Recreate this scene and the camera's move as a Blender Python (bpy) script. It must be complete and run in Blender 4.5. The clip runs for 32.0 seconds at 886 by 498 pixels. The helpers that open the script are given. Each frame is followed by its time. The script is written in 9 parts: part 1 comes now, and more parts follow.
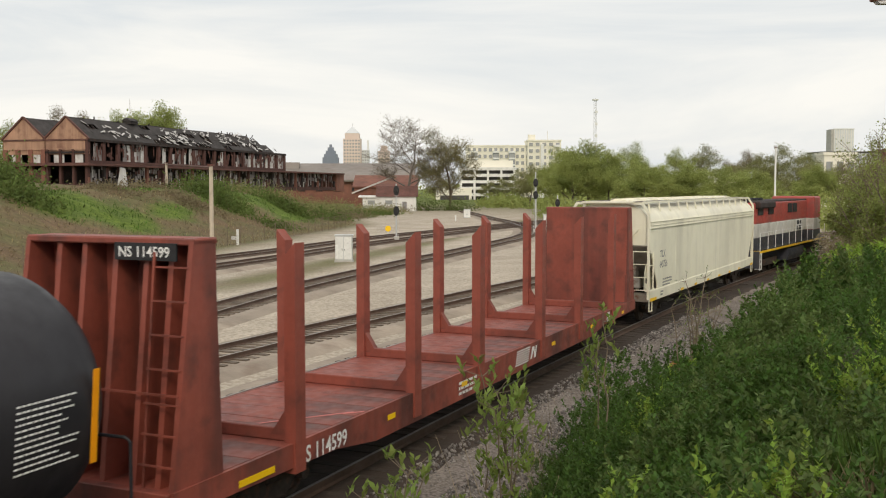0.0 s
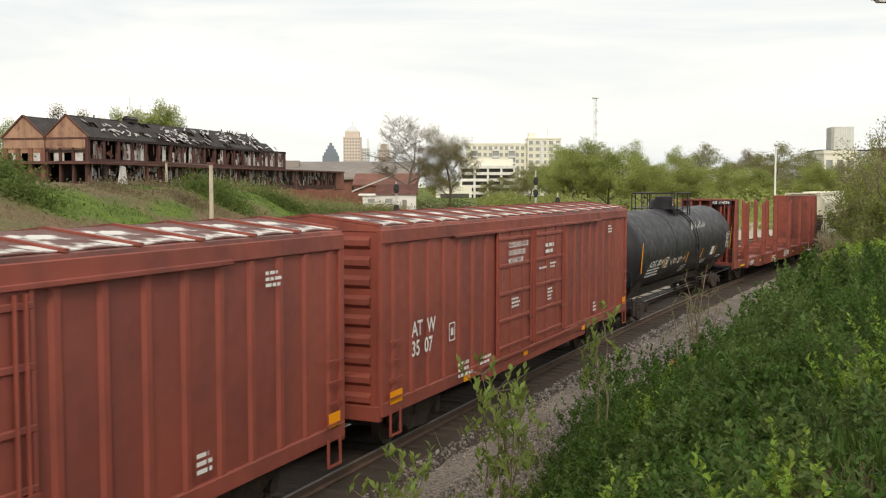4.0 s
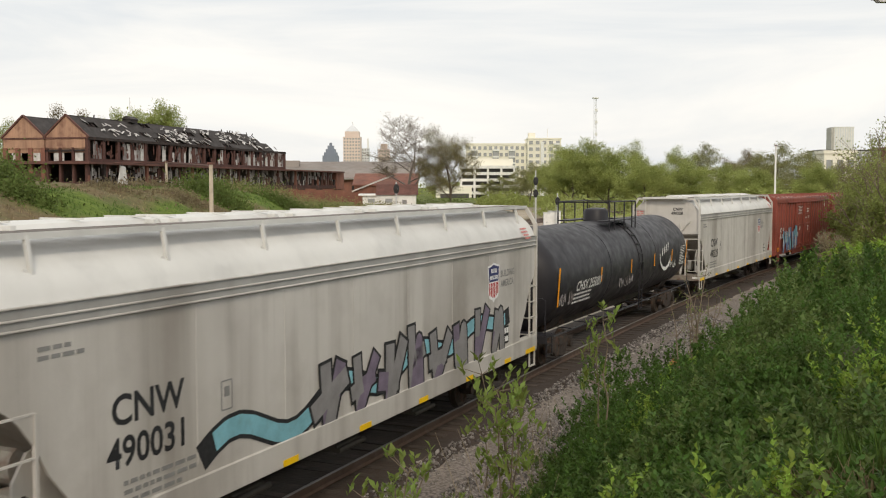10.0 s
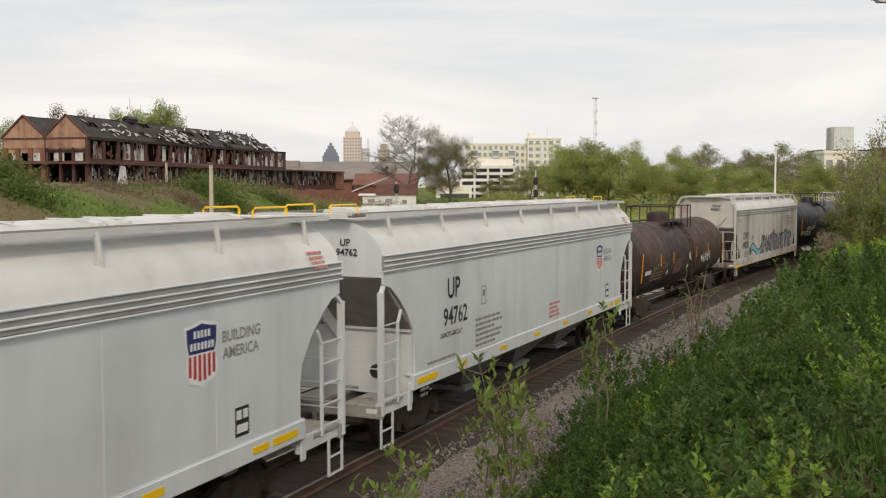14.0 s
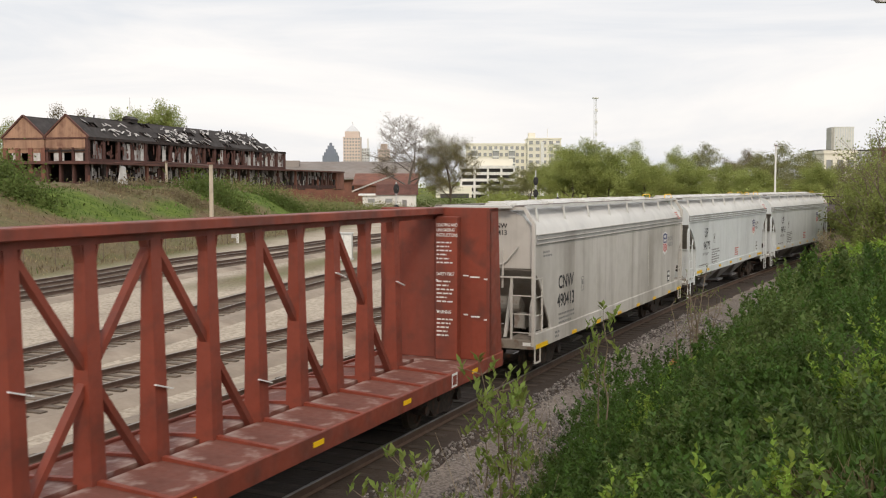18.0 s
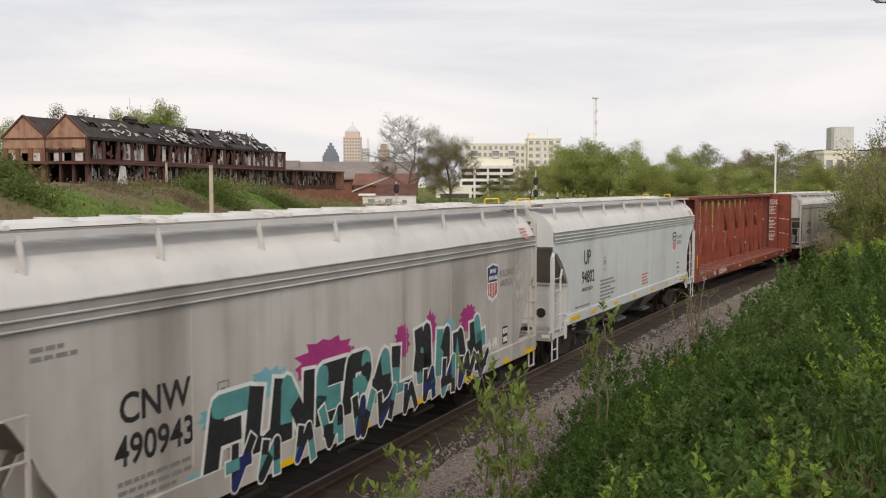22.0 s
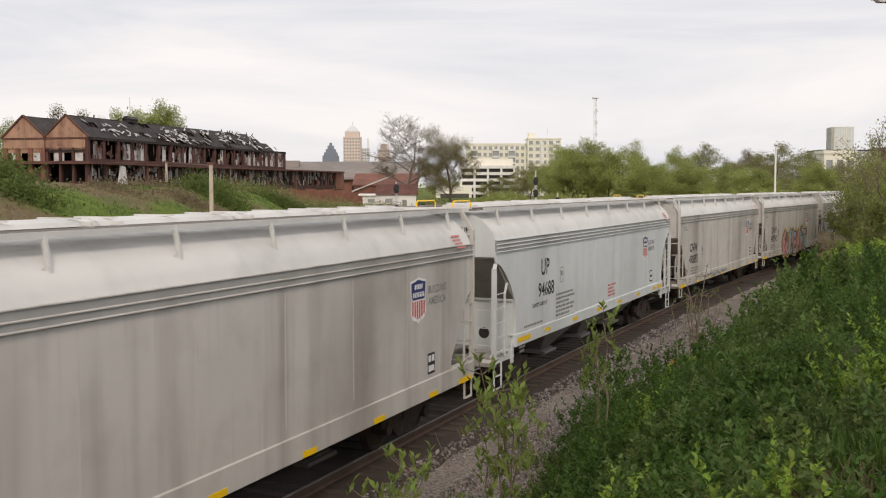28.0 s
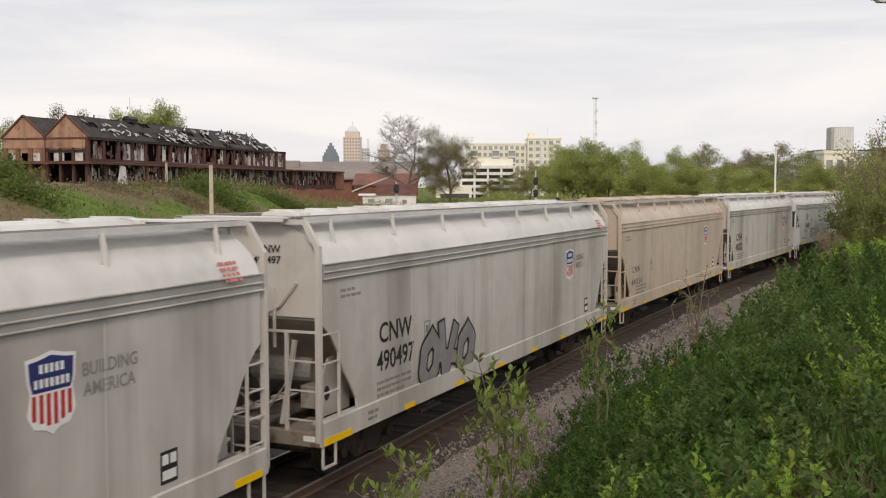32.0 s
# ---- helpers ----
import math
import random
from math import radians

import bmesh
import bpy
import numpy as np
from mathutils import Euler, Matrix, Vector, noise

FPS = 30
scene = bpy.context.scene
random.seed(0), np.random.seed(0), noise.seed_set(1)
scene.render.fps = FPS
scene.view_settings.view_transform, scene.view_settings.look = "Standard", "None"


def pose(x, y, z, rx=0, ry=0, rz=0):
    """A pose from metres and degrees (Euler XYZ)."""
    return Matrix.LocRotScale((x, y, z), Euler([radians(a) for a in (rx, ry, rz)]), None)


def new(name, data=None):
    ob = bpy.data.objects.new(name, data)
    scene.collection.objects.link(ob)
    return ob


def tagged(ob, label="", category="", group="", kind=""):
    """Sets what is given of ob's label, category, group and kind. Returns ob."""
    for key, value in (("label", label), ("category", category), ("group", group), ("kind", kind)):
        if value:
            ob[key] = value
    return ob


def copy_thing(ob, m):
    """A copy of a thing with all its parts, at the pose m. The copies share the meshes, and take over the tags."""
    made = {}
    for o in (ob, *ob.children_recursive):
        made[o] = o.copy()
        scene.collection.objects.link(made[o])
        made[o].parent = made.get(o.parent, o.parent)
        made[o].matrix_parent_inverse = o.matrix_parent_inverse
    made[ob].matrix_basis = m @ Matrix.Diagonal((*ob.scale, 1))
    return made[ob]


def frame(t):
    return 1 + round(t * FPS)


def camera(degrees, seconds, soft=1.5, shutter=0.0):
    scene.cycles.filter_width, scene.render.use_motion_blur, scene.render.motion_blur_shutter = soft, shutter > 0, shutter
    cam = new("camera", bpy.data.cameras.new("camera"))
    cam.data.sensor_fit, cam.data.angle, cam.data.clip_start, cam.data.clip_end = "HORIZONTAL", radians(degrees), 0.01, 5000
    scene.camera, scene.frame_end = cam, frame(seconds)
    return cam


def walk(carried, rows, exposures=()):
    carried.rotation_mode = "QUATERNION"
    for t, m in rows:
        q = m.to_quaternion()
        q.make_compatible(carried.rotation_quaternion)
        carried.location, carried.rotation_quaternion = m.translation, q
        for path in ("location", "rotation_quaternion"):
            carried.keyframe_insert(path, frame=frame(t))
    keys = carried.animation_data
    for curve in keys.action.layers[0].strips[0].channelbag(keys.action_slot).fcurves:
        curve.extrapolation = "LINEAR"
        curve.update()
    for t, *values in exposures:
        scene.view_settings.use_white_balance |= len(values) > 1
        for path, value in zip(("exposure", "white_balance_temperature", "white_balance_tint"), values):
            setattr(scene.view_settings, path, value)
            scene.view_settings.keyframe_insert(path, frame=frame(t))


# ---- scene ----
# The camera on its tripod: it stands still, but for a last settling of the head in the first seconds.
cam = camera(47.42, 32.0, soft=1.1, shutter=0.1)
EYE = (0.0, 0.0, 5.16)
TILT = 90 - 3.555
walk(cam, [(0.0, pose(*EYE, TILT + 0.100)), (0.5, pose(*EYE, TILT + 0.050)), (1.0, pose(*EYE, TILT + 0.045)),
           (1.5, pose(*EYE, TILT + 0.018)), (2.5, pose(*EYE, TILT + 0.004)), (4.0, pose(*EYE, TILT)), (32.0, pose(*EYE, TILT))],
     exposures=[(0.0, 0.05, 7140, 9), (1.0, 0.27, 7290, 8), (3.0, 0.29, 7290, 8), (6.0, 0.05, 7140, 9), (7.2, 0.0, 7140, 9), (8.2, 0.32, 7220, 10), (9.2, 0.33, 7220, 10), (10.2, 0.08, 7170, 10), (11.0, 0.02, 7170, 10), (12.0, 0.24, 7190, 11), (13.5, 0.0, 7140, 12),
                (17.0, 0.05, 7040, 12), (19.0, 0.18, 7090, 13), (20.0, 0.04, 7040, 13), (21.0, 0.0, 7040, 14), (26.0, 0.02, 7040, 15), (32.0, 0.02, 7090, 15)])

# ---- world and sun: a bright, thinly clouded spring sky ----
SUN_UP, SUN_TURN = radians(36), radians(175)


def make_world():
    world = bpy.data.worlds.new("sky")
    scene.world = world
    world.use_nodes = True
    nt = world.node_tree
    nt.nodes.clear()
    out = nt.nodes.new("ShaderNodeOutputWorld")
    bg = nt.nodes.new("ShaderNodeBackground")
    sky = nt.nodes.new("ShaderNodeTexSky")
    sky.sky_type, sky.sun_disc = "NISHITA", False
    sky.sun_elevation, sky.sun_rotation = SUN_UP, SUN_TURN
    sky.dust_density = 3.0
    coord = nt.nodes.new("ShaderNodeTexCoord")
    stretch = nt.nodes.new("ShaderNodeMapping")
    stretch.inputs["Scale"].default_value = (1.0, 1.0, 6.5)
    nt.links.new(coord.outputs["Generated"], stretch.inputs["Vector"])
    big = nt.nodes.new("ShaderNodeTexNoise")
    big.inputs["Scale"].default_value, big.inputs["Detail"].default_value, big.inputs["Roughness"].default_value = 1.7, 7.0, 0.55
    big.inputs["Distortion"].default_value = 0.6
    nt.links.new(stretch.outputs[0], big.inputs["Vector"])
    ramp = nt.nodes.new("ShaderNodeValToRGB")
    ramp.color_ramp.elements[0].position, ramp.color_ramp.elements[1].position = 0.34, 0.66
    ramp.color_ramp.elements[0].color, ramp.color_ramp.elements[1].color = (6.5, 7.3, 8.35, 1), (9.5, 9.7, 9.95, 1)
    nt.links.new(big.outputs["Fac"], ramp.inputs["Fac"])
    mix = nt.nodes.new("ShaderNodeMix")
    mix.data_type = "RGBA"
    mix.inputs["Factor"].default_value = 0.93
    nt.links.new(sky.outputs[0], mix.inputs["A"])
    nt.links.new(ramp.outputs[0], mix.inputs["B"])
    nt.links.new(mix.outputs["Result"], bg.inputs["Color"])
    bg.inputs["Strength"].default_value = 0.1
    nt.links.new(bg.outputs[0], out.inputs[0])


make_world()
sun = new("sun", bpy.data.lights.new("sun", "SUN"))
sun.data.energy, sun.data.angle, sun.data.color = 1.25, radians(12), (1.0, 0.92, 0.80)
sun.matrix_world = Matrix.Translation((0, 0, 60)) @ Vector((math.sin(SUN_TURN) * math.cos(SUN_UP), math.cos(SUN_TURN) * math.cos(SUN_UP), math.sin(SUN_UP))).to_track_quat("Z", "Y").to_matrix().to_4x4()


# ---- mesh building ----
class Shape:
    """Vertices and faces gathered from simple solids."""

    def __init__(self):
        self.v, self.f, self.rungs = [], [], []

    def add(self, verts, faces):
        n = len(self.v)
        self.v.extend(tuple(p) for p in verts)
        self.f.extend(tuple(i + n for i in face) for face in faces)
        return self

    def box(self, cx, cy, cz, sx, sy, sz, b=0.0, m=None):
        hx, hy, hz = sx / 2, sy / 2, sz / 2
        if b <= 0:
            v = [(i * hx, j * hy, k * hz) for i in (-1, 1) for j in (-1, 1) for k in (-1, 1)]
            f = [(0, 1, 3, 2), (4, 6, 7, 5), (0, 4, 5, 1), (2, 3, 7, 6), (0, 2, 6, 4), (1, 5, 7, 3)]
        else:
            b = min(b, hx * 0.9, hy * 0.9, hz * 0.9)
            v, ix = [], {}
            for i in (-1, 1):
                for j in (-1, 1):
                    for k in (-1, 1):
                        for a in range(3):
                            p = [i * (hx - b), j * (hy - b), k * (hz - b)]
                            p[a] = (i * hx, j * hy, k * hz)[a]
                            ix[i, j, k, a] = len(v)
                            v.append(tuple(p))
            f = []
            for a in range(3):
                o = [c for c in range(3) if c != a]
                for s in (-1, 1):
                    ring = []
                    for p, q in ((-1, -1), (1, -1), (1, 1), (-1, 1)):
                        key = [0, 0, 0]
                        key[a], key[o[0]], key[o[1]] = s, p, q
                        ring.append(ix[key[0], key[1], key[2], a])
                    f.append(ring if (s > 0) != (a == 1) else ring[::-1])
            for a in range(3):
                o = [c for c in range(3) if c != a]
                for p in (-1, 1):
                    for q in (-1, 1):
                        def at(s, face):
                            key = [0, 0, 0]
                            key[a], key[o[0]], key[o[1]] = s, p, q
                            return ix[key[0], key[1], key[2], face]
                        f.append((at(-1, o[0]), at(1, o[0]), at(1, o[1]), at(-1, o[1])))
            for i in (-1, 1):
                for j in (-1, 1):
                    for k in (-1, 1):
                        f.append((ix[i, j, k, 0], ix[i, j, k, 1], ix[i, j, k, 2]))
        c = Vector((cx, cy, cz))
        if m is not None:
            v = [m @ Vector(p) for p in v]
        return self.add([(p[0] + c.x, p[1] + c.y, p[2] + c.z) for p in v], f)

    def bar(self, p, q, w, h=None, up=(0, 0, 1), b=0.0):
        """A rectangular bar from p to q."""
        p, q = Vector(p), Vector(q)
        d = q - p
        x = d.normalized()
        u = Vector(up)
        if abs(x.dot(u)) > 0.98:
            u = Vector((1, 0, 0))
        y = u.cross(x).normalized()
        z = x.cross(y)
        m = Matrix((x, y, z)).transposed()
        c = (p + q) / 2
        return self.box(c.x, c.y, c.z, d.length, w, h or w, b, m)

    def tube(self, pts, r, n=6, cap=True):
        pts = [Vector(p) for p in pts]
        rings = []
        for i, p in enumerate(pts):
            d = (pts[min(i + 1, len(pts) - 1)] - pts[max(i - 1, 0)]).normalized()
            u = Vector((0, 0, 1)) if abs(d.z) < 0.9 else Vector((1, 0, 0))
            a = u.cross(d).normalized()
            c = d.cross(a)
            rr = r[i] if isinstance(r, (list, tuple)) else r
            rings.append([p + (a * math.cos(t) + c * math.sin(t)) * rr for t in [2 * math.pi * k / n for k in range(n)]])
        v = [p for ring in rings for p in ring]
        f = [(i * n + k, i * n + (k + 1) % n, (i + 1) * n + (k + 1) % n, (i + 1) * n + k) for i in range(len(pts) - 1) for k in range(n)]
        if cap:
            f += [tuple(range(n))[::-1], tuple((len(pts) - 1) * n + k for k in range(n))]
        return self.add(v, f)

    def prism(self, poly, lo, hi, axis="y"):
        """A flat outline (two coordinates) given depth from lo to hi along an axis."""
        n = len(poly)
        put = {"y": lambda a, b, d: (a, d, b), "x": lambda a, b, d: (d, a, b), "z": lambda a, b, d: (a, b, d)}[axis]
        v = [put(a, b, lo) for a, b in poly] + [put(a, b, hi) for a, b in poly]
        f = [tuple(range(n)), tuple(range(2 * n - 1, n - 1, -1))] + [(i, i + n, (i + 1) % n + n, (i + 1) % n) for i in range(n)]
        return self.add(v, f)

    def skin(self, rings, closed=True, caps=True):
        n = len(rings[0])
        v = [p for ring in rings for p in ring]
        last = n if closed else n - 1
        f = [(i * n + k, i * n + (k + 1) % n, (i + 1) * n + (k + 1) % n, (i + 1) * n + k) for i in range(len(rings) - 1) for k in range(last)]
        if caps and closed:
            f += [tuple(range(n))[::-1], tuple((len(rings) - 1) * n + k for k in range(n))]
        return self.add(v, f)

    def disc(self, c, axis, r, w, n=20, hole=0.0):
        """A wheel-like disc of width w about an axis through c."""
        c, a = Vector(c), Vector(axis).normalized()
        return self.tube([c - a * w / 2, c + a * w / 2], r, n)

    def mesh(self, name, material, smooth=False):
        me = bpy.data.meshes.new(name)
        me.from_pydata(self.v, [], self.f)
        bm = bmesh.new()
        bm.from_mesh(me)
        bmesh.ops.recalc_face_normals(bm, faces=bm.faces)
        bm.to_mesh(me)
        bm.free()
        if smooth:
            me.polygons.foreach_set("use_smooth", [True] * len(me.polygons))
            me.set_sharp_from_angle(angle=radians(38))
        me.materials.append(material)
        return me


MESHES = {}


def part(name, shape, material, parent, label="", smooth=False, at=None):
    """One mesh object under a thing or a part."""
    me = shape if isinstance(shape, bpy.types.Mesh) else shape.mesh(name, material, smooth)
    ob = new(name, me)
    ob.parent = parent
    if at is not None:
        ob.matrix_basis = at
    if name.startswith(("stencil", "warning_stencil", "lattice", "graffiti_halo")):
        tagged(ob, kind="stuff")
    return tagged(ob, label)


def kept(key, make, material, smooth=False):
    """A mesh that is built once and shared by alike parts."""
    key = (key, material.name)
    if key not in MESHES:
        MESHES[key] = make().mesh(str(key[0]).split(":")[0], material, smooth)
    return MESHES[key]


def thing(name, label, category, group="", at=None):
    ob = new(name)
    ob.empty_display_size = 0.2
    if at is not None:
        ob.matrix_basis = at
    return tagged(ob, label, category, group)


# ---- materials ----
def material(name, colour, rough=0.6, metal=0.0, vary=0.12, scale=1.5, dirt=None, dirt_amount=0.0, streak=0.0, bump=0.0, bump_scale=30.0, each=0.0, spec=0.5, leaf=0.0):
    """Two scales of colour change, dirt or rust in blotches and upright streaks, fine relief."""
    m = bpy.data.materials.new(name)
    m.use_nodes = True
    nt = m.node_tree
    bsdf = nt.nodes["Principled BSDF"]
    bsdf.inputs["Roughness"].default_value, bsdf.inputs["Metallic"].default_value = rough, metal
    bsdf.inputs["Specular IOR Level"].default_value = spec
    link = nt.links.new
    coord = nt.nodes.new("ShaderNodeTexCoord")

    def noise_at(sc, detail=5.0, stretch=None):
        vec = coord.outputs["Object"]
        if stretch:
            mp = nt.nodes.new("ShaderNodeMapping")
            mp.inputs["Scale"].default_value = stretch
            link(vec, mp.inputs["Vector"])
            vec = mp.outputs[0]
        n = nt.nodes.new("ShaderNodeTexNoise")
        n.inputs["Scale"].default_value, n.inputs["Detail"].default_value = sc, detail
        link(vec, n.inputs["Vector"])
        return n.outputs["Fac"]

    def blend(kind, fac, a, b):
        x = nt.nodes.new("ShaderNodeMix")
        x.data_type, x.blend_type = "RGBA", kind
        for socket, value in (("Factor", fac), ("A", a), ("B", b)):
            if isinstance(value, (int, float)):
                x.inputs[socket].default_value = value
            elif isinstance(value, tuple):
                x.inputs[socket].default_value = (*value[:3], 1)
            else:
                link(value, x.inputs[socket])
        return x.outputs["Result"]

    def remap(value, a, b, lo=0.0, hi=1.0):
        r = nt.nodes.new("ShaderNodeMapRange")
        r.inputs["From Min"].default_value, r.inputs["From Max"].default_value = a, b
        r.inputs["To Min"].default_value, r.inputs["To Max"].default_value = lo, hi
        link(value, r.inputs["Value"])
        return r.outputs[0]

    dark = tuple(c * (1 - vary) for c in colour)
    light = tuple(min(1, c * (1 + vary)) for c in colour)
    col = blend("MIX", remap(noise_at(scale), 0.3, 0.7), dark, light)
    col = blend("MULTIPLY", 0.8, col, blend("MIX", remap(noise_at(scale * 14, 3.0), 0.25, 0.75), (1 - vary * 0.7,) * 3, (1.0, 1.0, 1.0)))
    if each:
        info = nt.nodes.new("ShaderNodeObjectInfo")
        hsv = nt.nodes.new("ShaderNodeHueSaturation")
        link(col, hsv.inputs["Color"])
        link(remap(info.outputs["Random"], 0, 1, 1 - each, 1 + each), hsv.inputs["Value"])
        col = hsv.outputs[0]
    if leaf:
        geo = nt.nodes.new("ShaderNodeNewGeometry")
        hsv = nt.nodes.new("ShaderNodeHueSaturation")
        link(col, hsv.inputs["Color"])
        link(remap(geo.outputs["Random Per Island"], 0, 1, 1 - leaf, 1 + leaf), hsv.inputs["Value"])
        link(remap(geo.outputs["Random Per Island"], 0, 1, 0.485, 0.515), hsv.inputs["Hue"])
        col = hsv.outputs[0]
        glow = nt.nodes.new("ShaderNodeBsdfTranslucent")
        link(col, glow.inputs["Color"])
        both = nt.nodes.new("ShaderNodeMixShader")
        both.inputs[0].default_value = 0.45
        link(bsdf.outputs[0], both.inputs[1])
        link(glow.outputs[0], both.inputs[2])
        link(both.outputs[0], nt.nodes["Material Output"].inputs["Surface"])
    if dirt:
        col = blend("MIX", remap(noise_at(scale * 2.3, 6.0), 0.52, 0.75, 0, dirt_amount), col, dirt)
        if streak:
            col = blend("MIX", remap(noise_at(1.0, 5.0, (1.6, 1.6, 0.10)), 0.5, 0.78, 0, streak), col, dirt)
            col = blend("MIX", remap(noise_at(1.0, 4.0, (9.0, 9.0, 0.35)), 0.58, 0.85, 0, streak * 0.35), col, dirt)
            col = blend("MIX", remap(noise_at(1.0, 3.0, (0.45, 0.45, 0.12)), 0.48, 0.72, 0, streak * 1.1), col, dirt)
    link(col, bsdf.inputs["Base Color"])
    link(remap(noise_at(scale * 6), 0.3, 0.7, max(0.05, rough - 0.12), min(1, rough + 0.12)), bsdf.inputs["Roughness"])
    if bump:
        bp = nt.nodes.new("ShaderNodeBump")
        bp.inputs["Strength"].default_value, bp.inputs["Distance"].default_value = min(1.0, bump), 0.02
        link(noise_at(bump_scale, 6.0), bp.inputs["Height"])
        link(bp.outputs[0], bsdf.inputs["Normal"])
    return m


DIRT = (0.16, 0.13, 0.10)
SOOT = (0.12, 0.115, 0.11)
RUST = (0.16, 0.06, 0.03)
M = {}
M["grey_paint"] = material("grey_paint", (0.595, 0.565, 0.525), 0.5, 0, 0.05, 0.5, DIRT, 0.22, 0.48, 0.08, 25)
M["pale_paint"] = material("pale_paint", (0.70, 0.73, 0.735), 0.45, 0, 0.04, 0.5, SOOT, 0.10, 0.16, 0.06, 25)
M["tan_paint"] = material("tan_paint", (0.58, 0.48, 0.38), 0.5, 0, 0.05, 0.5, DIRT, 0.2, 0.25, 0.06, 25)
M["cream_paint"] = material("cream_paint", (0.88, 0.84, 0.68), 0.5, 0, 0.04, 0.5, DIRT, 0.10, 0.16, 0.06, 25)
M["band_grey"] = material("band_grey", (0.36, 0.355, 0.34), 0.55, 0, 0.10, 0.8, DIRT, 0.2, 0.2)
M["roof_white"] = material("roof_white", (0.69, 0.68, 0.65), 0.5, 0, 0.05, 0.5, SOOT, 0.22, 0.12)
M["grating"] = material("grating", (0.20, 0.175, 0.155), 0.8, 0, 0.2, 2.0, RUST, 0.3)
M["slope_dust"] = material("slope_dust", (0.33, 0.30, 0.265), 0.8, 0, 0.18, 0.9, DIRT, 0.6, 0.4, 0.1, 20)
M["beam_deck"] = material("beam_deck", (0.20, 0.070, 0.050), 0.8, 0, 0.25, 0.9, (0.46, 0.36, 0.32), 1.1, 0, 0.2, 20)
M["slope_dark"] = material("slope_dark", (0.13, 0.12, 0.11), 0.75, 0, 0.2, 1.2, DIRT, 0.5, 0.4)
M["steel_grey"] = material("steel_grey", (0.36, 0.345, 0.315), 0.6, 0, 0.15, 2.0, RUST, 0.7)
M["oxide_red"] = material("oxide_red", (0.30, 0.072, 0.048), 0.6, 0, 0.18, 0.8, (0.055, 0.026, 0.023), 0.75, 0.8, 0.1, 20)
M["box_red"] = material("box_red", (0.30, 0.070, 0.048), 0.6, 0, 0.12, 0.6, (0.12, 0.04, 0.033), 0.45, 0.45, 0.06, 20)
M["beam_red"] = material("beam_red", (0.27, 0.055, 0.030), 0.6, 0, 0.18, 0.8, (0.09, 0.036, 0.028), 0.7, 0.55, 0.1, 20)
M["box_white_roof"] = material("box_white_roof", (0.15, 0.055, 0.042), 0.65, 0, 0.2, 0.62, (0.72, 0.69, 0.65), 4.0, 0.0, 0.1)
M["tank_black"] = material("tank_black", (0.026, 0.0245, 0.029), 0.5, 0, 0.15, 0.5, (0.05, 0.045, 0.048), 0.3, 0.2, 0.04, 15, spec=0.3)
M["tank_brown"] = material("tank_brown", (0.047, 0.033, 0.029), 0.65, 0, 0.25, 0.5, (0.13, 0.062, 0.04), 0.6, 0.35, 0.08, 15, spec=0.3)
M["under"] = material("under", (0.052, 0.039, 0.031), 0.85, 0, 0.3, 2.0, RUST, 0.6, 0, 0.2, 30)
M["platform_rust"] = material("platform_rust", (0.25, 0.215, 0.18), 0.75, 0, 0.2, 1.5, (0.13, 0.06, 0.035), 1.2)
M["wheel"] = material("wheel", (0.06, 0.045, 0.035), 0.7, 0.2, 0.3, 3.0, RUST, 0.6)
M["black_paint"] = material("black_paint", (0.02, 0.02, 0.022), 0.6, 0, 0.2, 2.0)
M["white_paint"] = material("white_paint", (0.80, 0.80, 0.78), 0.6, 0, 0.08, 3.0, DIRT, 0.2)
M["yellow"] = material("yellow", (1.0, 0.60, 0.015), 0.35, 0, 0.04, 5.0)
M["orange"] = material("orange", (0.95, 0.36, 0.01), 0.4, 0, 0.05, 5.0)
M["red_paint"] = material("red_paint", (0.50, 0.03, 0.03), 0.5, 0, 0.10, 3.0)
M["blue_paint"] = material("blue_paint", (0.02, 0.03, 0.14), 0.5, 0, 0.10, 3.0)
M["sky_blue"] = material("sky_blue", (0.22, 0.50, 0.58), 0.5, 0, 0.15, 3.0, DIRT, 0.2)
M["teal"] = material("teal", (0.10, 0.33, 0.32), 0.5, 0, 0.15, 3.0)
M["pink"] = material("pink", (0.62, 0.30, 0.32), 0.5, 0, 0.15, 3.0, DIRT, 0.2)
M["mauve"] = material("mauve", (0.20, 0.16, 0.22), 0.6, 0, 0.2, 3.0)
M["umber"] = material("umber", (0.24, 0.17, 0.12), 0.6, 0, 0.2, 3.0)
M["magenta"] = material("magenta", (0.45, 0.04, 0.22), 0.5, 0, 0.15, 3.0)
M["slate_blue"] = material("slate_blue", (0.16, 0.24, 0.42), 0.5, 0, 0.2, 3.0)
M["yellow_dust"] = material("yellow_dust", (0.50, 0.38, 0.16), 0.6, 0, 0.2, 3.0)
M["spray_grey"] = material("spray_grey", (0.26, 0.25, 0.25), 0.6, 0, 0.15, 3.0)
M["stencil_grey"] = material("stencil_grey", (0.25, 0.245, 0.235), 0.6, 0, 0.15, 6.0)
M["stencil_red"] = material("stencil_red", (0.58, 0.17, 0.15), 0.6, 0, 0.15, 6.0)
M["loco_blue"] = material("loco_blue", (0.045, 0.05, 0.068), 0.5, 0, 0.15, 1.0, DIRT, 0.4, 0.3)
M["loco_red"] = material("loco_red", (0.48, 0.075, 0.06), 0.5, 0, 0.15, 1.0, SOOT, 0.45, 0.3)
M["loco_white"] = material("loco_white", (0.74, 0.72, 0.67), 0.5, 0, 0.12, 1.0, DIRT, 0.35, 0.3)
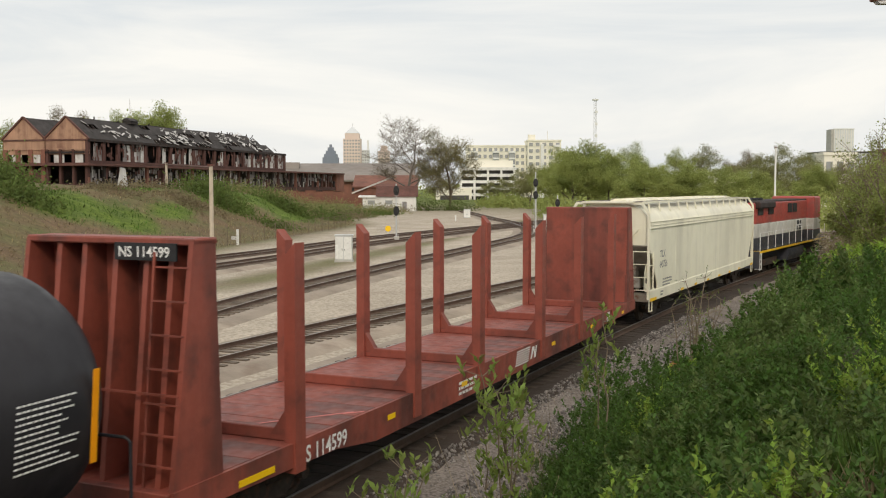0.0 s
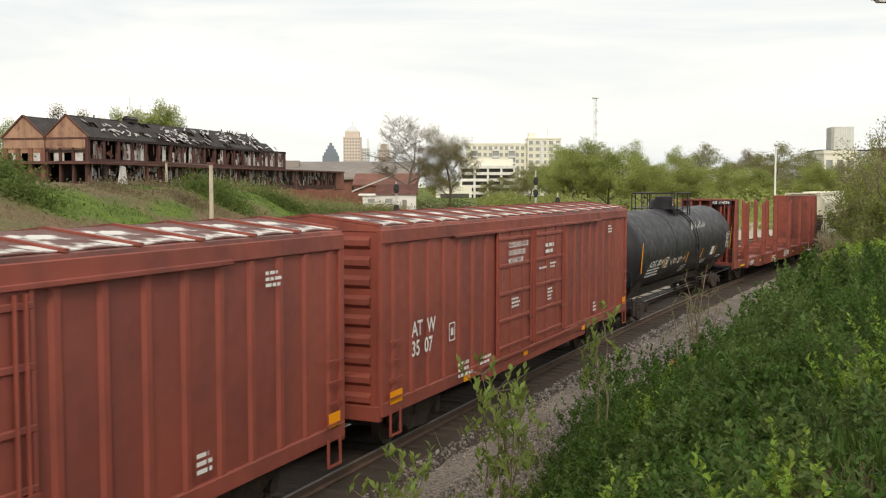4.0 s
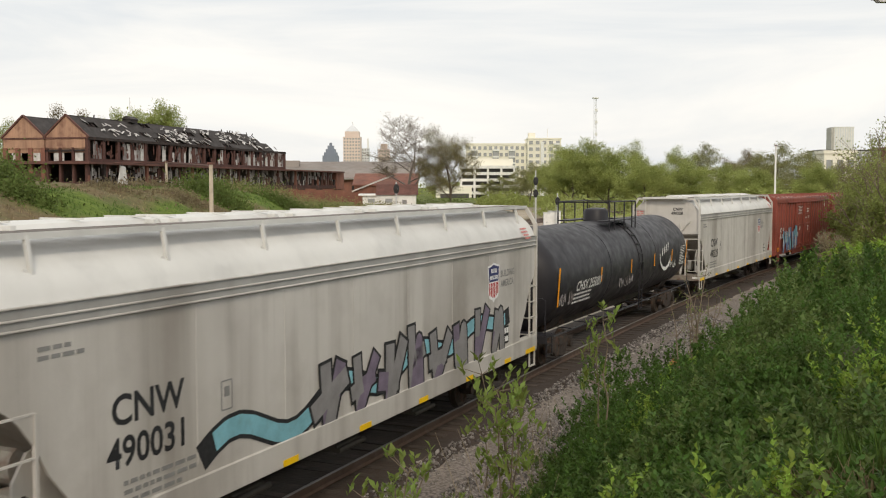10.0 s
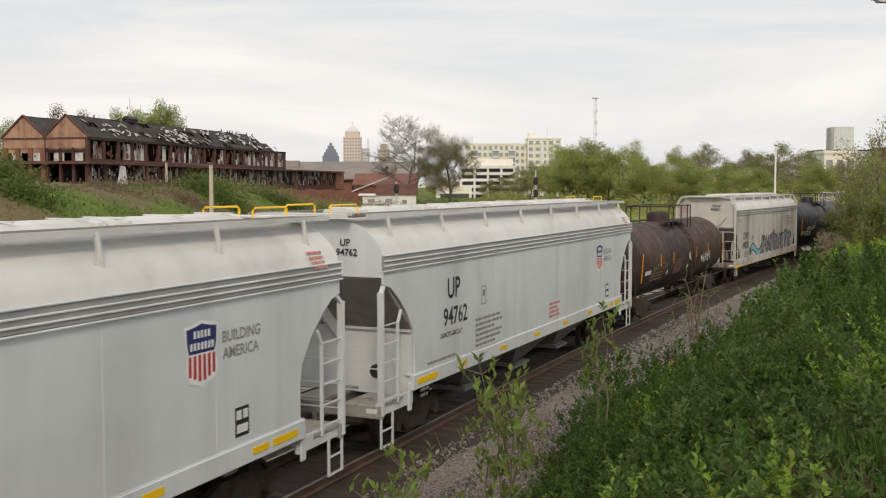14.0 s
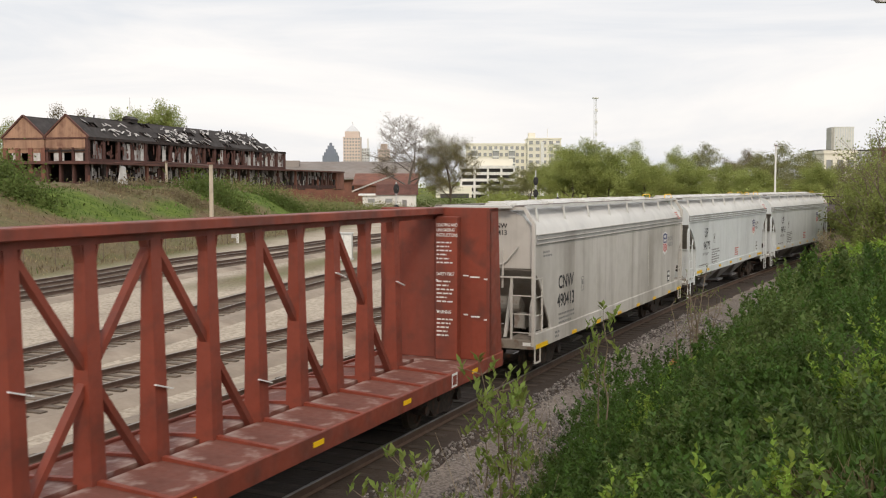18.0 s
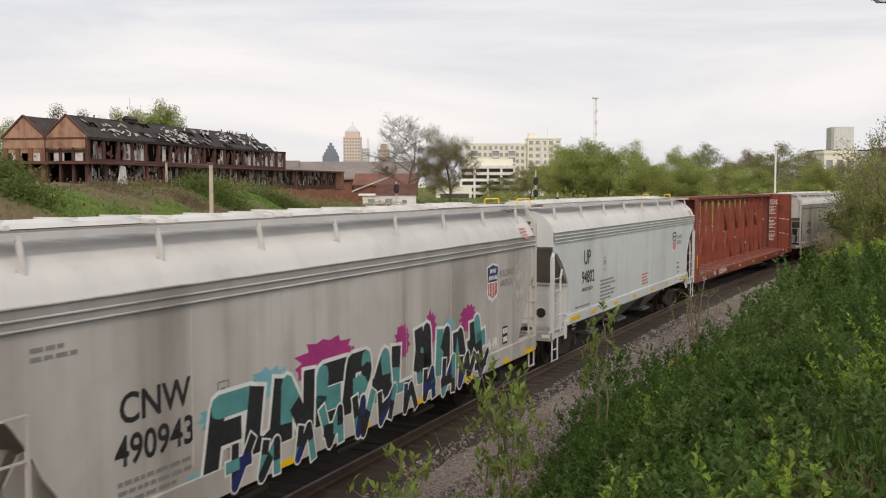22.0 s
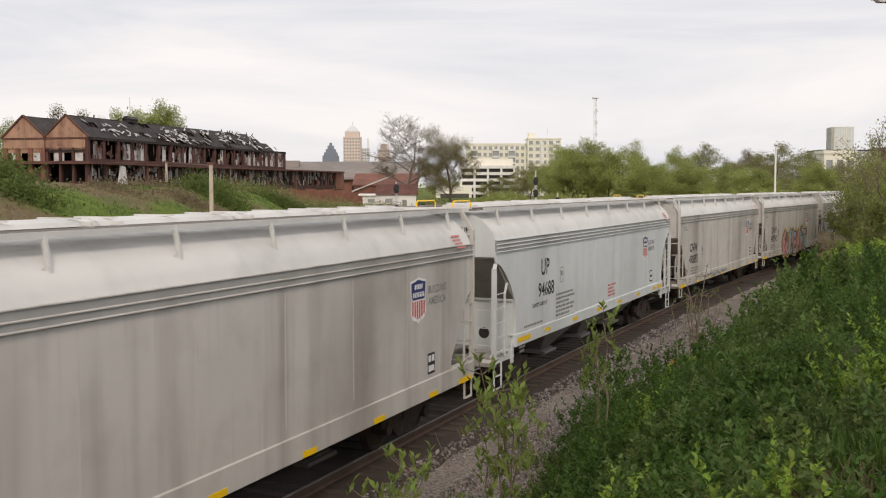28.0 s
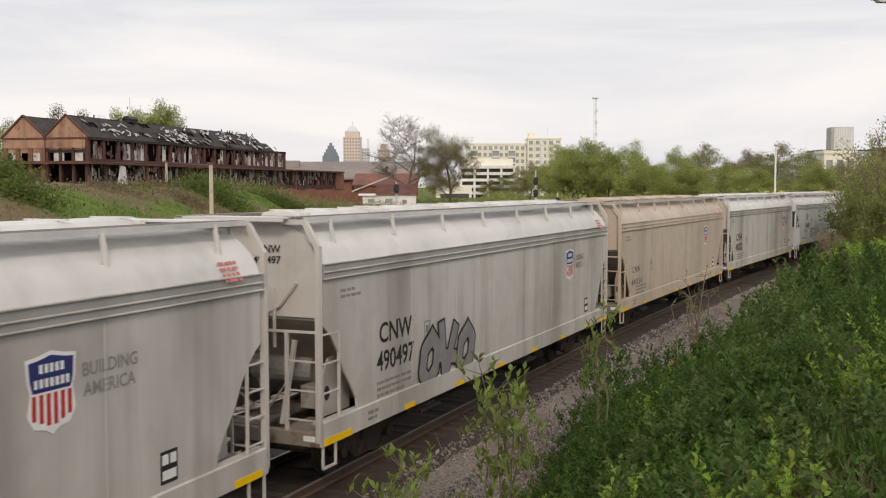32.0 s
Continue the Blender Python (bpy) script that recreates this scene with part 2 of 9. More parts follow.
M["yard_bed"] = material("yard_bed", (0.35, 0.285, 0.225), 0.95, 0, 0.25, 0.35, (0.19, 0.135, 0.10), 0.7, 0, 0.9, 14)
# brown main-track bed, darkened further to stand in for shade beneath the train
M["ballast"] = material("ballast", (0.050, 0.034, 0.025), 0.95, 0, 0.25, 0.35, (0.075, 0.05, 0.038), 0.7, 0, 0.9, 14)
M["rock"] = material("rock", (0.33, 0.30, 0.285), 0.9, 0, 0.25, 3.0, None, 0, 0, 0.3, 20, each=0.0, leaf=0.6)
# oily brown sleepers, with the shade under the train put into the colour
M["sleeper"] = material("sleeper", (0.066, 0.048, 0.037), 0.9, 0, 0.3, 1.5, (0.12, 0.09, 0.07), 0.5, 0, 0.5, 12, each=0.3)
M["sleeper_old"] = material("sleeper_old", (0.15, 0.115, 0.088), 0.9, 0, 0.3, 1.5, (0.22, 0.175, 0.135), 0.6, 0, 0.5, 12)
M["rusty_sheet"] = material("rusty_sheet", (0.40, 0.15, 0.045), 0.85, 0, 0.2, 4.0, RUST, 0.5)
M["rail"] = material("rail", (0.12, 0.075, 0.055), 0.75, 0.1, 0.2, 1.0)
M["rail_top"] = material("rail_top", (0.30, 0.27, 0.245), 0.45, 0.6, 0.15, 1.0)
M["brick"] = material("brick", (0.25, 0.105, 0.075), 0.9, 0, 0.18, 0.25, (0.12, 0.07, 0.055), 0.6, 0.3, 0.2, 10)
M["orange_brick"] = material("orange_brick", (0.47, 0.28, 0.19), 0.9, 0, 0.15, 0.3, (0.17, 0.08, 0.06), 0.8, 0.5, 0.2, 10)
M["dark_brick"] = material("dark_brick", (0.105, 0.046, 0.038), 0.9, 0, 0.3, 0.4, (0.06, 0.038, 0.033), 0.7, 0.4)
M["burnt"] = material("burnt", (0.035, 0.026, 0.024), 0.9, 0, 0.4, 0.4, (0.12, 0.06, 0.05), 0.5)
M["roof_dark"] = material("roof_dark", (0.050, 0.043, 0.041), 0.9, 0, 0.3, 0.3, (0.10, 0.09, 0.09), 0.5)
M["ash_white"] = material("ash_white", (0.66, 0.645, 0.63), 0.85, 0, 0.15, 0.5, (0.25, 0.2, 0.19), 0.5, 0.3)
M["ash_grey"] = material("ash_grey", (0.33, 0.30, 0.295), 0.85, 0, 0.25, 0.6, (0.14, 0.10, 0.095), 0.6, 0.4)
M["rust_band"] = material("rust_band", (0.14, 0.062, 0.05), 0.85, 0, 0.3, 0.5, (0.08, 0.05, 0.045), 0.6)
M["metal_roof"] = material("metal_roof", (0.24, 0.205, 0.18), 0.6, 0, 0.12, 0.08, (0.2, 0.13, 0.1), 0.4)
M["shed_white"] = material("shed_white", (0.80, 0.79, 0.76), 0.7, 0, 0.08, 0.4, DIRT, 0.12, 0.1)
M["cream_wall"] = material("cream_wall", (0.87, 0.835, 0.72), 0.8, 0, 0.06, 0.05, DIRT, 0.05)
M["far_glass"] = material("far_glass", (0.36, 0.37, 0.37), 0.2, 0, 0.2, 0.2)
M["far_shade"] = material("far_shade", (0.085, 0.08, 0.078), 0.8, 0, 0.2, 0.2)
# skyline colours lightened so that they carry the aerial haze
M["far_blue"] = material("far_blue", (0.22,0.25,0.31), 0.5, 0, 0.1, 0.02)
M["far_pink"] = material("far_pink", (0.74, 0.60, 0.53), 0.8, 0, 0.06, 0.02)
M["far_grey"] = material("far_grey", (0.68,0.70,0.72), 0.7, 0, 0.06, 0.02)
M["concrete"] = material("concrete", (0.50, 0.48, 0.45), 0.85, 0, 0.12, 0.6, DIRT, 0.3)
M["galvanised"] = material("galvanised", (0.62,0.63,0.63), 0.45, 0.5, 0.1, 1.0)
M["wood_pole"] = material("wood_pole", (0.55, 0.47, 0.37), 0.85, 0, 0.15, 1.0, DIRT, 0.3, 0.3)
M["bark"] = material("bark", (0.13, 0.10, 0.075), 0.95, 0, 0.3, 3.0, None, 0, 0, 0.5, 15)
M["bark_grey"] = material("bark_grey", (0.21, 0.18, 0.16), 0.95, 0, 0.25, 3.0, None, 0, 0, 0.5, 15)
M["twig"] = material("twig", (0.20, 0.155, 0.11), 0.9, 0, 0.3, 3.0)
M["dry_stem"] = material("dry_stem", (0.33, 0.27, 0.18), 0.9, 0, 0.3, 3.0)
# bush leaves brightened to hold the sky light on the farther bank
M["leaf_bush"] = material("leaf_bush", (0.265, 0.38, 0.062), 0.6, 0, 0.25, 0.9, spec=0.3, leaf=0.30)
M["leaf_scrub"] = material("leaf_scrub", (0.135, 0.18, 0.05), 0.7, 0, 0.25, 0.5, spec=0.2, leaf=0.25)
# thicket leaves darkened, with the shade of the near bank in their colour
M["leaf_thicket"] = material("leaf_thicket", (0.082, 0.150, 0.030), 0.6, 0, 0.25, 0.9, spec=0.3, leaf=0.30)
M["leaf_vine"] = material("leaf_vine", (0.13, 0.185, 0.052), 0.6, 0, 0.25, 0.9, spec=0.3, leaf=0.30)
M["leaf_sapling"] = material("leaf_sapling", (0.22, 0.29, 0.07), 0.6, 0, 0.2, 1.2, spec=0.25, leaf=0.25)
M["leaf_shrub"] = material("leaf_shrub", (0.28, 0.315, 0.095), 0.7, 0, 0.25, 0.5, spec=0.2, leaf=0.25)
M["leaf_spring"] = material("leaf_spring", (0.36, 0.405, 0.135), 0.75, 0, 0.14, 0.12, spec=0.15, leaf=0.16)
M["leaf_olive"] = material("leaf_olive", (0.29, 0.29, 0.125), 0.75, 0, 0.14, 0.12, spec=0.15, leaf=0.16)
M["leaf_bronze"] = material("leaf_bronze", (0.26, 0.23, 0.115), 0.75, 0, 0.16, 0.12, spec=0.15, leaf=0.2)
M["leaf_brown"] = material("leaf_brown", (0.25, 0.205, 0.125), 0.8, 0, 0.14, 0.12, spec=0.15, leaf=0.18)
M["grass"] = material("grass", (0.10, 0.17, 0.035), 0.8, 0, 0.3, 0.5, spec=0.2, leaf=0.4)
M["dry_grass"] = material("dry_grass", (0.31, 0.245, 0.145), 0.9, 0, 0.3, 0.5, spec=0.2, leaf=0.4)


def ground_material():
    """Gravel, dry verge and grass, told apart by broad patches and by the lie of the land."""
    m = bpy.data.materials.new("ground")
    m.use_nodes = True
    nt = m.node_tree
    link = nt.links.new
    bsdf = nt.nodes["Principled BSDF"]
    bsdf.inputs["Roughness"].default_value = 0.95
    bsdf.inputs["Specular IOR Level"].default_value = 0.2
    coord = nt.nodes.new("ShaderNodeTexCoord")

    def noise_at(sc, detail=6.0):
        n = nt.nodes.new("ShaderNodeTexNoise")
        n.inputs["Scale"].default_value, n.inputs["Detail"].default_value = sc, detail
        link(coord.outputs["Object"], n.inputs["Vector"])
        return n.outputs["Fac"]

    def ramp(value, *stops):
        r = nt.nodes.new("ShaderNodeValToRGB")
        r.color_ramp.elements[0].position, r.color_ramp.elements[0].color = stops[0][0], (*stops[0][1], 1)
        r.color_ramp.elements[1].position, r.color_ramp.elements[1].color = stops[-1][0], (*stops[-1][1], 1)
        for pos, c in stops[1:-1]:
            r.color_ramp.elements.new(pos).color = (*c, 1)
        link(value, r.inputs["Fac"])
        return r.outputs[0]

    def mix(fac, a, b, kind="MIX"):
        x = nt.nodes.new("ShaderNodeMix")
        x.data_type, x.blend_type = "RGBA", kind
        for socket, value in (("Factor", fac), ("A", a), ("B", b)):
            if isinstance(value, (int, float)):
                x.inputs[socket].default_value = value
            else:
                link(value, x.inputs[socket])
        return x.outputs["Result"]

    def attr(name):
        a = nt.nodes.new("ShaderNodeAttribute")
        a.attribute_name = name
        return a.outputs["Fac"]

    gravel = ramp(noise_at(0.22), (0.3, (0.42, 0.355, 0.285)), (0.7, (0.57, 0.495, 0.405)))
    gravel = mix(0.75, gravel, ramp(noise_at(7.0, 3.0), (0.32, (0.55, 0.53, 0.5)), (0.62, (1.1, 1.1, 1.1))), "MULTIPLY")
    verge = ramp(noise_at(0.16), (0.35, (0.20, 0.155, 0.10)), (0.6, (0.15, 0.15, 0.06)))
    verge = mix(0.7, verge, ramp(noise_at(3.5, 4.0), (0.3, (0.6, 0.6, 0.55)), (0.7, (1.15, 1.1, 1.0))), "MULTIPLY")
    bare = ramp(noise_at(0.22, 6.0), (0.38, (0.195, 0.135, 0.085)), (0.52, (0.175, 0.150, 0.080)), (0.66, (0.13, 0.145, 0.055)))
    lush = ramp(noise_at(0.5, 5.0), (0.35, (0.10, 0.15, 0.03)), (0.65, (0.15, 0.215, 0.042)))
    bank = mix(attr("green"), bare, lush)
    bank = mix(0.7, bank, ramp(noise_at(2.2, 5.0), (0.3, (0.5, 0.5, 0.48)), (0.7, (1.2, 1.15, 1.05))), "MULTIPLY")
    # soil made very dark, standing in for the shade below the undergrowth
    earth = ramp(noise_at(0.6), (0.3, (0.040, 0.036, 0.020)), (0.7, (0.062, 0.060, 0.028)))
    col = mix(attr("verge"), gravel, verge)
    col = mix(attr("bank"), col, bank)
    stony = ramp(noise_at(0.8), (0.3, (0.165, 0.142, 0.125)), (0.7, (0.25, 0.22, 0.20)))
    stony = mix(0.85, stony, ramp(noise_at(16.0, 3.0), (0.35, (0.45, 0.43, 0.42)), (0.62, (1.25, 1.22, 1.2))), "MULTIPLY")
    col = mix(attr("shoulder"), col, stony)
    col = mix(attr("earth"), col, earth)
    link(col, bsdf.inputs["Base Color"])
    bp = nt.nodes.new("ShaderNodeBump")
    bp.inputs["Strength"].default_value, bp.inputs["Distance"].default_value = 0.8, 0.05
    link(noise_at(9.0, 5.0), bp.inputs["Height"])
    link(bp.outputs[0], bsdf.inputs["Normal"])
    return m


M["ground"] = ground_material()


# ---- the lines of the tracks ----
def line_table():
    """The near edge of the train's way: a slow right-hand curve, straight behind the camera and far ahead."""
    step, n = 0.25, 2600
    s = (np.arange(n) - 1100) * step
    sc = np.clip(s, -12, 105)
    heading = 0.4063 + 0.001594 * sc + 1.8036e-5 * sc * sc / 2
    heading = heading + np.where(s > 105, np.clip(s - 105, 0, 40) * 0.0012, 0)
    x, y = np.cumsum(np.sin(heading)) * step, np.cumsum(np.cos(heading)) * step
    i0 = int(np.argmin(abs(s)))
    return s, x - x[i0] - 2.314, y - y[i0] + 15.144, heading


LINE_S, LINE_X, LINE_Y, LINE_H = line_table()
NEAR_EDGE = 1.575


def on_line(s, side=0.0):
    """Place and heading at s along the train's track; side: metres to the right of its middle."""
    h = np.interp(s, LINE_S, LINE_H)
    off = side - NEAR_EDGE
    return np.interp(s, LINE_S, LINE_X) + np.cos(h) * off, np.interp(s, LINE_S, LINE_Y) - np.sin(h) * off, h


def smooth_way(points, step=0.6):
    """A smooth way through a few plan points."""
    p = [Vector((*q, 0)) for q in points]
    p = [p[0] * 2 - p[1]] + p + [p[-1] * 2 - p[-2]]
    out = []
    for i in range(1, len(p) - 2):
        a, b, c, d = p[i - 1], p[i], p[i + 1], p[i + 2]
        n = max(2, int((c - b).length / step))
        for k in range(n):
            t = k / n
            out.append(0.5 * ((2 * b) + (c - a) * t + (2 * a - 5 * b + 4 * c - d) * t * t + (3 * b - 3 * c + d - a) * t ** 3))
    out.append(p[-2])
    return out


def offset_way(side, s0, s1, step=0.6):
    return [Vector((*on_line(s, side)[:2], 0)) for s in np.arange(s0, s1, step)]


def smoothstep(a, b, x):
    t = np.clip((x - a) / (b - a), 0, 1)
    return t * t * (3 - 2 * t)


# ---- ground: one sheet to the horizon ----
def bank_foot(y):
    """Where the far bank begins."""
    return np.where(y < 150, -26.2 + (y - 66.0) * 0.135, -14.9 - (y - 150) * 0.13)


# green patches of the far bank: middle and half-axes in the plan
LUSH = ((-34.5, 93, 4.2, 7), (-30.5, 97, 3.0, 6), (-29.5, 110, 2.0, 6), (-31, 132, 6, 8), (-27.5, 146, 5, 9), (-22.8, 148, 4.0, 10), (-43, 96, 8, 9), (-38, 128, 5, 8), (-21, 172, 5, 12))


def ground_height(x, y):
    """Height, and how much of it is verge, bank and shaded earth."""
    ps = np.stack([LINE_X[::8], LINE_Y[::8]], 1)
    hs = LINE_H[::8]
    flat = np.stack([np.ravel(x), np.ravel(y)], 1)
    near = np.empty(len(flat), int)
    for i in range(0, len(flat), 4000):
        d = ((flat[i:i + 4000, None, :] - ps[None]) ** 2).sum(2)
        near[i:i + 4000] = d.argmin(1)
    dx, dy = flat[:, 0] - ps[near, 0], flat[:, 1] - ps[near, 1]
    u = (dx * np.cos(hs[near]) - dy * np.sin(hs[near]) + NEAR_EDGE).reshape(np.shape(x))
    lumps = np.sin(x * 0.7 + np.sin(y * 0.43) * 2) * np.sin(y * 0.61 + np.cos(x * 0.37)) * 0.5
    # near bank, on which the camera stands
    z = -0.34 + 0.10 * smoothstep(3.2, 2.0, abs(u)) - 0.22 * smoothstep(2.0, 4.2, u)
    rise = smoothstep(4.4, 9.2, u) * (1 - 0.72 * smoothstep(6, 48, LINE_S[::8][near].reshape(np.shape(x))))
    z = z + rise * (3.55 + 0.22 * lumps)
    earth = smoothstep(3.9, 5.2, u)
    # far bank with the burnt mill on it
    foot = bank_foot(y)
    d = (foot - x) * np.where(u < 0, 1, 0)
    fade = smoothstep(300, 120, y)
    top = 4.9 * fade + 1.2 * (1 - fade)
    b = smoothstep(0.0, 17.0, d)
    z = z + b * (top + 0.25) + b * lumps * 0.7 + 0.9 * smoothstep(17, 45, d)
    bank = smoothstep(0.5, 3.5, d)
    verge = np.maximum(smoothstep(-7, -0.5, d), 0.85 * smoothstep(3.0, 0.5, abs(x - (-11.5 + (y - 60) * 0.235))) * smoothstep(48, 60, y)) * np.where(u < -3, 1, 0)
    # far distance: rolling, wooded land
    far = smoothstep(170, 330, np.hypot(x, y))
    z = z * (1 - far * 0.6) + far * 0.4
    bank = np.maximum(bank, far)
    wob = lumps * 0.5
    green = np.zeros(np.shape(x))
    for cx, cy, rx, ry in LUSH:
        green = np.maximum(green, smoothstep(1.25, 0.7, np.hypot((x - cx) / rx, (y - cy) / ry) + wob * 0.4))
    green = np.maximum(green, 0.75 * far)
    shoulder = smoothstep(1.2, 2.2, u) * (1 - far)
    return z, verge, bank, earth, green, shoulder


def spread(lo, hi, fine_lo, fine_hi, step, grow=1.22):
    a = list(np.arange(fine_lo, fine_hi + 1e-6, step))
    d, v = step, fine_hi
    while v < hi:
        d *= grow
        v += d
        a.append(min(v, hi))
    d, v = step, fine_lo
    while v > lo:
        d *= grow
        v -= d
        a.insert(0, max(v, lo))
    return np.array(a)


def make_ground():
    xs, ys = spread(-3800, 3800, -60, 45, 0.9), spread(-3800, 4200, -6, 130, 0.9)
    gx, gy = np.meshgrid(xs, ys)
    z, verge, bank, earth, green, shoulder = ground_height(gx, gy)
    nx, ny = len(xs), len(ys)
    v = np.stack([gx.ravel(), gy.ravel(), z.ravel()], 1)
    i = np.arange(nx * ny).reshape(ny, nx)
    f = np.stack([i[:-1, :-1].ravel(), i[:-1, 1:].ravel(), i[1:, 1:].ravel(), i[1:, :-1].ravel()], 1)
    me = bpy.data.meshes.new("ground")
    me.from_pydata(v.tolist(), [], f.tolist())
    me.polygons.foreach_set("use_smooth", [True] * len(me.polygons))
    for name, values in (("verge", verge), ("bank", bank), ("earth", earth), ("green", green), ("shoulder", shoulder)):
        me.attributes.new(name, "FLOAT", "POINT").data.foreach_set("value", values.ravel().astype(np.float32))
    me.materials.append(M["ground"])
    tagged(new("ground", me), "gravel railway yard with dry verges and grassy banks", "ground", kind="structure")


def ground_z(x, y):
    return float(ground_height(np.array([x], float), np.array([y], float))[0][0])


make_ground()


# ---- railway tracks ----
RAIL_SECTION = [(-0.07, -0.17), (0.07, -0.17), (0.07, -0.155), (0.012, -0.13), (0.012, -0.045), (0.036, -0.035), (0.036, -0.004), (-0.036, -0.004),
                (-0.036, -0.035), (-0.012, -0.045), (-0.012, -0.13), (-0.07, -0.155)]


def sweep(way, section, side, z=0.0):
    sh = Shape()
    rings = []
    for i, p in enumerate(way):
        d = (way[min(i + 1, len(way) - 1)] - way[max(i - 1, 0)]).normalized()
        r = Vector((d.y, -d.x, 0))
        rings.append([p + r * (side + a) + Vector((0, 0, z + b)) for a, b in section])
    return sh.skin(rings)


def sleeper_shape():
    return Shape().box(0, 0, 0, 0.23, 2.6, 0.18, 0.015)


def make_track(name, label, way, single=0, step=0.55, drop=0.0, thin=1, bed_mat="yard_bed", sunk=0.0):
    """Rails, sleepers and ballast along a way; the first `single` sleepers are parts of their own."""
    track = thing(name, label, "railway track", at=Matrix.Identity(4))
    tagged(track, kind="structure")
    coarse = way[::thin]
    bed = sweep(coarse, [(-2.6, -0.42), (-1.75, -0.19), (1.75, -0.19), (2.6, -0.42)], 0, -drop)
    part("ballast_bed", bed, M[bed_mat], track)
    for side in (-0.7525, 0.7525):
        rail = part("rail", sweep(coarse, RAIL_SECTION, side, -drop), M["rail"], track)
        part("rail_head", sweep(coarse, [(-0.034, -0.004), (0.034, -0.004), (0.030, 0.002), (-0.030, 0.002)], side, -drop), M["rail_top"], rail, "worn bright running surface")
    # sleepers at even steps along the way
    poses, run, nxt = [], 0.0, 0.0
    for a, b in zip(way, way[1:]):
        d = b - a
        while nxt <= run + d.length:
            p = a + d * ((nxt - run) / max(d.length, 1e-6))
            poses.append((p, math.atan2(d.y, d.x)))
            nxt += step
        run += d.length
    me = kept("sleeper", sleeper_shape, M["sleeper"])
    rnd = random.Random(5)
    joined = Shape()
    for i, (p, a) in enumerate(poses):
        m = pose(p.x, p.y, -0.17 - 0.075 - drop - sunk + rnd.uniform(-0.014, 0.014), 0, 0, math.degrees(a) + rnd.uniform(-1.2, 1.2))
        if i < single:
            ob = new("sleeper", me)
            ob.parent, ob.matrix_basis = track, m @ pose(0, rnd.uniform(-0.05, 0.05), 0)
        else:
            joined.box(0, 0, 0, 0.23, 2.6, 0.18)
            for k in range(len(joined.v) - 8, len(joined.v)):
                joined.v[k] = tuple(m @ Vector(joined.v[k]))
    if joined.v:
        tagged(part("sleepers", joined, M["sleeper" if single else "sleeper_old"], track), kind="stuff")
    return track


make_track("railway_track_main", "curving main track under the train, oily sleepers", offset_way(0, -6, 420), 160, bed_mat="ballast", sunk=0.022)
make_track("railway_track_second", "second track beside the train, rusty rails", offset_way(-4.35, -20, 260), 0)
make_track("railway_track_yard_1", "yard track with brown sleepers in gravel", offset_way(-9.6, -40, 260), 0)
make_track("railway_track_yard_2", "yard track that bends off between the gravel", smooth_way(
    [(-36, -55), (-20, 5), (-15.2, 22), (-12.85, 31), (-10.8, 39.6), (-8.25, 51.6), (-3.3, 69.3), (3.4, 91.4), (8.6, 110), (11.2, 128), (11.0, 150), (8.5, 178), (5.0, 225), (-2, 300)]), 0)
make_track("railway_track_bank_1", "track along the foot of the far bank", smooth_way(
    [(-33, -10), (-27, 22), (-20.2, 49), (-17, 62.5), (-12.4, 77.2), (-4.9, 101.8), (13.9, 149.5), (40, 205), (75, 270)]), 0)
make_track("railway_track_bank_2", "outer track along the foot of the far bank", smooth_way(
    [(-38, -8), (-32, 20), (-22.3, 53.5), (-19.2, 70.3), (-13.9, 86.2), (-5.6, 112.6), (14.8, 159.4), (38, 212), (72, 280)]), 0)


# ---- rolling stock: forward is +x, left is +y, the rails lie at z = 0 ----
TEXTS = {}


def text_mesh(words, height, mat_, spacing=1.0):
    """Flat lettering, its left end at the origin, upright in the xz plane and facing -y."""
    key = (words, height, mat_.name, spacing)
    if key not in TEXTS:
        cu = bpy.data.curves.new("lettering", "FONT")
        cu.body, cu.size, cu.align_x, cu.space_character = words, height / 0.70, "LEFT", spacing
        cu.offset = 0.028 * height
        cu.resolution_u = 3
        ob = bpy.data.objects.new("lettering", cu)
        scene.collection.objects.link(ob)
        bpy.context.view_layer.update()
        me = bpy.data.meshes.new_from_object(ob.evaluated_get(bpy.context.evaluated_depsgraph_get()))
        bpy.data.objects.remove(ob)
        bpy.data.curves.remove(cu)
        me.transform(pose(0, 0, 0, 90))
        me.materials.clear()
        me.materials.append(mat_)
        TEXTS[key] = me
    return TEXTS[key]


def letter(parent, words, x, y, z, height, mat_, turn=0, stretch=1.0, name="lettering", shear=0.0):
    me = text_mesh(words, height, mat_)
    ob = new(name, me)
    ob.parent = parent
    ob.matrix_basis = pose(x, y, z, 0, 0, turn) @ Matrix.Diagonal((stretch, 1, 1, 1))
    return ob


def bars(rows, width, height, gap, rnd, ragged=0.35, d=0.004, slant=0.0):
    """Unreadable small print: a block of bars in rows, broken into words."""
    sh = Shape()
    for r in range(rows):
        x, end = 0.0, width * (1 - rnd.random() * ragged)
        while x < end:
            w = rnd.uniform(1.2, 4.5) * height
            w = min(w, end - x)
            sh.box(x + w / 2, 0, -r * (height + gap), w * 0.92, d, height)
            x += w + height * 0.55
    return sh


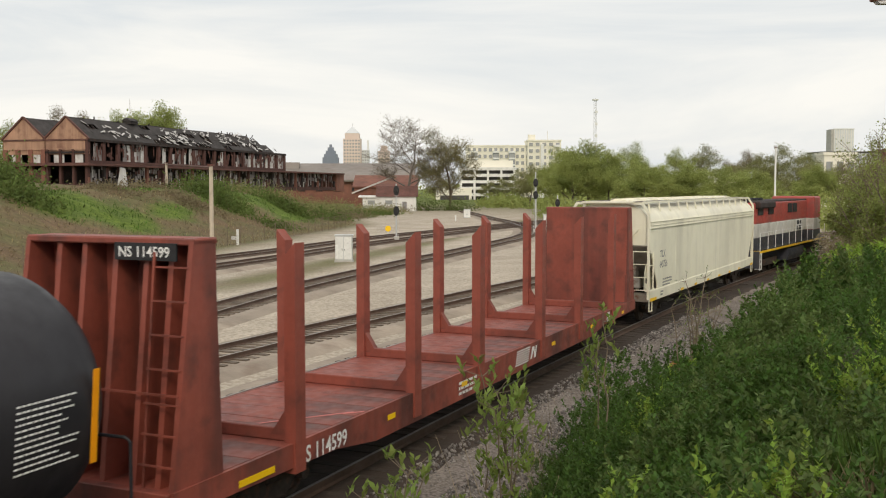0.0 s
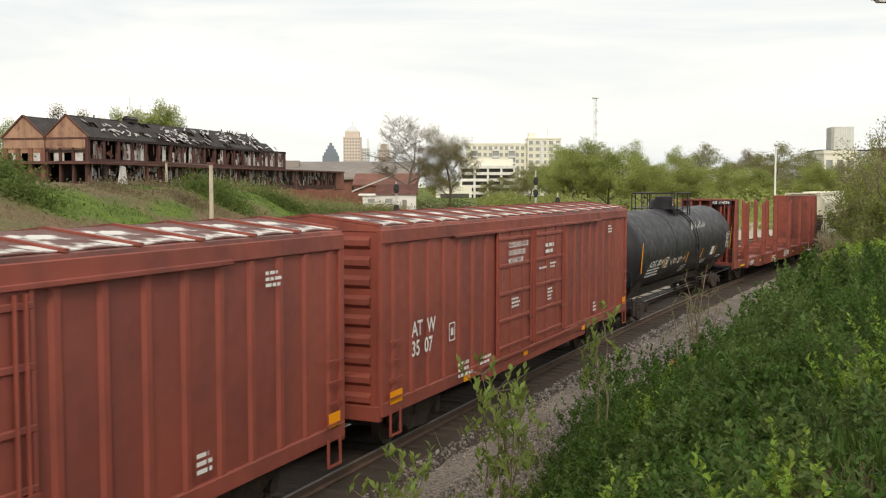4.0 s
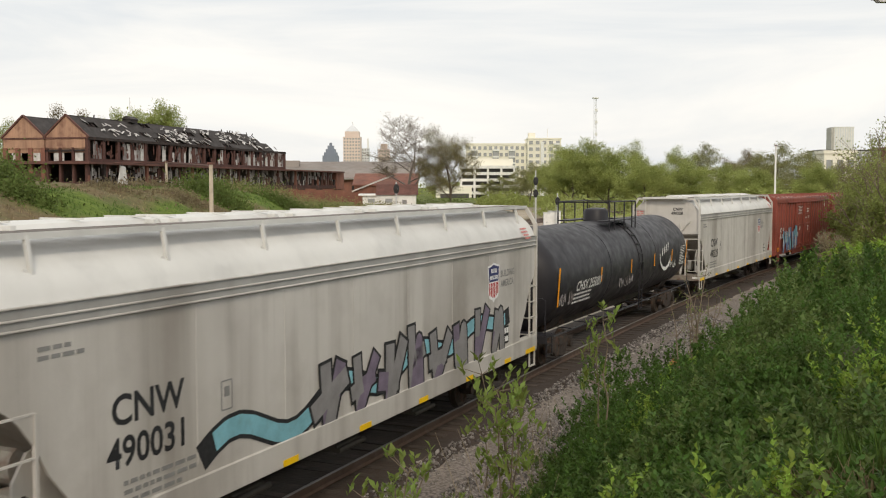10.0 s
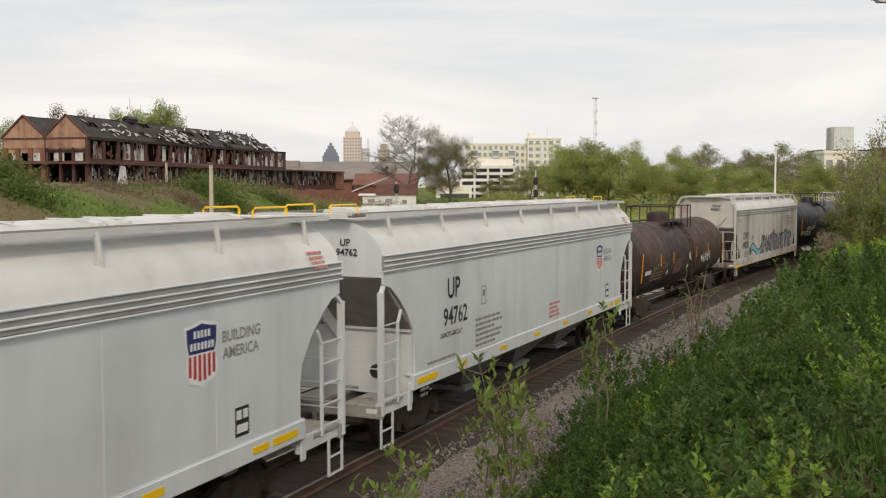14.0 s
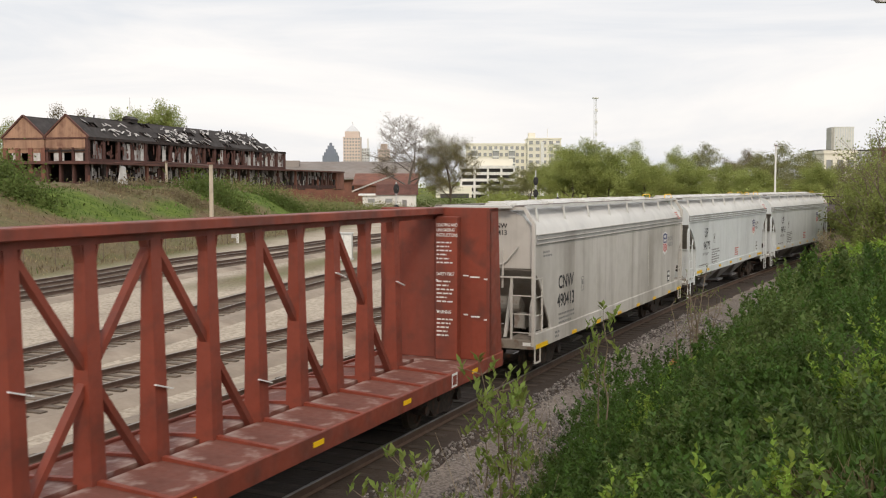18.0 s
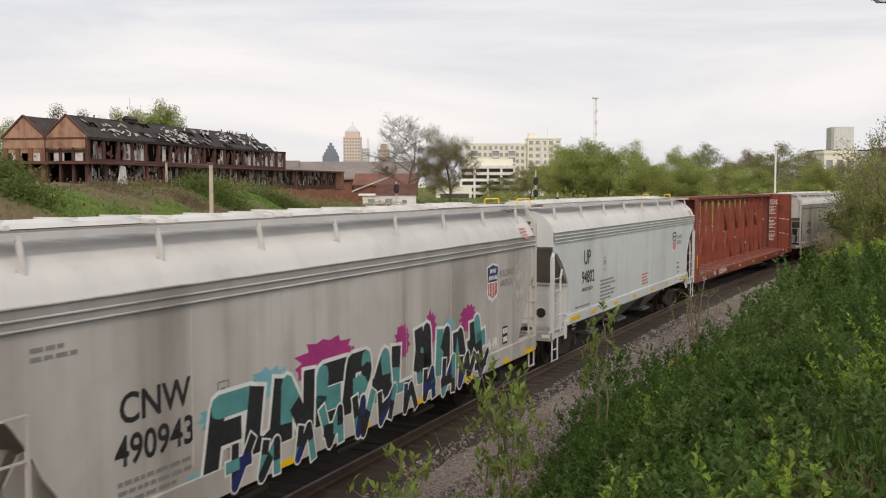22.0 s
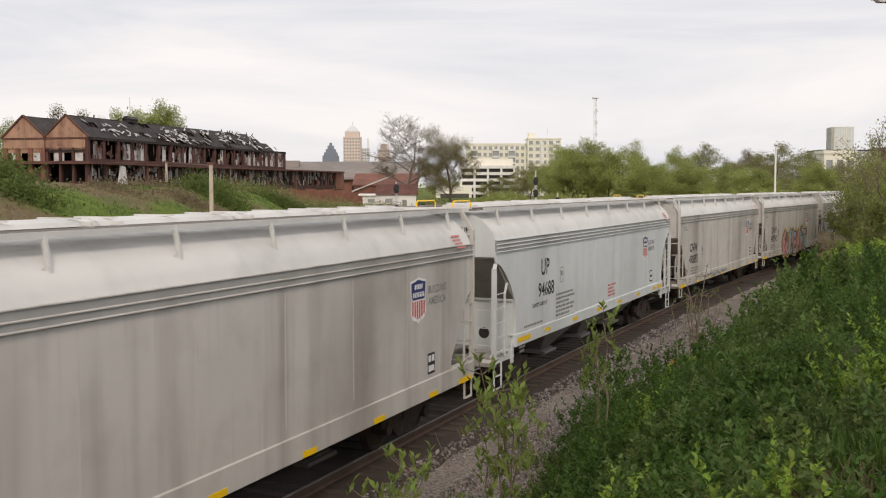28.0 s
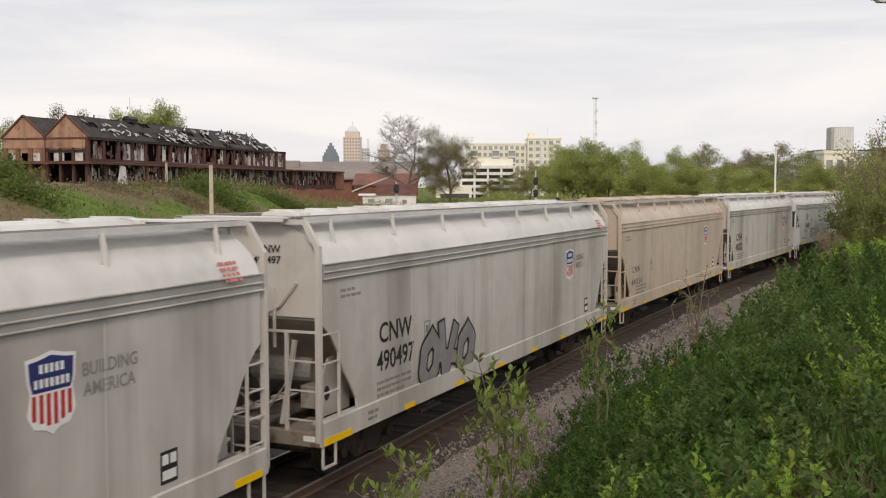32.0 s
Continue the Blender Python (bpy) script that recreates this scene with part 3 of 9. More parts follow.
def wheelset(parent, x, rnd):
    axle = part("wheelset", kept("wheelset", lambda: Shape().tube([(0, -1.0, 0.42), (0, 1.0, 0.42)], 0.085, 8), M["under"]), M["under"], parent, at=pose(x, 0, 0))

    def wheel_shape():
        sh = Shape()
        rings = []
        for r, y in ((0.10, -0.055), (0.10, 0.045), (0.16, 0.030), (0.33, 0.020), (0.345, 0.055), (0.415, 0.055), (0.42, -0.050), (0.445, -0.058), (0.445, -0.085), (0.345, -0.085), (0.33, -0.03), (0.16, -0.02)):
            rings.append([(r * math.cos(t), y, r * math.sin(t)) for t in [2 * math.pi * k / 24 for k in range(24)]])
        return sh.skin(rings + rings[:1], caps=False)
    for side in (-1, 1):
        part("wheel", kept("wheel", wheel_shape, M["wheel"], True), M["wheel"], axle, at=pose(0, side * 0.775, 0.445, 0, 0, 0 if side > 0 else 180))


def truck(parent, x, rnd):
    """A three-piece bogie."""
    t = part("bogie_bolster", kept("bogie_bolster", lambda: Shape().box(0, 0, 0.62, 0.42, 2.2, 0.26, 0.03), M["under"]), M["under"], parent, at=pose(x, 0, 0))

    def frame_shape():
        sh = Shape()
        out = [(-1.12, 0.50), (-1.12, 0.66), (-0.72, 0.70), (-0.42, 0.84), (0.42, 0.84), (0.72, 0.70), (1.12, 0.66), (1.12, 0.50), (0.72, 0.50), (0.40, 0.22), (-0.40, 0.22), (-0.72, 0.50)]
        sh.prism(out, -0.07, 0.07)
        for sx in (-0.875, 0.875):
            sh.disc((sx, 0, 0.45), (0, 1, 0), 0.12, 0.26, 12)
        for sx in (-0.14, 0, 0.14):
            sh.disc((sx, 0, 0.42), (0, 0, 1), 0.055, 0.3, 8)
        return sh
    for side in (-1, 1):
        part("side_frame", kept("side_frame", frame_shape, M["under"]), M["under"], t, at=pose(0, side * 0.99, 0))
    for dx in (-0.875, 0.875):
        wheelset(parent, x + dx, rnd)


def coupler(parent, x, way):
    def make():
        sh = Shape()
        sh.box(0.15, 0, 0.84, 0.7, 0.16, 0.18, 0.02)
        sh.box(0.56, 0.05, 0.84, 0.26, 0.24, 0.26, 0.03)
        sh.box(0.66, -0.12, 0.84, 0.18, 0.10, 0.26, 0.03)
        sh.tube([(0.1, -0.35, 0.8), (0.35, -0.34, 0.6), (0.6, -0.2, 0.5), (0.75, -0.1, 0.62)], 0.025, 6)
        return sh
    part("coupler", kept("coupler", make, M["under"]), M["under"], parent, at=pose(x, 0, 0, 0, 0, 0 if way > 0 else 180))


def rungs(sh, a, b, n, z0, z1, r=0.013):
    """Notes the rungs of a ladder between two uprights; part_ladder() makes them."""
    for k in range(n):
        z = z0 + (z1 - z0) * k / max(1, n - 1)
        sh.rungs.append(((a[0], a[1], z), (b[0], b[1], z), r * 2))


LADDERS = {}


def part_ladder(name, key, make, mat_, parent, at):
    """A ladder with each rung as a part of its own."""
    k = (key, mat_.name)
    if k not in LADDERS:
        sh = make()
        plain = len(sh.v) % 8 == 0 and len(sh.f) * 8 == len(sh.v) * 6
        pieces = []
        for i in range(0, len(sh.v), 8 if plain else max(1, len(sh.v))):
            one = Shape()
            n = i // 8 * 6
            one.add(sh.v[i:i + 8], [tuple(j - i for j in f) for f in sh.f[n:n + 6]]) if plain else one.add(sh.v, sh.f)
            pieces.append(one.mesh(name, mat_))
        LADDERS[k] = (pieces, [Shape().bar(a, b, w).mesh("rung", mat_) for a, b, w in sh.rungs])
    frame_me, bars_ = LADDERS[k]
    ob = part(name, frame_me[0], mat_, parent, at=at)
    for me in frame_me[1:]:
        part("stile", me, mat_, ob)
    for me in bars_:
        part("rung", me, mat_, ob)
    return ob


def reflector(parent, x, y, z, w, h, mat_=None):
    mat_ = mat_ or M["yellow"]
    part("reflector", kept(f"reflector:{w}:{h}", lambda: Shape().box(0, 0, 0, w, 0.008, h), mat_), mat_, parent, at=pose(x, y, z))


def shield(parent, x, y, z, h, rnd):
    """A road emblem as plain shapes: white border, blue head, red and white bars."""
    w = h * 0.80

    def outline(k, cut=None):
        a, b = w / 2 * k, h / 2 * k
        pts = [(-a, b * 0.86), (-a * 0.55, b * 0.90), (0, b), (a * 0.55, b * 0.90), (a, b * 0.86), (a * 0.96, b * 0.35), (a * 0.84, 0.05 * b), (a * 0.97, -b * 0.45), (a * 0.72, -b * 0.78), (a * 0.25, -b * 0.86), (0, -b),
               (-a * 0.25, -b * 0.86), (-a * 0.72, -b * 0.78), (-a * 0.97, -b * 0.45), (-a * 0.84, 0.05 * b), (-a * 0.96, b * 0.35)]
        return pts
    sign = part("emblem", kept(f"emblem:{h}", lambda: Shape().prism(outline(1.0), -0.004, 0.0), M["white_paint"]), M["white_paint"], parent, "shield emblem with blue head and red bars", at=pose(x, y, z))

    def head():
        a, b = w / 2 * 0.9, h / 2 * 0.9
        return Shape().prism([(-a, b * 0.86), (-a * 0.55, b * 0.90), (0, b), (a * 0.55, b * 0.90), (a, b * 0.86), (a * 0.95, b * 0.35), (a * 0.84, 0.06 * b), (-a * 0.84, 0.06 * b), (-a * 0.95, b * 0.35)], -0.007, -0.004)

    def marks():
        sh = Shape()
        for row, n in ((0.60, 5), (0.26, 7)):
            for k in range(n):
                sh.box((k - (n - 1) / 2) * w * 0.105, -0.008, h / 2 * row, w * 0.065, 0.002, h * 0.105)
        return sh

    def stripes():
        sh = Shape()
        for k in range(6):
            xx = (k - 2.5) * w * 0.142
            low = -h / 2 * (0.86 - abs(k - 2.5) * 0.09) * 0.93
            sh.box(xx, -0.0055, low / 2, w * 0.078, 0.003, -low)
        return sh
    part("emblem_head", kept(f"emblem_head:{h}", head, M["blue_paint"]), M["blue_paint"], sign)
    tagged(part("emblem_print", kept(f"emblem_marks:{h}", marks, M["white_paint"]), M["white_paint"], sign), kind="stuff")
    tagged(part("emblem_striping", kept(f"emblem_bars:{h}", stripes, M["red_paint"]), M["red_paint"], sign), kind="stuff")


def blob(rnd, w, h, n=14, lean=0.0, rough=0.25):
    pts = []
    for k in range(n):
        a = 2 * math.pi * k / n
        r = 1 + rnd.uniform(-rough, rough)
        c, s = math.cos(a), math.sin(a)
        c, s = math.copysign(abs(c) ** 0.6, c), math.copysign(abs(s) ** 0.6, s)
        pts.append((w / 2 * r * c + lean * h / 2 * r * s, h / 2 * r * s))
    return pts


STROKES = {
    "F": [[(0.1, 0), (0.1, 1), (0.9, 1)], [(0.1, 0.55), (0.7, 0.55)]], "U": [[(0.1, 1), (0.1, 0.15), (0.5, 0), (0.9, 0.15), (0.9, 1)]],
    "N": [[(0.1, 0), (0.1, 1), (0.9, 0), (0.9, 1)]], "E": [[(0.9, 1), (0.1, 1), (0.1, 0), (0.9, 0)], [(0.1, 0.5), (0.75, 0.5)]],
    "R": [[(0.1, 0), (0.1, 1), (0.75, 1), (0.85, 0.75), (0.7, 0.5), (0.15, 0.5)], [(0.45, 0.5), (0.9, 0)]], "A": [[(0.05, 0), (0.45, 1), (0.95, 0)], [(0.2, 0.38), (0.75, 0.38)]],
    "L": [[(0.1, 1), (0.1, 0), (0.9, 0)]], "M": [[(0.05, 0), (0.1, 1), (0.5, 0.45), (0.9, 1), (0.95, 0)]], "G": [[(0.9, 0.85), (0.5, 1), (0.1, 0.7), (0.1, 0.3), (0.5, 0), (0.9, 0.2), (0.9, 0.5), (0.5, 0.5)]], "O": [[(0.5, 1), (0.1, 0.75), (0.1, 0.25), (0.5, 0), (0.9, 0.25), (0.9, 0.75), (0.5, 1)]], "T": [[(0.5, 0), (0.5, 1)], [(0, 1), (1, 0.95)]]}


def ribbon(sh, pts, width, front, back):
    """A flat painted stroke with round joints; each piece lies a hair prouder than the one before."""
    for i, (p, q) in enumerate(zip(pts, pts[1:])):
        d = Vector((q[0] - p[0], q[1] - p[1]))
        n = Vector((-d.y, d.x)).normalized() * width / 2
        y = front - 0.00012 * i
        sh.prism([(p[0] + n.x, p[1] + n.y), (p[0] - n.x, p[1] - n.y), (q[0] - n.x, q[1] - n.y), (q[0] + n.x, q[1] + n.y)], y, back)
        if i:
            sh.prism([(p[0] + width / 2 * math.cos(t), p[1] + width / 2 * math.sin(t)) for t in [2 * math.pi * k / 8 for k in range(8)]], y - 0.00006, back)


def graffiti(parent, x, y, z, count, w, h, rnd, fills, edge, rise=0.0, glow=None, label="spray-painted graffiti in interlocking shapes", word="", fat=0.30):
    """Fat sprayed strokes with borders, their pieces in changing colours; without a word they are mere zigzags."""
    step = w / count
    for k in range(count):
        kind = STROKES.get(word[k]) if k < len(word) else None
        if kind is None:
            n = rnd.choice((3, 4, 4, 5))
            kind = [[(rnd.uniform(0, 0.3) + 0.75 * i / (n - 1), (0.0 if i % 2 else 1.0) + rnd.uniform(-0.12, 0.12)) for i in range(n)]]
            if rnd.random() < 0.6:
                kind.append([(rnd.uniform(0, 0.3), rnd.uniform(0.3, 0.6)), (rnd.uniform(0.6, 1.1), rnd.uniform(0.3, 0.7))])
        ww, hh, lean = step * 0.86, h * rnd.uniform(0.86, 1.08), rnd.uniform(0.02, 0.3) * step
        cx, cz = step * k, rise * step * k + rnd.uniform(-0.05, 0.05) * h - h / 2
        thick = min(step, h) * fat * rnd.uniform(0.9, 1.15)
        rim, halo, inner = Shape(), Shape(), {}
        layer = -0.0032 - 0.0016 * (k % 3)
        for j, st in enumerate(kind):
            pts = [(cx + px_ * ww + lean * pz_, cz + pz_ * hh) for px_, pz_ in st]
            # run each end on a little, so that the strokes are blunt
            ends = []
            for p, q in ((pts[0], pts[1]), (pts[-1], pts[-2])):
                d = Vector((p[0] - q[0], p[1] - q[1])).normalized() * thick * 0.4
                ends.append((p[0] + d.x, p[1] + d.y))
            full = [ends[0]] + pts[1:-1] + [ends[1]]
            grown = []
            for p, q in ((full[0], full[1]), (full[-1], full[-2])):
                d = Vector((p[0] - q[0], p[1] - q[1])).normalized() * thick * 0.17
                grown.append((p[0] + d.x, p[1] + d.y))
            ribbon(rim, [grown[0]] + full[1:-1] + [grown[1]], thick * 1.36, layer - 0.0003 * j, 0)
            if glow:
                ribbon(halo, [grown[0]] + full[1:-1] + [grown[1]], thick * 2.2, -0.0014 - 0.0002 * (k % 3), 0)
            cut = []
            for p, q in zip(full, full[1:]):
                m = rnd.uniform(0.35, 0.65)
                cut += [p, (p[0] + (q[0] - p[0]) * m, p[1] + (q[1] - p[1]) * m)]
            cut.append(full[-1])
            for i, (p, q) in enumerate(zip(cut, cut[1:])):
                f = fills[rnd.randrange(len(fills))]
                if i % 2 == 0 and i > 0:
                    inner.setdefault(f, Shape()).prism([(p[0] + thick / 2 * math.cos(t), p[1] + thick / 2 * math.sin(t)) for t in [2 * math.pi * v / 8 for v in range(8)]], layer - 0.0011 - 0.0001 * i - 0.0003 * j, layer)
                ribbon(inner.setdefault(f, Shape()), [p, q], thick, layer - 0.0010 - 0.0001 * i - 0.0003 * j, layer)
        if glow:
            part("graffiti_halo", halo, M[glow], parent, "sprayed halo", at=pose(x, y, z))
        rim_ob = tagged(part("graffiti", rim, M[edge], parent, label, at=pose(x, y - 0.0008, z)), kind="stuff")
        for f, sh in inner.items():
            tagged(part("graffiti_fill", sh, M[f], rim_ob, at=pose(0, -0.0005, 0)), kind="stuff")


def splash(parent, x, y, z, w, h, rnd, mat_, label):
    """A ragged sprayed burst."""
    n = 26
    pts = [(w / 2 * math.cos(2 * math.pi * i / n) * rnd.uniform(0.72, 1.0) * (1.0 if i % 2 else 0.8), h / 2 * math.sin(2 * math.pi * i / n) * rnd.uniform(0.8, 1.0) * (1.0 if i % 2 else 0.78)) for i in range(n)]
    part("graffiti_splash", Shape().prism(pts, -0.002, 0), mat_, parent, label, at=pose(x, y, z))


def scrawl(parent, x, y, z, w, h, rnd, mat_, n=9, r=0.02):
    """A loose spray-can tag, as strokes only."""
    sh = Shape()
    px, pz, up = 0.0, 0.0, 1
    for k in range(n * 2):
        qx = w * (k / (n * 2)) + rnd.uniform(-0.05, 0.12) * w
        qz = up * rnd.uniform(0.1, 0.5) * h
        up = -up if rnd.random() < 0.8 else up
        if rnd.random() < 0.86:
            sh.bar((px, -0.0003 * (k % 4), pz), (qx, -0.0003 * (k % 4), qz), r * rnd.uniform(1.2, 2.0), 0.004, up=(0, 1, 0))
        px, pz = qx, qz
    tagged(part("graffiti", sh, mat_, parent, "thin spray-can scrawl", at=pose(x, y, z)), kind="stuff")


HOPPER_ROOF = [(-1.545, 3.86), (-1.50, 4.02), (-1.38, 4.20), (-1.18, 4.38), (-0.95, 4.49), (-0.70, 4.55), (0.70, 4.55), (0.95, 4.49), (1.18, 4.38), (1.38, 4.20), (1.50, 4.02), (1.545, 3.86)]


def hopper(label, L, paint, style, mark="", number="", roof=None, seed=1, emblem=True, slogan=True, rail_posts=False, mark_x=None, emblem_x=None, mark_h=0.36):
    """A covered hopper wagon. style A: tall corner frames; style B: short corner ladders and slanting ends."""
    rnd = random.Random(seed)
    car = thing("covered_hopper_wagon", label, "railway wagon", "wagons of the passing freight train")
    h = L / 2
    P_ = M[paint]
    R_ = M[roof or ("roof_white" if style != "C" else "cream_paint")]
    band = M["band_grey"] if style != "C" and paint != "tan_paint" else P_
    inset = 0.16 if style != "B" else 0.12     # where the body begins, from the end of the frame
    toe = 1.28 if style != "B" else 1.42       # where the side sheet meets the sill
    a, c = h - inset, h - toe
    k = f"{style}:{L}"

    def side_shape():
        sh = Shape()
        if style == "B":
            low = [(c, 1.50), (c + 0.0, 2.05), (c + 0.06, 2.38), (c + 0.36, 2.78), (c + 0.72, 3.10), (c + 1.02, 3.30), (a, 3.38)]
        else:
            low = [(c, 1.28), (c + 0.03, 1.50), (c + 0.20, 1.74), (c + 0.43, 2.02), (c + 0.64, 2.40), (c + 0.84, 2.66), (a - 0.12, 2.80), (a, 2.88)]
        pts = low + [(a, 3.80)] + [(-px, pz) for px, pz in ([(a, 3.80)] + low[::-1])]
        return sh.prism(pts, -0.02, 0.02)
    for side in (-1, 1):
        s_ob = part("side_panel", kept("side_panel:" + k, side_shape, P_), P_, car, at=pose(0, side * 1.525, 0))
        # shallow weld seams between the side sheets

        for i in range(1, 7):
            part("weld_seam", kept("weld_seam", lambda: Shape().box(0, 0, 2.55, 0.018, 0.007, 2.1), P_), P_, s_ob, at=pose(-c + 2 * c * i / 7, side * 0.022, 0))

        def band_shape():
            sh = Shape()
            sh.box(0, 0, 3.77, 2 * a + 0.04, 0.05, 0.27, 0.01)
            return sh
        part("top_chord", kept("top_chord:" + k, band_shape, band), band, car, at=pose(0, side * 1.55, 0))

        def ridges():
            sh = Shape()
            for z in ((3.66, 3.77, 3.90) if style != "B" else (3.62, 3.71, 3.80, 3.90)):
                sh.box(0, 0, z, 2 * a + 0.06, 0.03, 0.028, 0.008)
            return sh
        part("chord_ridge", kept("chord_ridge:" + k, ridges, P_), P_, car, at=pose(0, side * 1.585, 0))

        def sill():
            sh = Shape()
            e = h - 0.02 if style != "B" else c + 0.1
            z = 1.12 if style != "B" else 1.36
            sh.box(0, 0, z, 2 * e, 0.09, 0.40 if style != "B" else 0.30, 0.012)
            sh.box(0, side * -0.05, z + (0.19 if style != "B" else 0.15), 2 * e, 0.16, 0.03)
            return sh
        part("side_sill", kept(f"side_sill:{side}:" + k, sill, P_), P_, car, at=pose(0, side * 1.53, 0))

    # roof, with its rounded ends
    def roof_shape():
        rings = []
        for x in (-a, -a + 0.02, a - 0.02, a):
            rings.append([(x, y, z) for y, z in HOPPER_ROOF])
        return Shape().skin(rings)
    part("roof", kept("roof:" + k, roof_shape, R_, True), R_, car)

    # hatch trough and covers
    hatches = 5 if style != "C" else 10
    span = 2 * (a - 1.0)

    def coaming():
        return Shape().box(0, 0, 4.59, span, 0.74, 0.10, 0.015)
    # coaming in the dark walkway colour, a dark line between boards and covers
    part("hatch_coaming", kept("hatch_coaming:" + k, coaming, M["grating"]), M["grating"], car)

    def hatch():
        sh = Shape()
        w = span / hatches - 0.06
        sh.prism([(-0.36, 4.64), (-0.30, 4.70), (-0.12, 4.735), (0.12, 4.735), (0.30, 4.70), (0.36, 4.64)], -w / 2, w / 2, "x")
        for i in (-0.4, 0.0, 0.4):
            sh.box(i * w, 0, 4.74, 0.05, 0.70, 0.022)
        for sx in (-0.42, 0.42):
            sh.box(sx * w, -0.42, 4.67, 0.10, 0.16, 0.07, 0.01)
        return sh
    me = kept("roof_hatch:" + k, hatch, R_)
    for i in range(hatches):
        part("roof_hatch", me, R_, car, at=pose(-span / 2 + span * (i + 0.5) / hatches, 0, rnd.uniform(-0.006, 0.012)))

    # running boards on brackets
    def board():
        sh = Shape()
        for y in (-0.22, -0.11, 0.0, 0.11, 0.22):
            sh.box(0, y, 4.645, 2 * a + 0.30, 0.075, 0.03)
        return sh

    def bracket():
        sh = Shape()
        sh.bar((0, -0.24, 4.63), (0, -0.33, 4.20), 0.05, 0.05)
        sh.bar((-0.10, -0.30, 4.26), (0.0, -0.32, 4.16), 0.03, 0.05)
        sh.bar((0, -0.25, 4.62), (0, 0.25, 4.62), 0.05, 0.03)
        return sh
    for side in (-1, 1):
        turn = 0 if side < 0 else 180
        part("running_board", kept("running_board:" + k, board, M["grating"]), M["grating"], car, at=pose(0, side * 1.02, 0))
        n = 8 if not rail_posts else 14
        for i in range(n):
            part("board_bracket", kept("board_bracket", bracket, R_), R_, car, at=pose(-a + 0.7 + (2 * a - 1.4) * i / (n - 1), side * 1.02, 0, 0, 0, turn))

        def face():
            return Shape().box(0, 0, 4.625, 2 * a + 0.30, 0.012, 0.075)
        part("board_edge", kept("board_edge:" + k, face, R_), R_, car, at=pose(0, side * 1.275, 0))
        for sx in (-1, 1):
            part("end_board", kept("end_board", lambda: Shape().box(0, 0, 4.645, 0.55, 2.0, 0.03).box(0.27, 0, 4.625, 0.012, 2.0, 0.07), R_), R_, car, at=pose(sx * (a + 0.05), 0, 0, 0, 0, 0 if sx > 0 else 180)) if side < 0 else None

    for sx in (-1, 1):
        turn = pose(0, 0, 0, 0, 0, 0 if sx > 0 else 180)
        # end wall over a slope sheet
        def end_wall():
            low = 3.02 if style != "B" else 3.50
            pts = [(-1.50, low)] + [(y * 0.985, z - 0.01) for y, z in HOPPER_ROOF] + [(1.50, low)]
            return Shape().prism(pts, a - 0.05, a + 0.012, "x")
        e = part("end_wall", kept("end_wall:" + k, end_wall, P_), P_, car, at=turn)

        def slope():
            if style == "B":
                return Shape().prism([(a - 0.03, 3.54), (a - 0.03, 3.46), (c - 0.04, 2.30), (c - 0.10, 2.38)], -1.5, 1.5)
            return Shape().prism([(a - 0.03, 3.05), (a - 0.03, 2.97), (c - 1.0, 1.25), (c - 1.1, 1.30)], -1.5, 1.5)
        part("slope_sheet", kept("slope_sheet:" + k, slope, M["slope_dust"]), M["slope_dust"], car, at=turn)
        if style == "B":
            # closing plate below the slope; a dark disc stands in for its shaded hand hole
            shut = part("closing_plate", kept("closing_plate:" + k, lambda: Shape().box(c + 0.02, 0, 1.72, 0.05, 3.0, 1.28), P_), P_, car, at=turn)
            part("plate_rim", kept("plate_rim:" + k, lambda: Shape().box(c + 0.05, 0, 2.37, 0.12, 3.0, 0.05), P_), P_, shut)
            part("hand_hole", kept("hand_hole:" + k, lambda: Shape().disc((c + 0.05, 0.72, 1.52), (1, 0, 0), 0.14, 0.02, 18), M["burnt"]), M["burnt"], shut, "dark round hand hole")

        def platform():
            sh = Shape()
            sh.box(h - 1.2, 0, 1.16, 2.3, 0.62, 0.06)
            sh.box(h - 0.07, 0, 1.04, 0.14, 3.10, 0.24, 0.01)
            sh.box(h - 1.3, 0, 0.95, 2.6, 0.36, 0.34, 0.01)
            for y in (-1.15, 1.15):
                sh.box(h - 0.5, y, 1.15, 0.9, 0.75, 0.05)
            return sh
        part("end_platform", kept("end_platform:" + k, platform, M["steel_grey"] if style == "B" else M["platform_rust"]), P_, car, at=turn)

        def struts():
            sh = Shape()
            for y in (0.62,):
                sh.bar((h - 0.35, y, 1.16), (a - 0.5, y * 1.1, 2.55), 0.09, 0.05)
                sh.bar((h - 1.75, y, 1.2), (h - 1.35, y, 2.0), 0.12, 0.06)
            return sh
        for y_ in (0.0, -1.24) if style != "B" else ():
            part("slope_strut", kept("slope_strut:" + k, struts, P_), P_, car, at=turn @ pose(0, y_, 0))

        def gear():
            sh = Shape()
            sh.tube([(h - 1.25, -0.5, 1.95), (h - 1.25, 0.75, 1.95)], 0.24, 14)
            sh.box(h - 0.95, 0.85, 1.55, 0.35, 0.3, 0.4, 0.02)
            sh.tube([(h - 0.9, -0.85, 1.2), (h - 0.9, -0.85, 1.5), (h - 0.8, -0.6, 1.55), (h - 0.7, -0.2, 1.35)], 0.025, 6)
            sh.tube([(h - 1.3, 0.2, 1.8), (h - 0.9, 0.0, 1.3), (h - 0.4, -0.5, 1.25)], 0.02, 6)
            return sh
        if sx < 0 and style != "B":
            part("brake_gear", kept("brake_gear:" + k, gear, M["steel_grey"]), M["steel_grey"], car, at=turn)

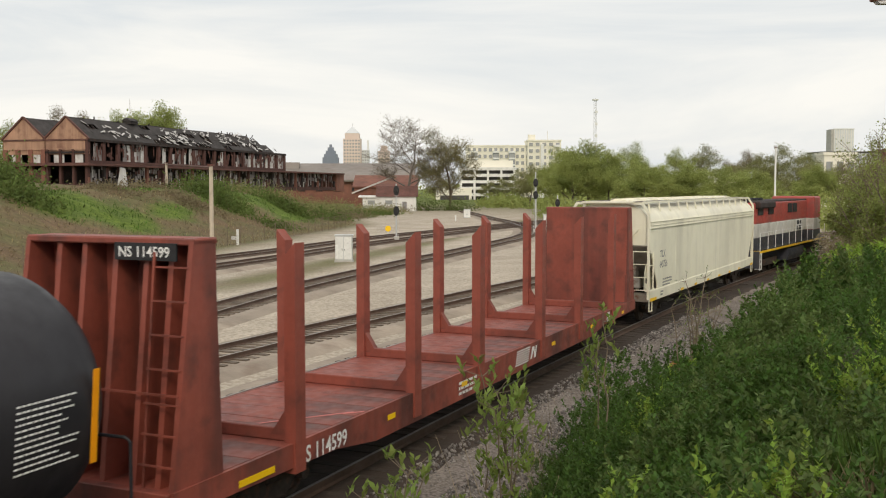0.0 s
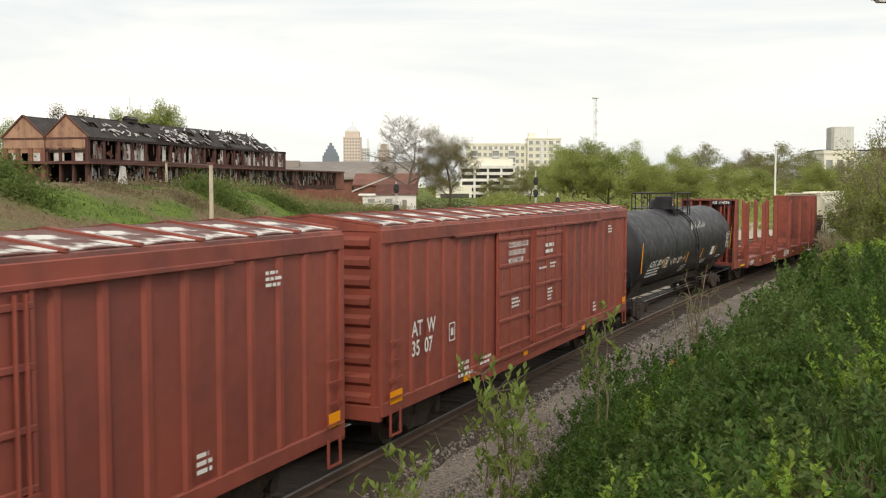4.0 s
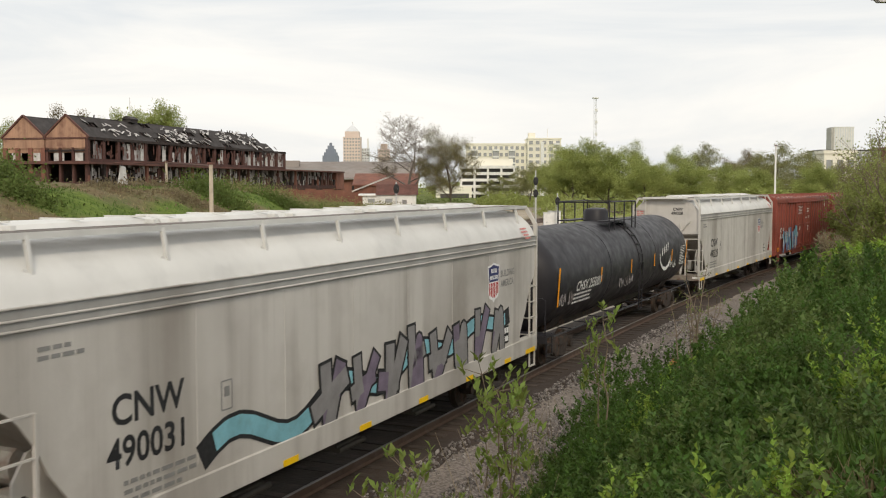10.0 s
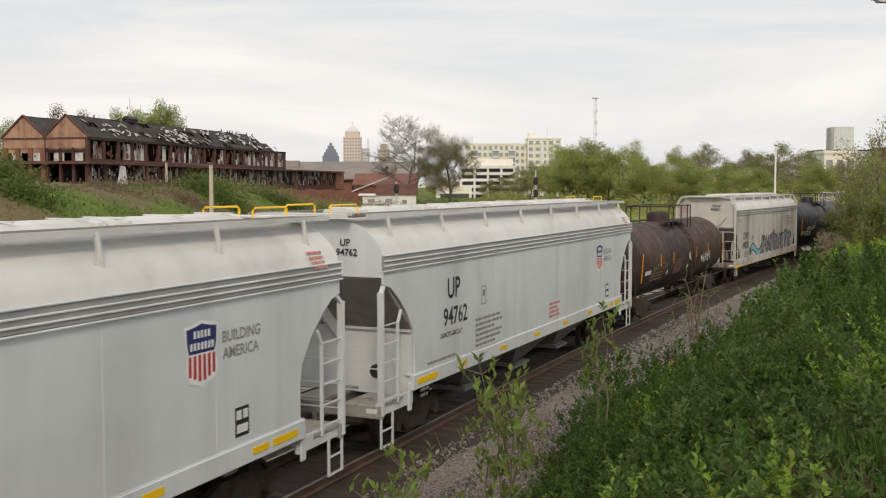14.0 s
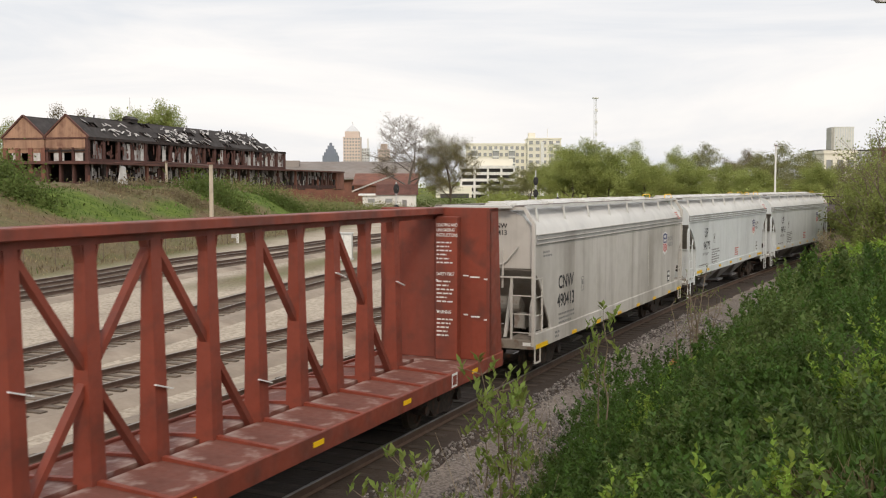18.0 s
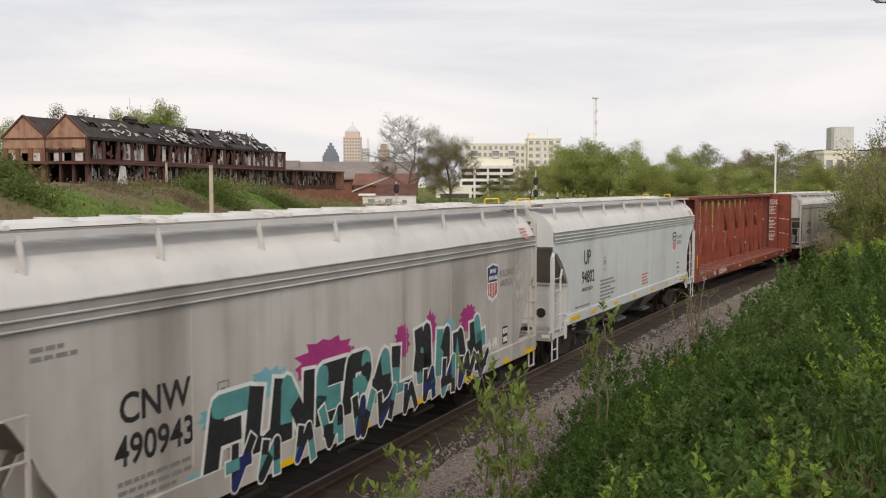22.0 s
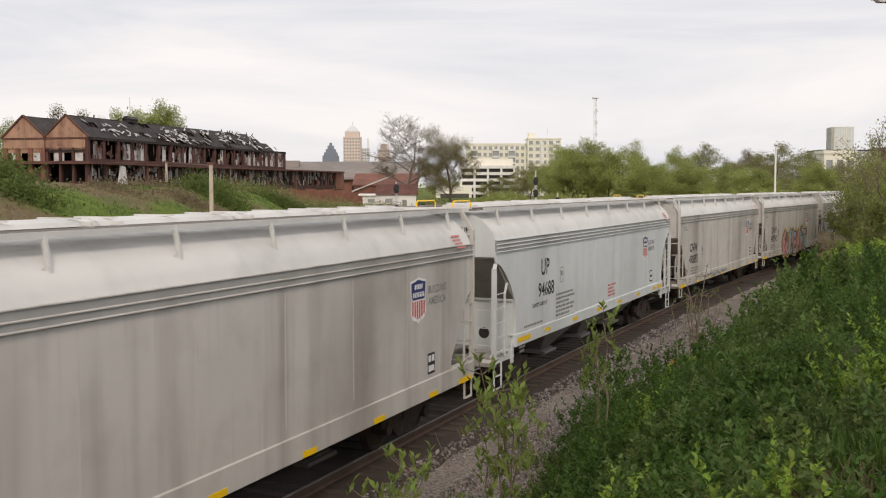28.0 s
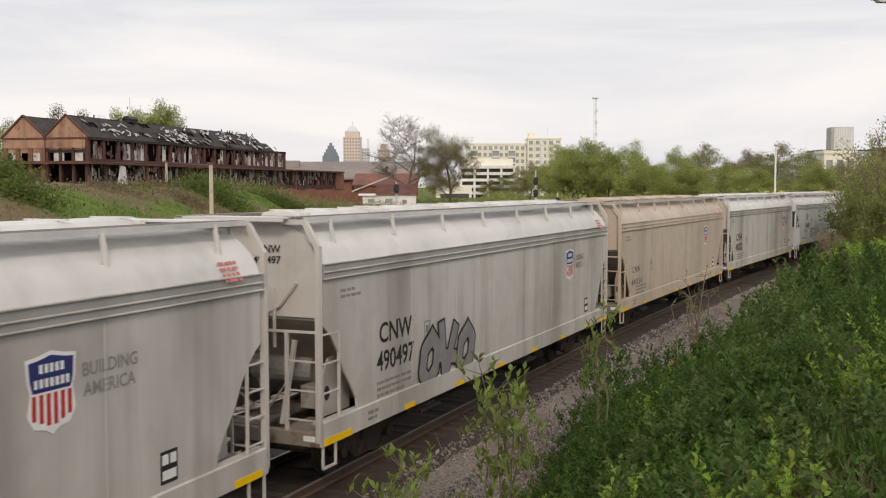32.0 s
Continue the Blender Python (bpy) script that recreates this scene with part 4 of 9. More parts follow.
        if style != "B":
            # tall frame: corner posts bent in to the roof, a full ladder on one corner and half ladders on the other
            def frame_shape():
                sh = Shape()
                x = h - 0.04
                for y in (-1, 1):
                    sh.bar((x, y * 1.53, 1.0), (x, y * 1.53, 4.20), 0.09, 0.09)
                    sh.bar((x, y * 1.53, 4.18), (x, y * 1.27, 4.60), 0.085, 0.085)
                sh.bar((x, -1.28, 4.585), (x, 1.28, 4.585), 0.09, 0.08)
                for y in (-1.0, 1.0):
                    sh.bar((a, y, 4.60), (x, y, 4.60), 0.06, 0.05)
                return sh
            part("end_frame", kept("end_frame:" + k, frame_shape, P_), P_, car, at=turn)

            def corner_web():
                ring = [(c + 0.52 + 0.09 * math.cos(t), 1.66 + 0.13 * math.sin(t)) for t in [2 * math.pi * i / 10 for i in range(10)]]
                return Shape().prism([(c - 0.25, 1.28), (c + 0.70, 1.28), (c + 0.66, 1.95), (c + 0.45, 2.25), (c - 0.25, 2.35)], -0.02, 0.02), Shape().prism(ring, -0.026, 0.026)
            for y_ in (-1.22, 1.22):
                web = part("corner_web", kept("corner_web:" + k, lambda: corner_web()[0], P_), P_, car, at=turn @ pose(0, y_, 0))
                # solid dark disc painted in place of the shade inside the web hole
                part("web_hole", kept("web_hole:" + k, lambda: corner_web()[1], M["burnt"]), M["burnt"], web)

            def ladder():
                sh = Shape()
                x = h - 0.04
                sh.bar((x, -0.95, 2.70), (x, -0.95, 4.58), 0.055, 0.055)
                rungs(sh, (x, -1.5), (x, -0.95), 4, 2.9, 4.15)
                sh.bar((x, -1.5, 2.78), (x, 1.5, 2.80), 0.04, 0.04)
                sh.bar((x, -0.95, 1.05), (x, -0.95, 2.8), 0.035, 0.035)
                rungs(sh, (x, -1.5), (x, -0.95), 4, 1.3, 2.6)
                sh.bar((h - 0.52, -1.54, 1.05), (h - 0.52, -1.54, 2.62), 0.04, 0.04)
                rungs(sh, (x, -1.54), (h - 0.52, -1.54), 4, 1.42, 2.60)
                sh.box(h - 0.3, -1.54, 0.55, 0.42, 0.05, 0.03)
                for q in (h - 0.1, h - 0.5):
                    sh.bar((q, -1.54, 0.55), (q, -1.54, 1.0), 0.03, 0.05)
                return sh
            part_ladder("ladder", "ladder:" + k, ladder, P_, car, turn)

            def half_ladder():
                sh = Shape()
                x = h - 0.04
                sh.bar((x, 0.92, 1.05), (x, 0.92, 2.80), 0.055, 0.055)
                rungs(sh, (x, 0.92), (x, 1.5), 4, 1.35, 2.80)
                sh.bar((h - 0.66, 1.54, 1.05), (h - 0.66, 1.54, 2.75), 0.045, 0.045)
                rungs(sh, (x, 1.54), (h - 0.66, 1.54), 4, 1.3, 2.75)
                sh.box(h - 0.33, 1.54, 0.55, 0.42, 0.05, 0.03)
                for q in (h - 0.13, h - 0.53):
                    sh.bar((q, 1.54, 0.55), (q, 1.54, 1.0), 0.03, 0.05)
                return sh
            part_ladder("half_ladder", "half_ladder:" + k, half_ladder, P_, car, turn)
            part("brake_pipe", kept("brake_pipe:" + k, lambda: Shape().tube([(a + 0.02, 0.45, 3.05), (a + 0.06, 0.75, 3.2), (a + 0.1, 1.1, 3.6)], 0.03, 6).tube([(a + 0.02, 0.62, 2.5), (a + 0.08, 0.66, 3.5)], 0.03, 6), P_), P_, car, at=turn)
        else:
            def short_ladder():
                sh = Shape()
                x = h - 0.05
                for y, top in ((1.53, 3.24), (-1.53, 3.24)):
                    sh.bar((x, y, 0.98), (x, y, top), 0.11, 0.07)
                    sh.bar((x, y, top - 0.04), (x - 0.14, y * 0.985, top + 0.10), 0.08, 0.05)
                    sh.bar((h - 0.72, y, 1.10), (h - 0.72, y, 2.62), 0.045, 0.045)
                    sh.bar((h - 0.72, y, 2.60), (h - 0.86, y, 2.84), 0.045, 0.045)
                    rungs(sh, (x, y), (h - 0.72, y), 5, 1.25, 2.62, 0.011)
                    rungs(sh, (x, y), (x, y * 0.40), 3, 1.42, 2.25, 0.009)
                    for q in (x, h - 0.50):
                        sh.bar((q, y, 0.36), (q, y, 1.0), 0.03, 0.05)
                    rungs(sh, (x, y), (h - 0.50, y), 2, 0.38, 0.68, 0.014)
                return sh
            part_ladder("corner_ladder", "corner_ladder:" + k, short_ladder, P_, car, turn)

            def jack_pad():
                return Shape().box(c + 0.14, 0.0, 1.10, 0.16, 0.05, 0.55, 0.02)
            for y in (-1.5, 1.5):
                part("jacking_pad", kept("jacking_pad:" + k, jack_pad, P_), P_, car, at=turn @ pose(0, y, 0))
                part("sill_step", kept("sill_step:" + k, lambda: Shape().box(h - toe / 2, 0, 1.08, toe, 0.06, 0.24), P_), P_, car, at=turn @ pose(0, y * 0.98, 0))
                part("corner_web", kept("corner_web_b:" + k, lambda: Shape().prism([(c - 0.4, 1.2), (c - 0.4, 2.3), (c - 0.02, 2.3), (c - 0.02, 1.2)], 0, 0.03), P_), P_, car, at=turn @ pose(0, y * 0.90, 0))
            for y_ in (-0.48, 0.48):
                part("roof_handrail", kept("roof_handrail:" + k, lambda: Shape().tube([(a - 0.95, 0, 4.62), (a - 0.95, 0, 4.77), (a - 0.88, 0, 4.81), (a + 0.02, 0, 4.81), (a + 0.09, 0, 4.77), (a + 0.09, 0, 4.62)], 0.02, 6), M["yellow"]), M["yellow"], car, "yellow hand rail", at=turn @ pose(0, y_, 0))
            part("slope_web", kept("slope_web:" + k, lambda: Shape().prism([(a - 0.05, 3.48), (c + 0.02, 2.36), (c + 0.02, 2.05), (a - 0.05, 3.10)], -0.16, -0.10), P_), P_, car, at=turn)
        coupler(car, sx * (h - 0.05), sx)
        truck(car, sx * (h - 2.45), rnd)

    # discharge hoppers
    n = 3 if style != "C" else 4
    for i in range(n):
        w = 2 * (c - 2.7) / n

        def pit():
            sh = Shape()
            top = [(-w / 2, -1.42, 1.28), (w / 2, -1.42, 1.28), (w / 2, 1.42, 1.28), (-w / 2, 1.42, 1.28)]
            low = [(-0.35, -0.75, 0.5), (0.35, -0.75, 0.5), (0.35, 0.75, 0.5), (-0.35, 0.75, 0.5)]
            sh.skin([top, low])
            sh.box(0, 0, 0.44, 0.9, 1.7, 0.12, 0.01)
            sh.tube([(-0.5, -0.9, 0.42), (0.5, -0.9, 0.42)], 0.05, 6)
            return sh
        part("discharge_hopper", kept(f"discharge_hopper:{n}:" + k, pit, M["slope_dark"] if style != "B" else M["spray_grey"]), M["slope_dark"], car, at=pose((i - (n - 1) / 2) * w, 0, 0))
    part("centre_sill", kept("centre_sill:" + k, lambda: Shape().box(0, 0, 0.92, 2 * c, 0.34, 0.36), M["under"]), M["under"], car)

    # markings on the near side
    y = -1.549
    ink = M["black_paint"] if style != "C" else M["stencil_grey"]
    if mark:
        mx = mark_x if mark_x is not None else (-h + 1.95 if style == "A" else -h + 2.75)
        if style == "C":
            letter(car, mark, mx, y, 2.50, 0.26, ink)
            letter(car, number, mx - 0.05, y, 2.10, 0.26, ink)
        elif style == "A":
            letter(car, mark, mx, y, 2.34 if mark_h > 0.3 else 2.14, mark_h, ink, stretch=1.03)
            letter(car, number, mx - 0.08, y, 1.83 if mark_h > 0.3 else 1.70, mark_h, ink, stretch=0.98)
        else:
            letter(car, mark, mx + 0.2, y, 2.84, 0.42, ink, stretch=0.9)
            letter(car, number, mx, y, 2.28, 0.36, ink, stretch=0.98)
        letter(car, mark, -a - 0.032, -0.66 if style == "B" else -0.30, 4.07, 0.125, ink, -90)
        letter(car, number, -a - 0.032, -0.58 if style == "B" else -0.22, 3.89, 0.125, ink, -90)
    part("stencil", kept("stencil_left:" + k, lambda: bars(3, 1.5, 0.055, 0.06, random.Random(4)), M["stencil_grey"]), M["stencil_grey"], car, at=pose(-h + 2.0, y, 1.62))
    part("stencil", kept("stencil_small:" + k, lambda: bars(2, 0.5, 0.06, 0.05, random.Random(5)), M["stencil_grey"]), M["stencil_grey"], car, at=pose(-h + 1.6, -1.578, 1.17))
    part("stencil", kept("stencil_mid:" + k, lambda: bars(2, 0.7, 0.05, 0.05, random.Random(6)), M["stencil_grey"]), M["stencil_grey"], car, at=pose(-a + 0.55, y, 3.42)) if style == "A" else None
    if style == "B":
        part("stencil", kept("stencil_block:" + k, lambda: bars(8, 1.7, 0.06, 0.055, random.Random(7)), M["stencil_grey"]), M["stencil_grey"], car, at=pose(-4.78, y, 2.20))
        part("stencil", kept("stencil_red:" + k, lambda: bars(4, 1.0, 0.06, 0.05, random.Random(8)), M["stencil_red"]), M["stencil_red"], car, at=pose(0.35, y, 2.0))
        letter(car, "CAPACITY 5250 CU FT", -h + 2.6, y, 2.04, 0.10, ink, stretch=0.8)
    part("stencil", kept("stencil_end:" + k, lambda: bars(4, 0.75, 0.055, 0.05, random.Random(9)), M["stencil_grey"]), M["stencil_grey"], car, at=pose(-a - 0.014, 0.75, 3.32, 0, 0, -90))
    part("warning_stencil", kept("warning_stencil:" + k, lambda: bars(4, 0.40, 0.045, 0.045, random.Random(10), 0.25), M["stencil_red"]), M["stencil_red"], car, at=pose(-a - 0.014, 1.38, 4.02, 0, 0, -90))
    part("warning_stencil", kept("warning_roof:" + k, lambda: bars(4, 0.50, 0.045, 0.045, random.Random(11), 0.25), M["stencil_red"]), M["stencil_red"], car, at=pose(a - 0.95, -1.478, 4.10, -32, 0, 0)) if style != "C" else None
    if emblem:
        ex = emblem_x if emblem_x is not None else (4.62 if style == "A" else 5.2)
        shield(car, ex, y, 2.94, 0.92, rnd)
        if slogan:
            letter(car, "BUILDING", ex + 0.46, y, 3.03, 0.155, M["stencil_grey"], stretch=0.95)
            letter(car, "AMERICA", ex + 0.48, y, 2.80, 0.155, M["stencil_grey"], stretch=0.95)
    if style != "C":
        part("data_panel", kept("data_panel", lambda: Shape().box(0, 0, 0, 0.34, 0.004, 0.42), M["black_paint"]), M["black_paint"], car, at=pose(6.5 if style == "A" else 6.12, y, 1.62 if style == "A" else 1.85))
        part("data_print", kept("data_print", lambda: Shape().box(-0.08, 0, 0.1, 0.12, 0.004, 0.13).box(0.08, 0, 0.1, 0.12, 0.004, 0.13).box(0.0, 0, -0.1, 0.27, 0.004, 0.12), M["white_paint"]), M["white_paint"], car, at=pose(6.5 if style == "A" else 6.12, y - 0.004, 1.62 if style == "A" else 1.85))
        part("data_panel", kept("small_panel", lambda: Shape().box(0, 0, 0.2, 0.24, 0.004, 0.02).box(0, 0, -0.2, 0.24, 0.004, 0.02).box(-0.12, 0, 0, 0.02, 0.004, 0.4).box(0.12, 0, 0, 0.02, 0.004, 0.4).box(0, 0, 0.05, 0.12, 0.004, 0.14), M["stencil_grey"]), M["stencil_grey"], car, at=pose(-4.7 if style == "A" else -4.3, y, 2.30 if style == "A" else 2.72))
    e = h - 0.05 if style != "B" else c
    ys = -1.581
    zr = 0.985 if style != "B" else 1.36
    reflector(car, -e + 0.52, ys, zr, 0.92, 0.12)
    for i in range(6):
        reflector(car, -5.55 + 2.42 * i, ys, zr, 0.42, 0.10)
    reflector(car, e - 0.5, ys, zr, 0.7, 0.11)
    if style != "C":
        part("reflector", kept("end_reflector", lambda: Shape().box(0, 0, 0, 0.008, 0.22, 0.09), M["white_paint"]), M["white_paint"], car, at=pose(-h - 0.005, -1.36, 1.06))
    return car


def boxcar(label, L, mark, number, seed):
    rnd = random.Random(seed)
    car = thing("boxcar", label, "railway wagon", "wagons of the passing freight train")
    h = L / 2
    P_ = M["box_red"]

    def body():
        return Shape().box(0, 0, 2.70, L - 0.16, 2.96, 3.30, 0.02)
    part("body", kept(f"box_body:{L}", body, P_), P_, car)

    def rib():
        return Shape().prism([(-0.10, -0.0), (-0.05, -0.045), (0.05, -0.045), (0.10, 0.0)], 1.18, 4.10, "z")
    for side in (-1, 1):
        for i in range(-11, 12):
            if not -4 <= i <= 2:
                part("side_rib", kept("side_rib", rib, P_), P_, car, at=pose(i * 0.76, side * 1.482, 0, 0, 0, 0 if side < 0 else 180))
        part("side_plate", kept(f"side_plate:{L}", lambda: Shape().box(0, 0, 4.24, L - 0.10, 0.09, 0.26, 0.015).box(0, 0, 1.06, L - 0.10, 0.09, 0.26, 0.015).box(0, 0, 0.86, L * 0.45, 0.05, 0.2), P_), P_, car, at=pose(0, side * 1.50, 0))
        for dx in (-1.98, 0.66):
            def door():
                sh = Shape()
                sh.box(0, 0, 2.65, 2.50, 0.05, 3.0, 0.01)
                return sh
            door_ob = part("sliding_door", kept("sliding_door", door, P_), P_, car, at=pose(dx, side * 1.535, 0, 0, 0, 0 if side < 0 else 180))
            for bz in (1.35, 1.98, 2.62, 3.28, 3.92):
                part("batten", kept("door_batten", lambda: Shape().box(0, -0.035, 0, 2.46, 0.05, 0.09, 0.015), P_), P_, door_ob, at=pose(0, 0, bz))
            for bx in (-1.2, -0.42, 0.42, 1.2):
                part("upright", kept("door_upright", lambda: Shape().box(0, -0.03, 2.65, 0.07, 0.04, 2.96), P_), P_, door_ob, at=pose(bx, 0, 0))
            for lx in (0.95, 1.1):
                part("lock_bar", kept("lock_bar", lambda: Shape().tube([(0, -0.07, 1.25), (0, -0.07, 4.05)], 0.025, 6), P_), P_, door_ob, at=pose(lx, 0, 0))
            part("door_handle", kept("door_handle", lambda: Shape().box(1.02, -0.08, 1.9, 0.4, 0.03, 0.06), P_), P_, door_ob)
        part("door_rail", kept(f"door_rail:{L}", lambda: Shape().box(-0.1, 0, 4.12, 11.2, 0.10, 0.07, 0.01).box(-0.6, 0.0, 1.10, 7.4, 0.08, 0.08, 0.01), P_), P_, car, at=pose(0, side * 1.56, 0))
        for sx in (-1, 1):
            part("corner_post", kept("corner_post", lambda: Shape().box(0, 0, 2.66, 0.16, 0.09, 3.42, 0.012), P_), P_, car, at=pose(sx * (h - 0.12), side * 1.49, 0))

            def side_ladder():
                sh = Shape()
                for z in (1.25, 1.6, 1.95, 2.3):
                    sh.bar((-0.26, -0.07, z), (0.26, -0.07, z), 0.025)
                sh.box(0, -0.05, 0.55, 0.42, 0.05, 0.03)
                for q in (-0.2, 0.2):
                    sh.bar((q, -0.05, 0.55), (q, -0.05, 1.0), 0.03, 0.05)
                return sh
            part("grab_iron", kept("grab_iron", side_ladder, P_), P_, car, at=pose(sx * (h - 0.5), side * 1.53, 0, 0, 0, 0 if side < 0 else 180))

    def roof():
        pts = [(-1.53, 4.34), (-1.50, 4.42), (0, 4.60), (1.50, 4.42), (1.53, 4.34)]
        return Shape().prism(pts, -h + 0.06, h - 0.06, "x")
    roof_ob = part("roof", kept(f"box_roof:{L}", roof, M["oxide_red"]), M["oxide_red"], car)
    n = 14
    for i in range(n):
        def panel():
            sh = Shape()
            w = (L - 0.3) / n
            for s in (-1, 1):
                sh.prism([(s * 0.04, 4.602), (s * 1.40, 4.440), (s * 1.40, 4.455), (s * 0.04, 4.618)], -w / 2 + 0.05, w / 2 - 0.05, "x")
            return sh
        part("roof_panel", kept(f"roof_panel:{L}", panel, M["box_white_roof"]), M["box_white_roof"], roof_ob, at=pose(-h + 0.15 + (L - 0.3) * (i + 0.5) / n, 0, 0))

    def seam():
        return Shape().prism([(-1.50, 4.43), (0, 4.61), (1.50, 4.43), (1.50, 4.475), (0, 4.655), (-1.50, 4.475)], -0.035, 0.035, "x")
    for i in range(n + 1):
        part("roof_seam", kept("roof_seam", seam, M["oxide_red"]), M["oxide_red"], roof_ob, at=pose(-h + 0.15 + (L - 0.3) * i / n, 0, 0))

    def end():
        sh = Shape()
        for i in range(9):
            z = 1.25 + i * 0.36
            sh.prism([(0.0, z - 0.13), (0.09, z - 0.05), (0.09, z + 0.05), (0.0, z + 0.13)], -1.30, 1.30, "y")
        return sh
    for sx in (-1, 1):
        part("end_panel", kept("box_end", end, P_), P_, car, at=pose(sx * (h - 0.09), 0, 0, 0, 0, 0 if sx > 0 else 180))

        def end_frame():
            sh = Shape()
            sh.box(0, 0, 1.0, 0.16, 3.0, 0.28, 0.01)
            sh.bar((0.09, -1.44, 1.1), (0.09, -1.44, 4.2), 0.05)
            sh.bar((0.09, -0.98, 1.1), (0.09, -0.98, 4.2), 0.05)
            rungs(sh, (0.09, -1.44), (0.09, -0.98), 8, 1.3, 4.1)
            sh.box(0.25, 0, 1.18, 0.4, 1.6, 0.04)
            sh.box(0.16, 0.5, 2.3, 0.22, 0.3, 0.3, 0.02)
            return sh
        part_ladder("end_frame", "box_end_frame", end_frame, P_, car, pose(sx * (h - 0.06), 0, 0, 0, 0, 0 if sx > 0 else 180))
        coupler(car, sx * (h - 0.1), sx)
        truck(car, sx * (h - 2.5), rnd)
    part("centre_sill", kept(f"box_sill:{L}", lambda: Shape().box(0, 0, 0.90, L - 1.5, 0.4, 0.36).box(1.5, 0.5, 0.75, 1.4, 0.6, 0.4, 0.03), M["under"]), M["under"], car)
    y = -1.60
    W_ = M["white_paint"]
    letter(car, mark[:2] + "  " + mark[2:], -7.7, -1.545, 2.26, 0.29, W_, stretch=0.9)
    letter(car, number[:2] + "  " + number[2:], -7.72, -1.545, 1.88, 0.29, W_, stretch=0.9)
    letter(car, mark + " " + number, -h + 0.055, 0.75, 4.17, 0.17, W_, -90)
    for (x, z, r, w, hh) in ((0.1, 3.62, 2, 0.85, 0.09), (-0.4, 3.05, 1, 0.7, 0.05), (0.5, 3.12, 2, 0.6, 0.05), (-2.4, 2.45, 3, 0.7, 0.05), (0.3, 2.45, 4, 0.45, 0.05), (-5.6, 1.38, 3, 0.8, 0.07), (-4.4, 1.32, 2, 0.7, 0.06), (4.6, 1.62, 3, 0.4, 0.06), (6.3, 3.9, 3, 0.5, 0.05)):
        part("stencil", kept(f"box_stencil:{x}:{z}", lambda: bars(r, w, hh, hh * 0.8, random.Random(int(abs(x * 100)))), W_), W_, car, at=pose(x, y, z))
    for i, line in enumerate(("CLOSE AND LOCK", "DOORS BEFORE", "MOVING CAR")):
        letter(car, line, -2.62, -1.602, 3.70 - 0.19 * i, 0.125, W_, stretch=0.92)
    part("stencil_box", kept("stencil_box", lambda: Shape().box(0, 0, 0.18, 0.3, 0.004, 0.025).box(0, 0, -0.18, 0.3, 0.004, 0.025).box(-0.14, 0, 0, 0.025, 0.004, 0.36).box(0.14, 0, 0, 0.025, 0.004, 0.36).box(0, 0, 0, 0.12, 0.004, 0.16), W_), W_, car, at=pose(-5.8, -1.545, 2.12))
    for fx, zz, w in ((-0.935, 1.24, 0.5), (-0.56, 1.0, 0.34), (-0.14, 0.98, 0.3), (0.42, 0.98, 0.3), (0.95, 1.30, 0.38)):
        part("reflector", kept(f"box_reflector:{w}", lambda: Shape().box(0, 0, 0, w, 0.008, 0.24 if w > 0.35 else 0.12), M["orange"]), M["orange"], car, at=pose(fx * h, -1.555, zz))
    return car


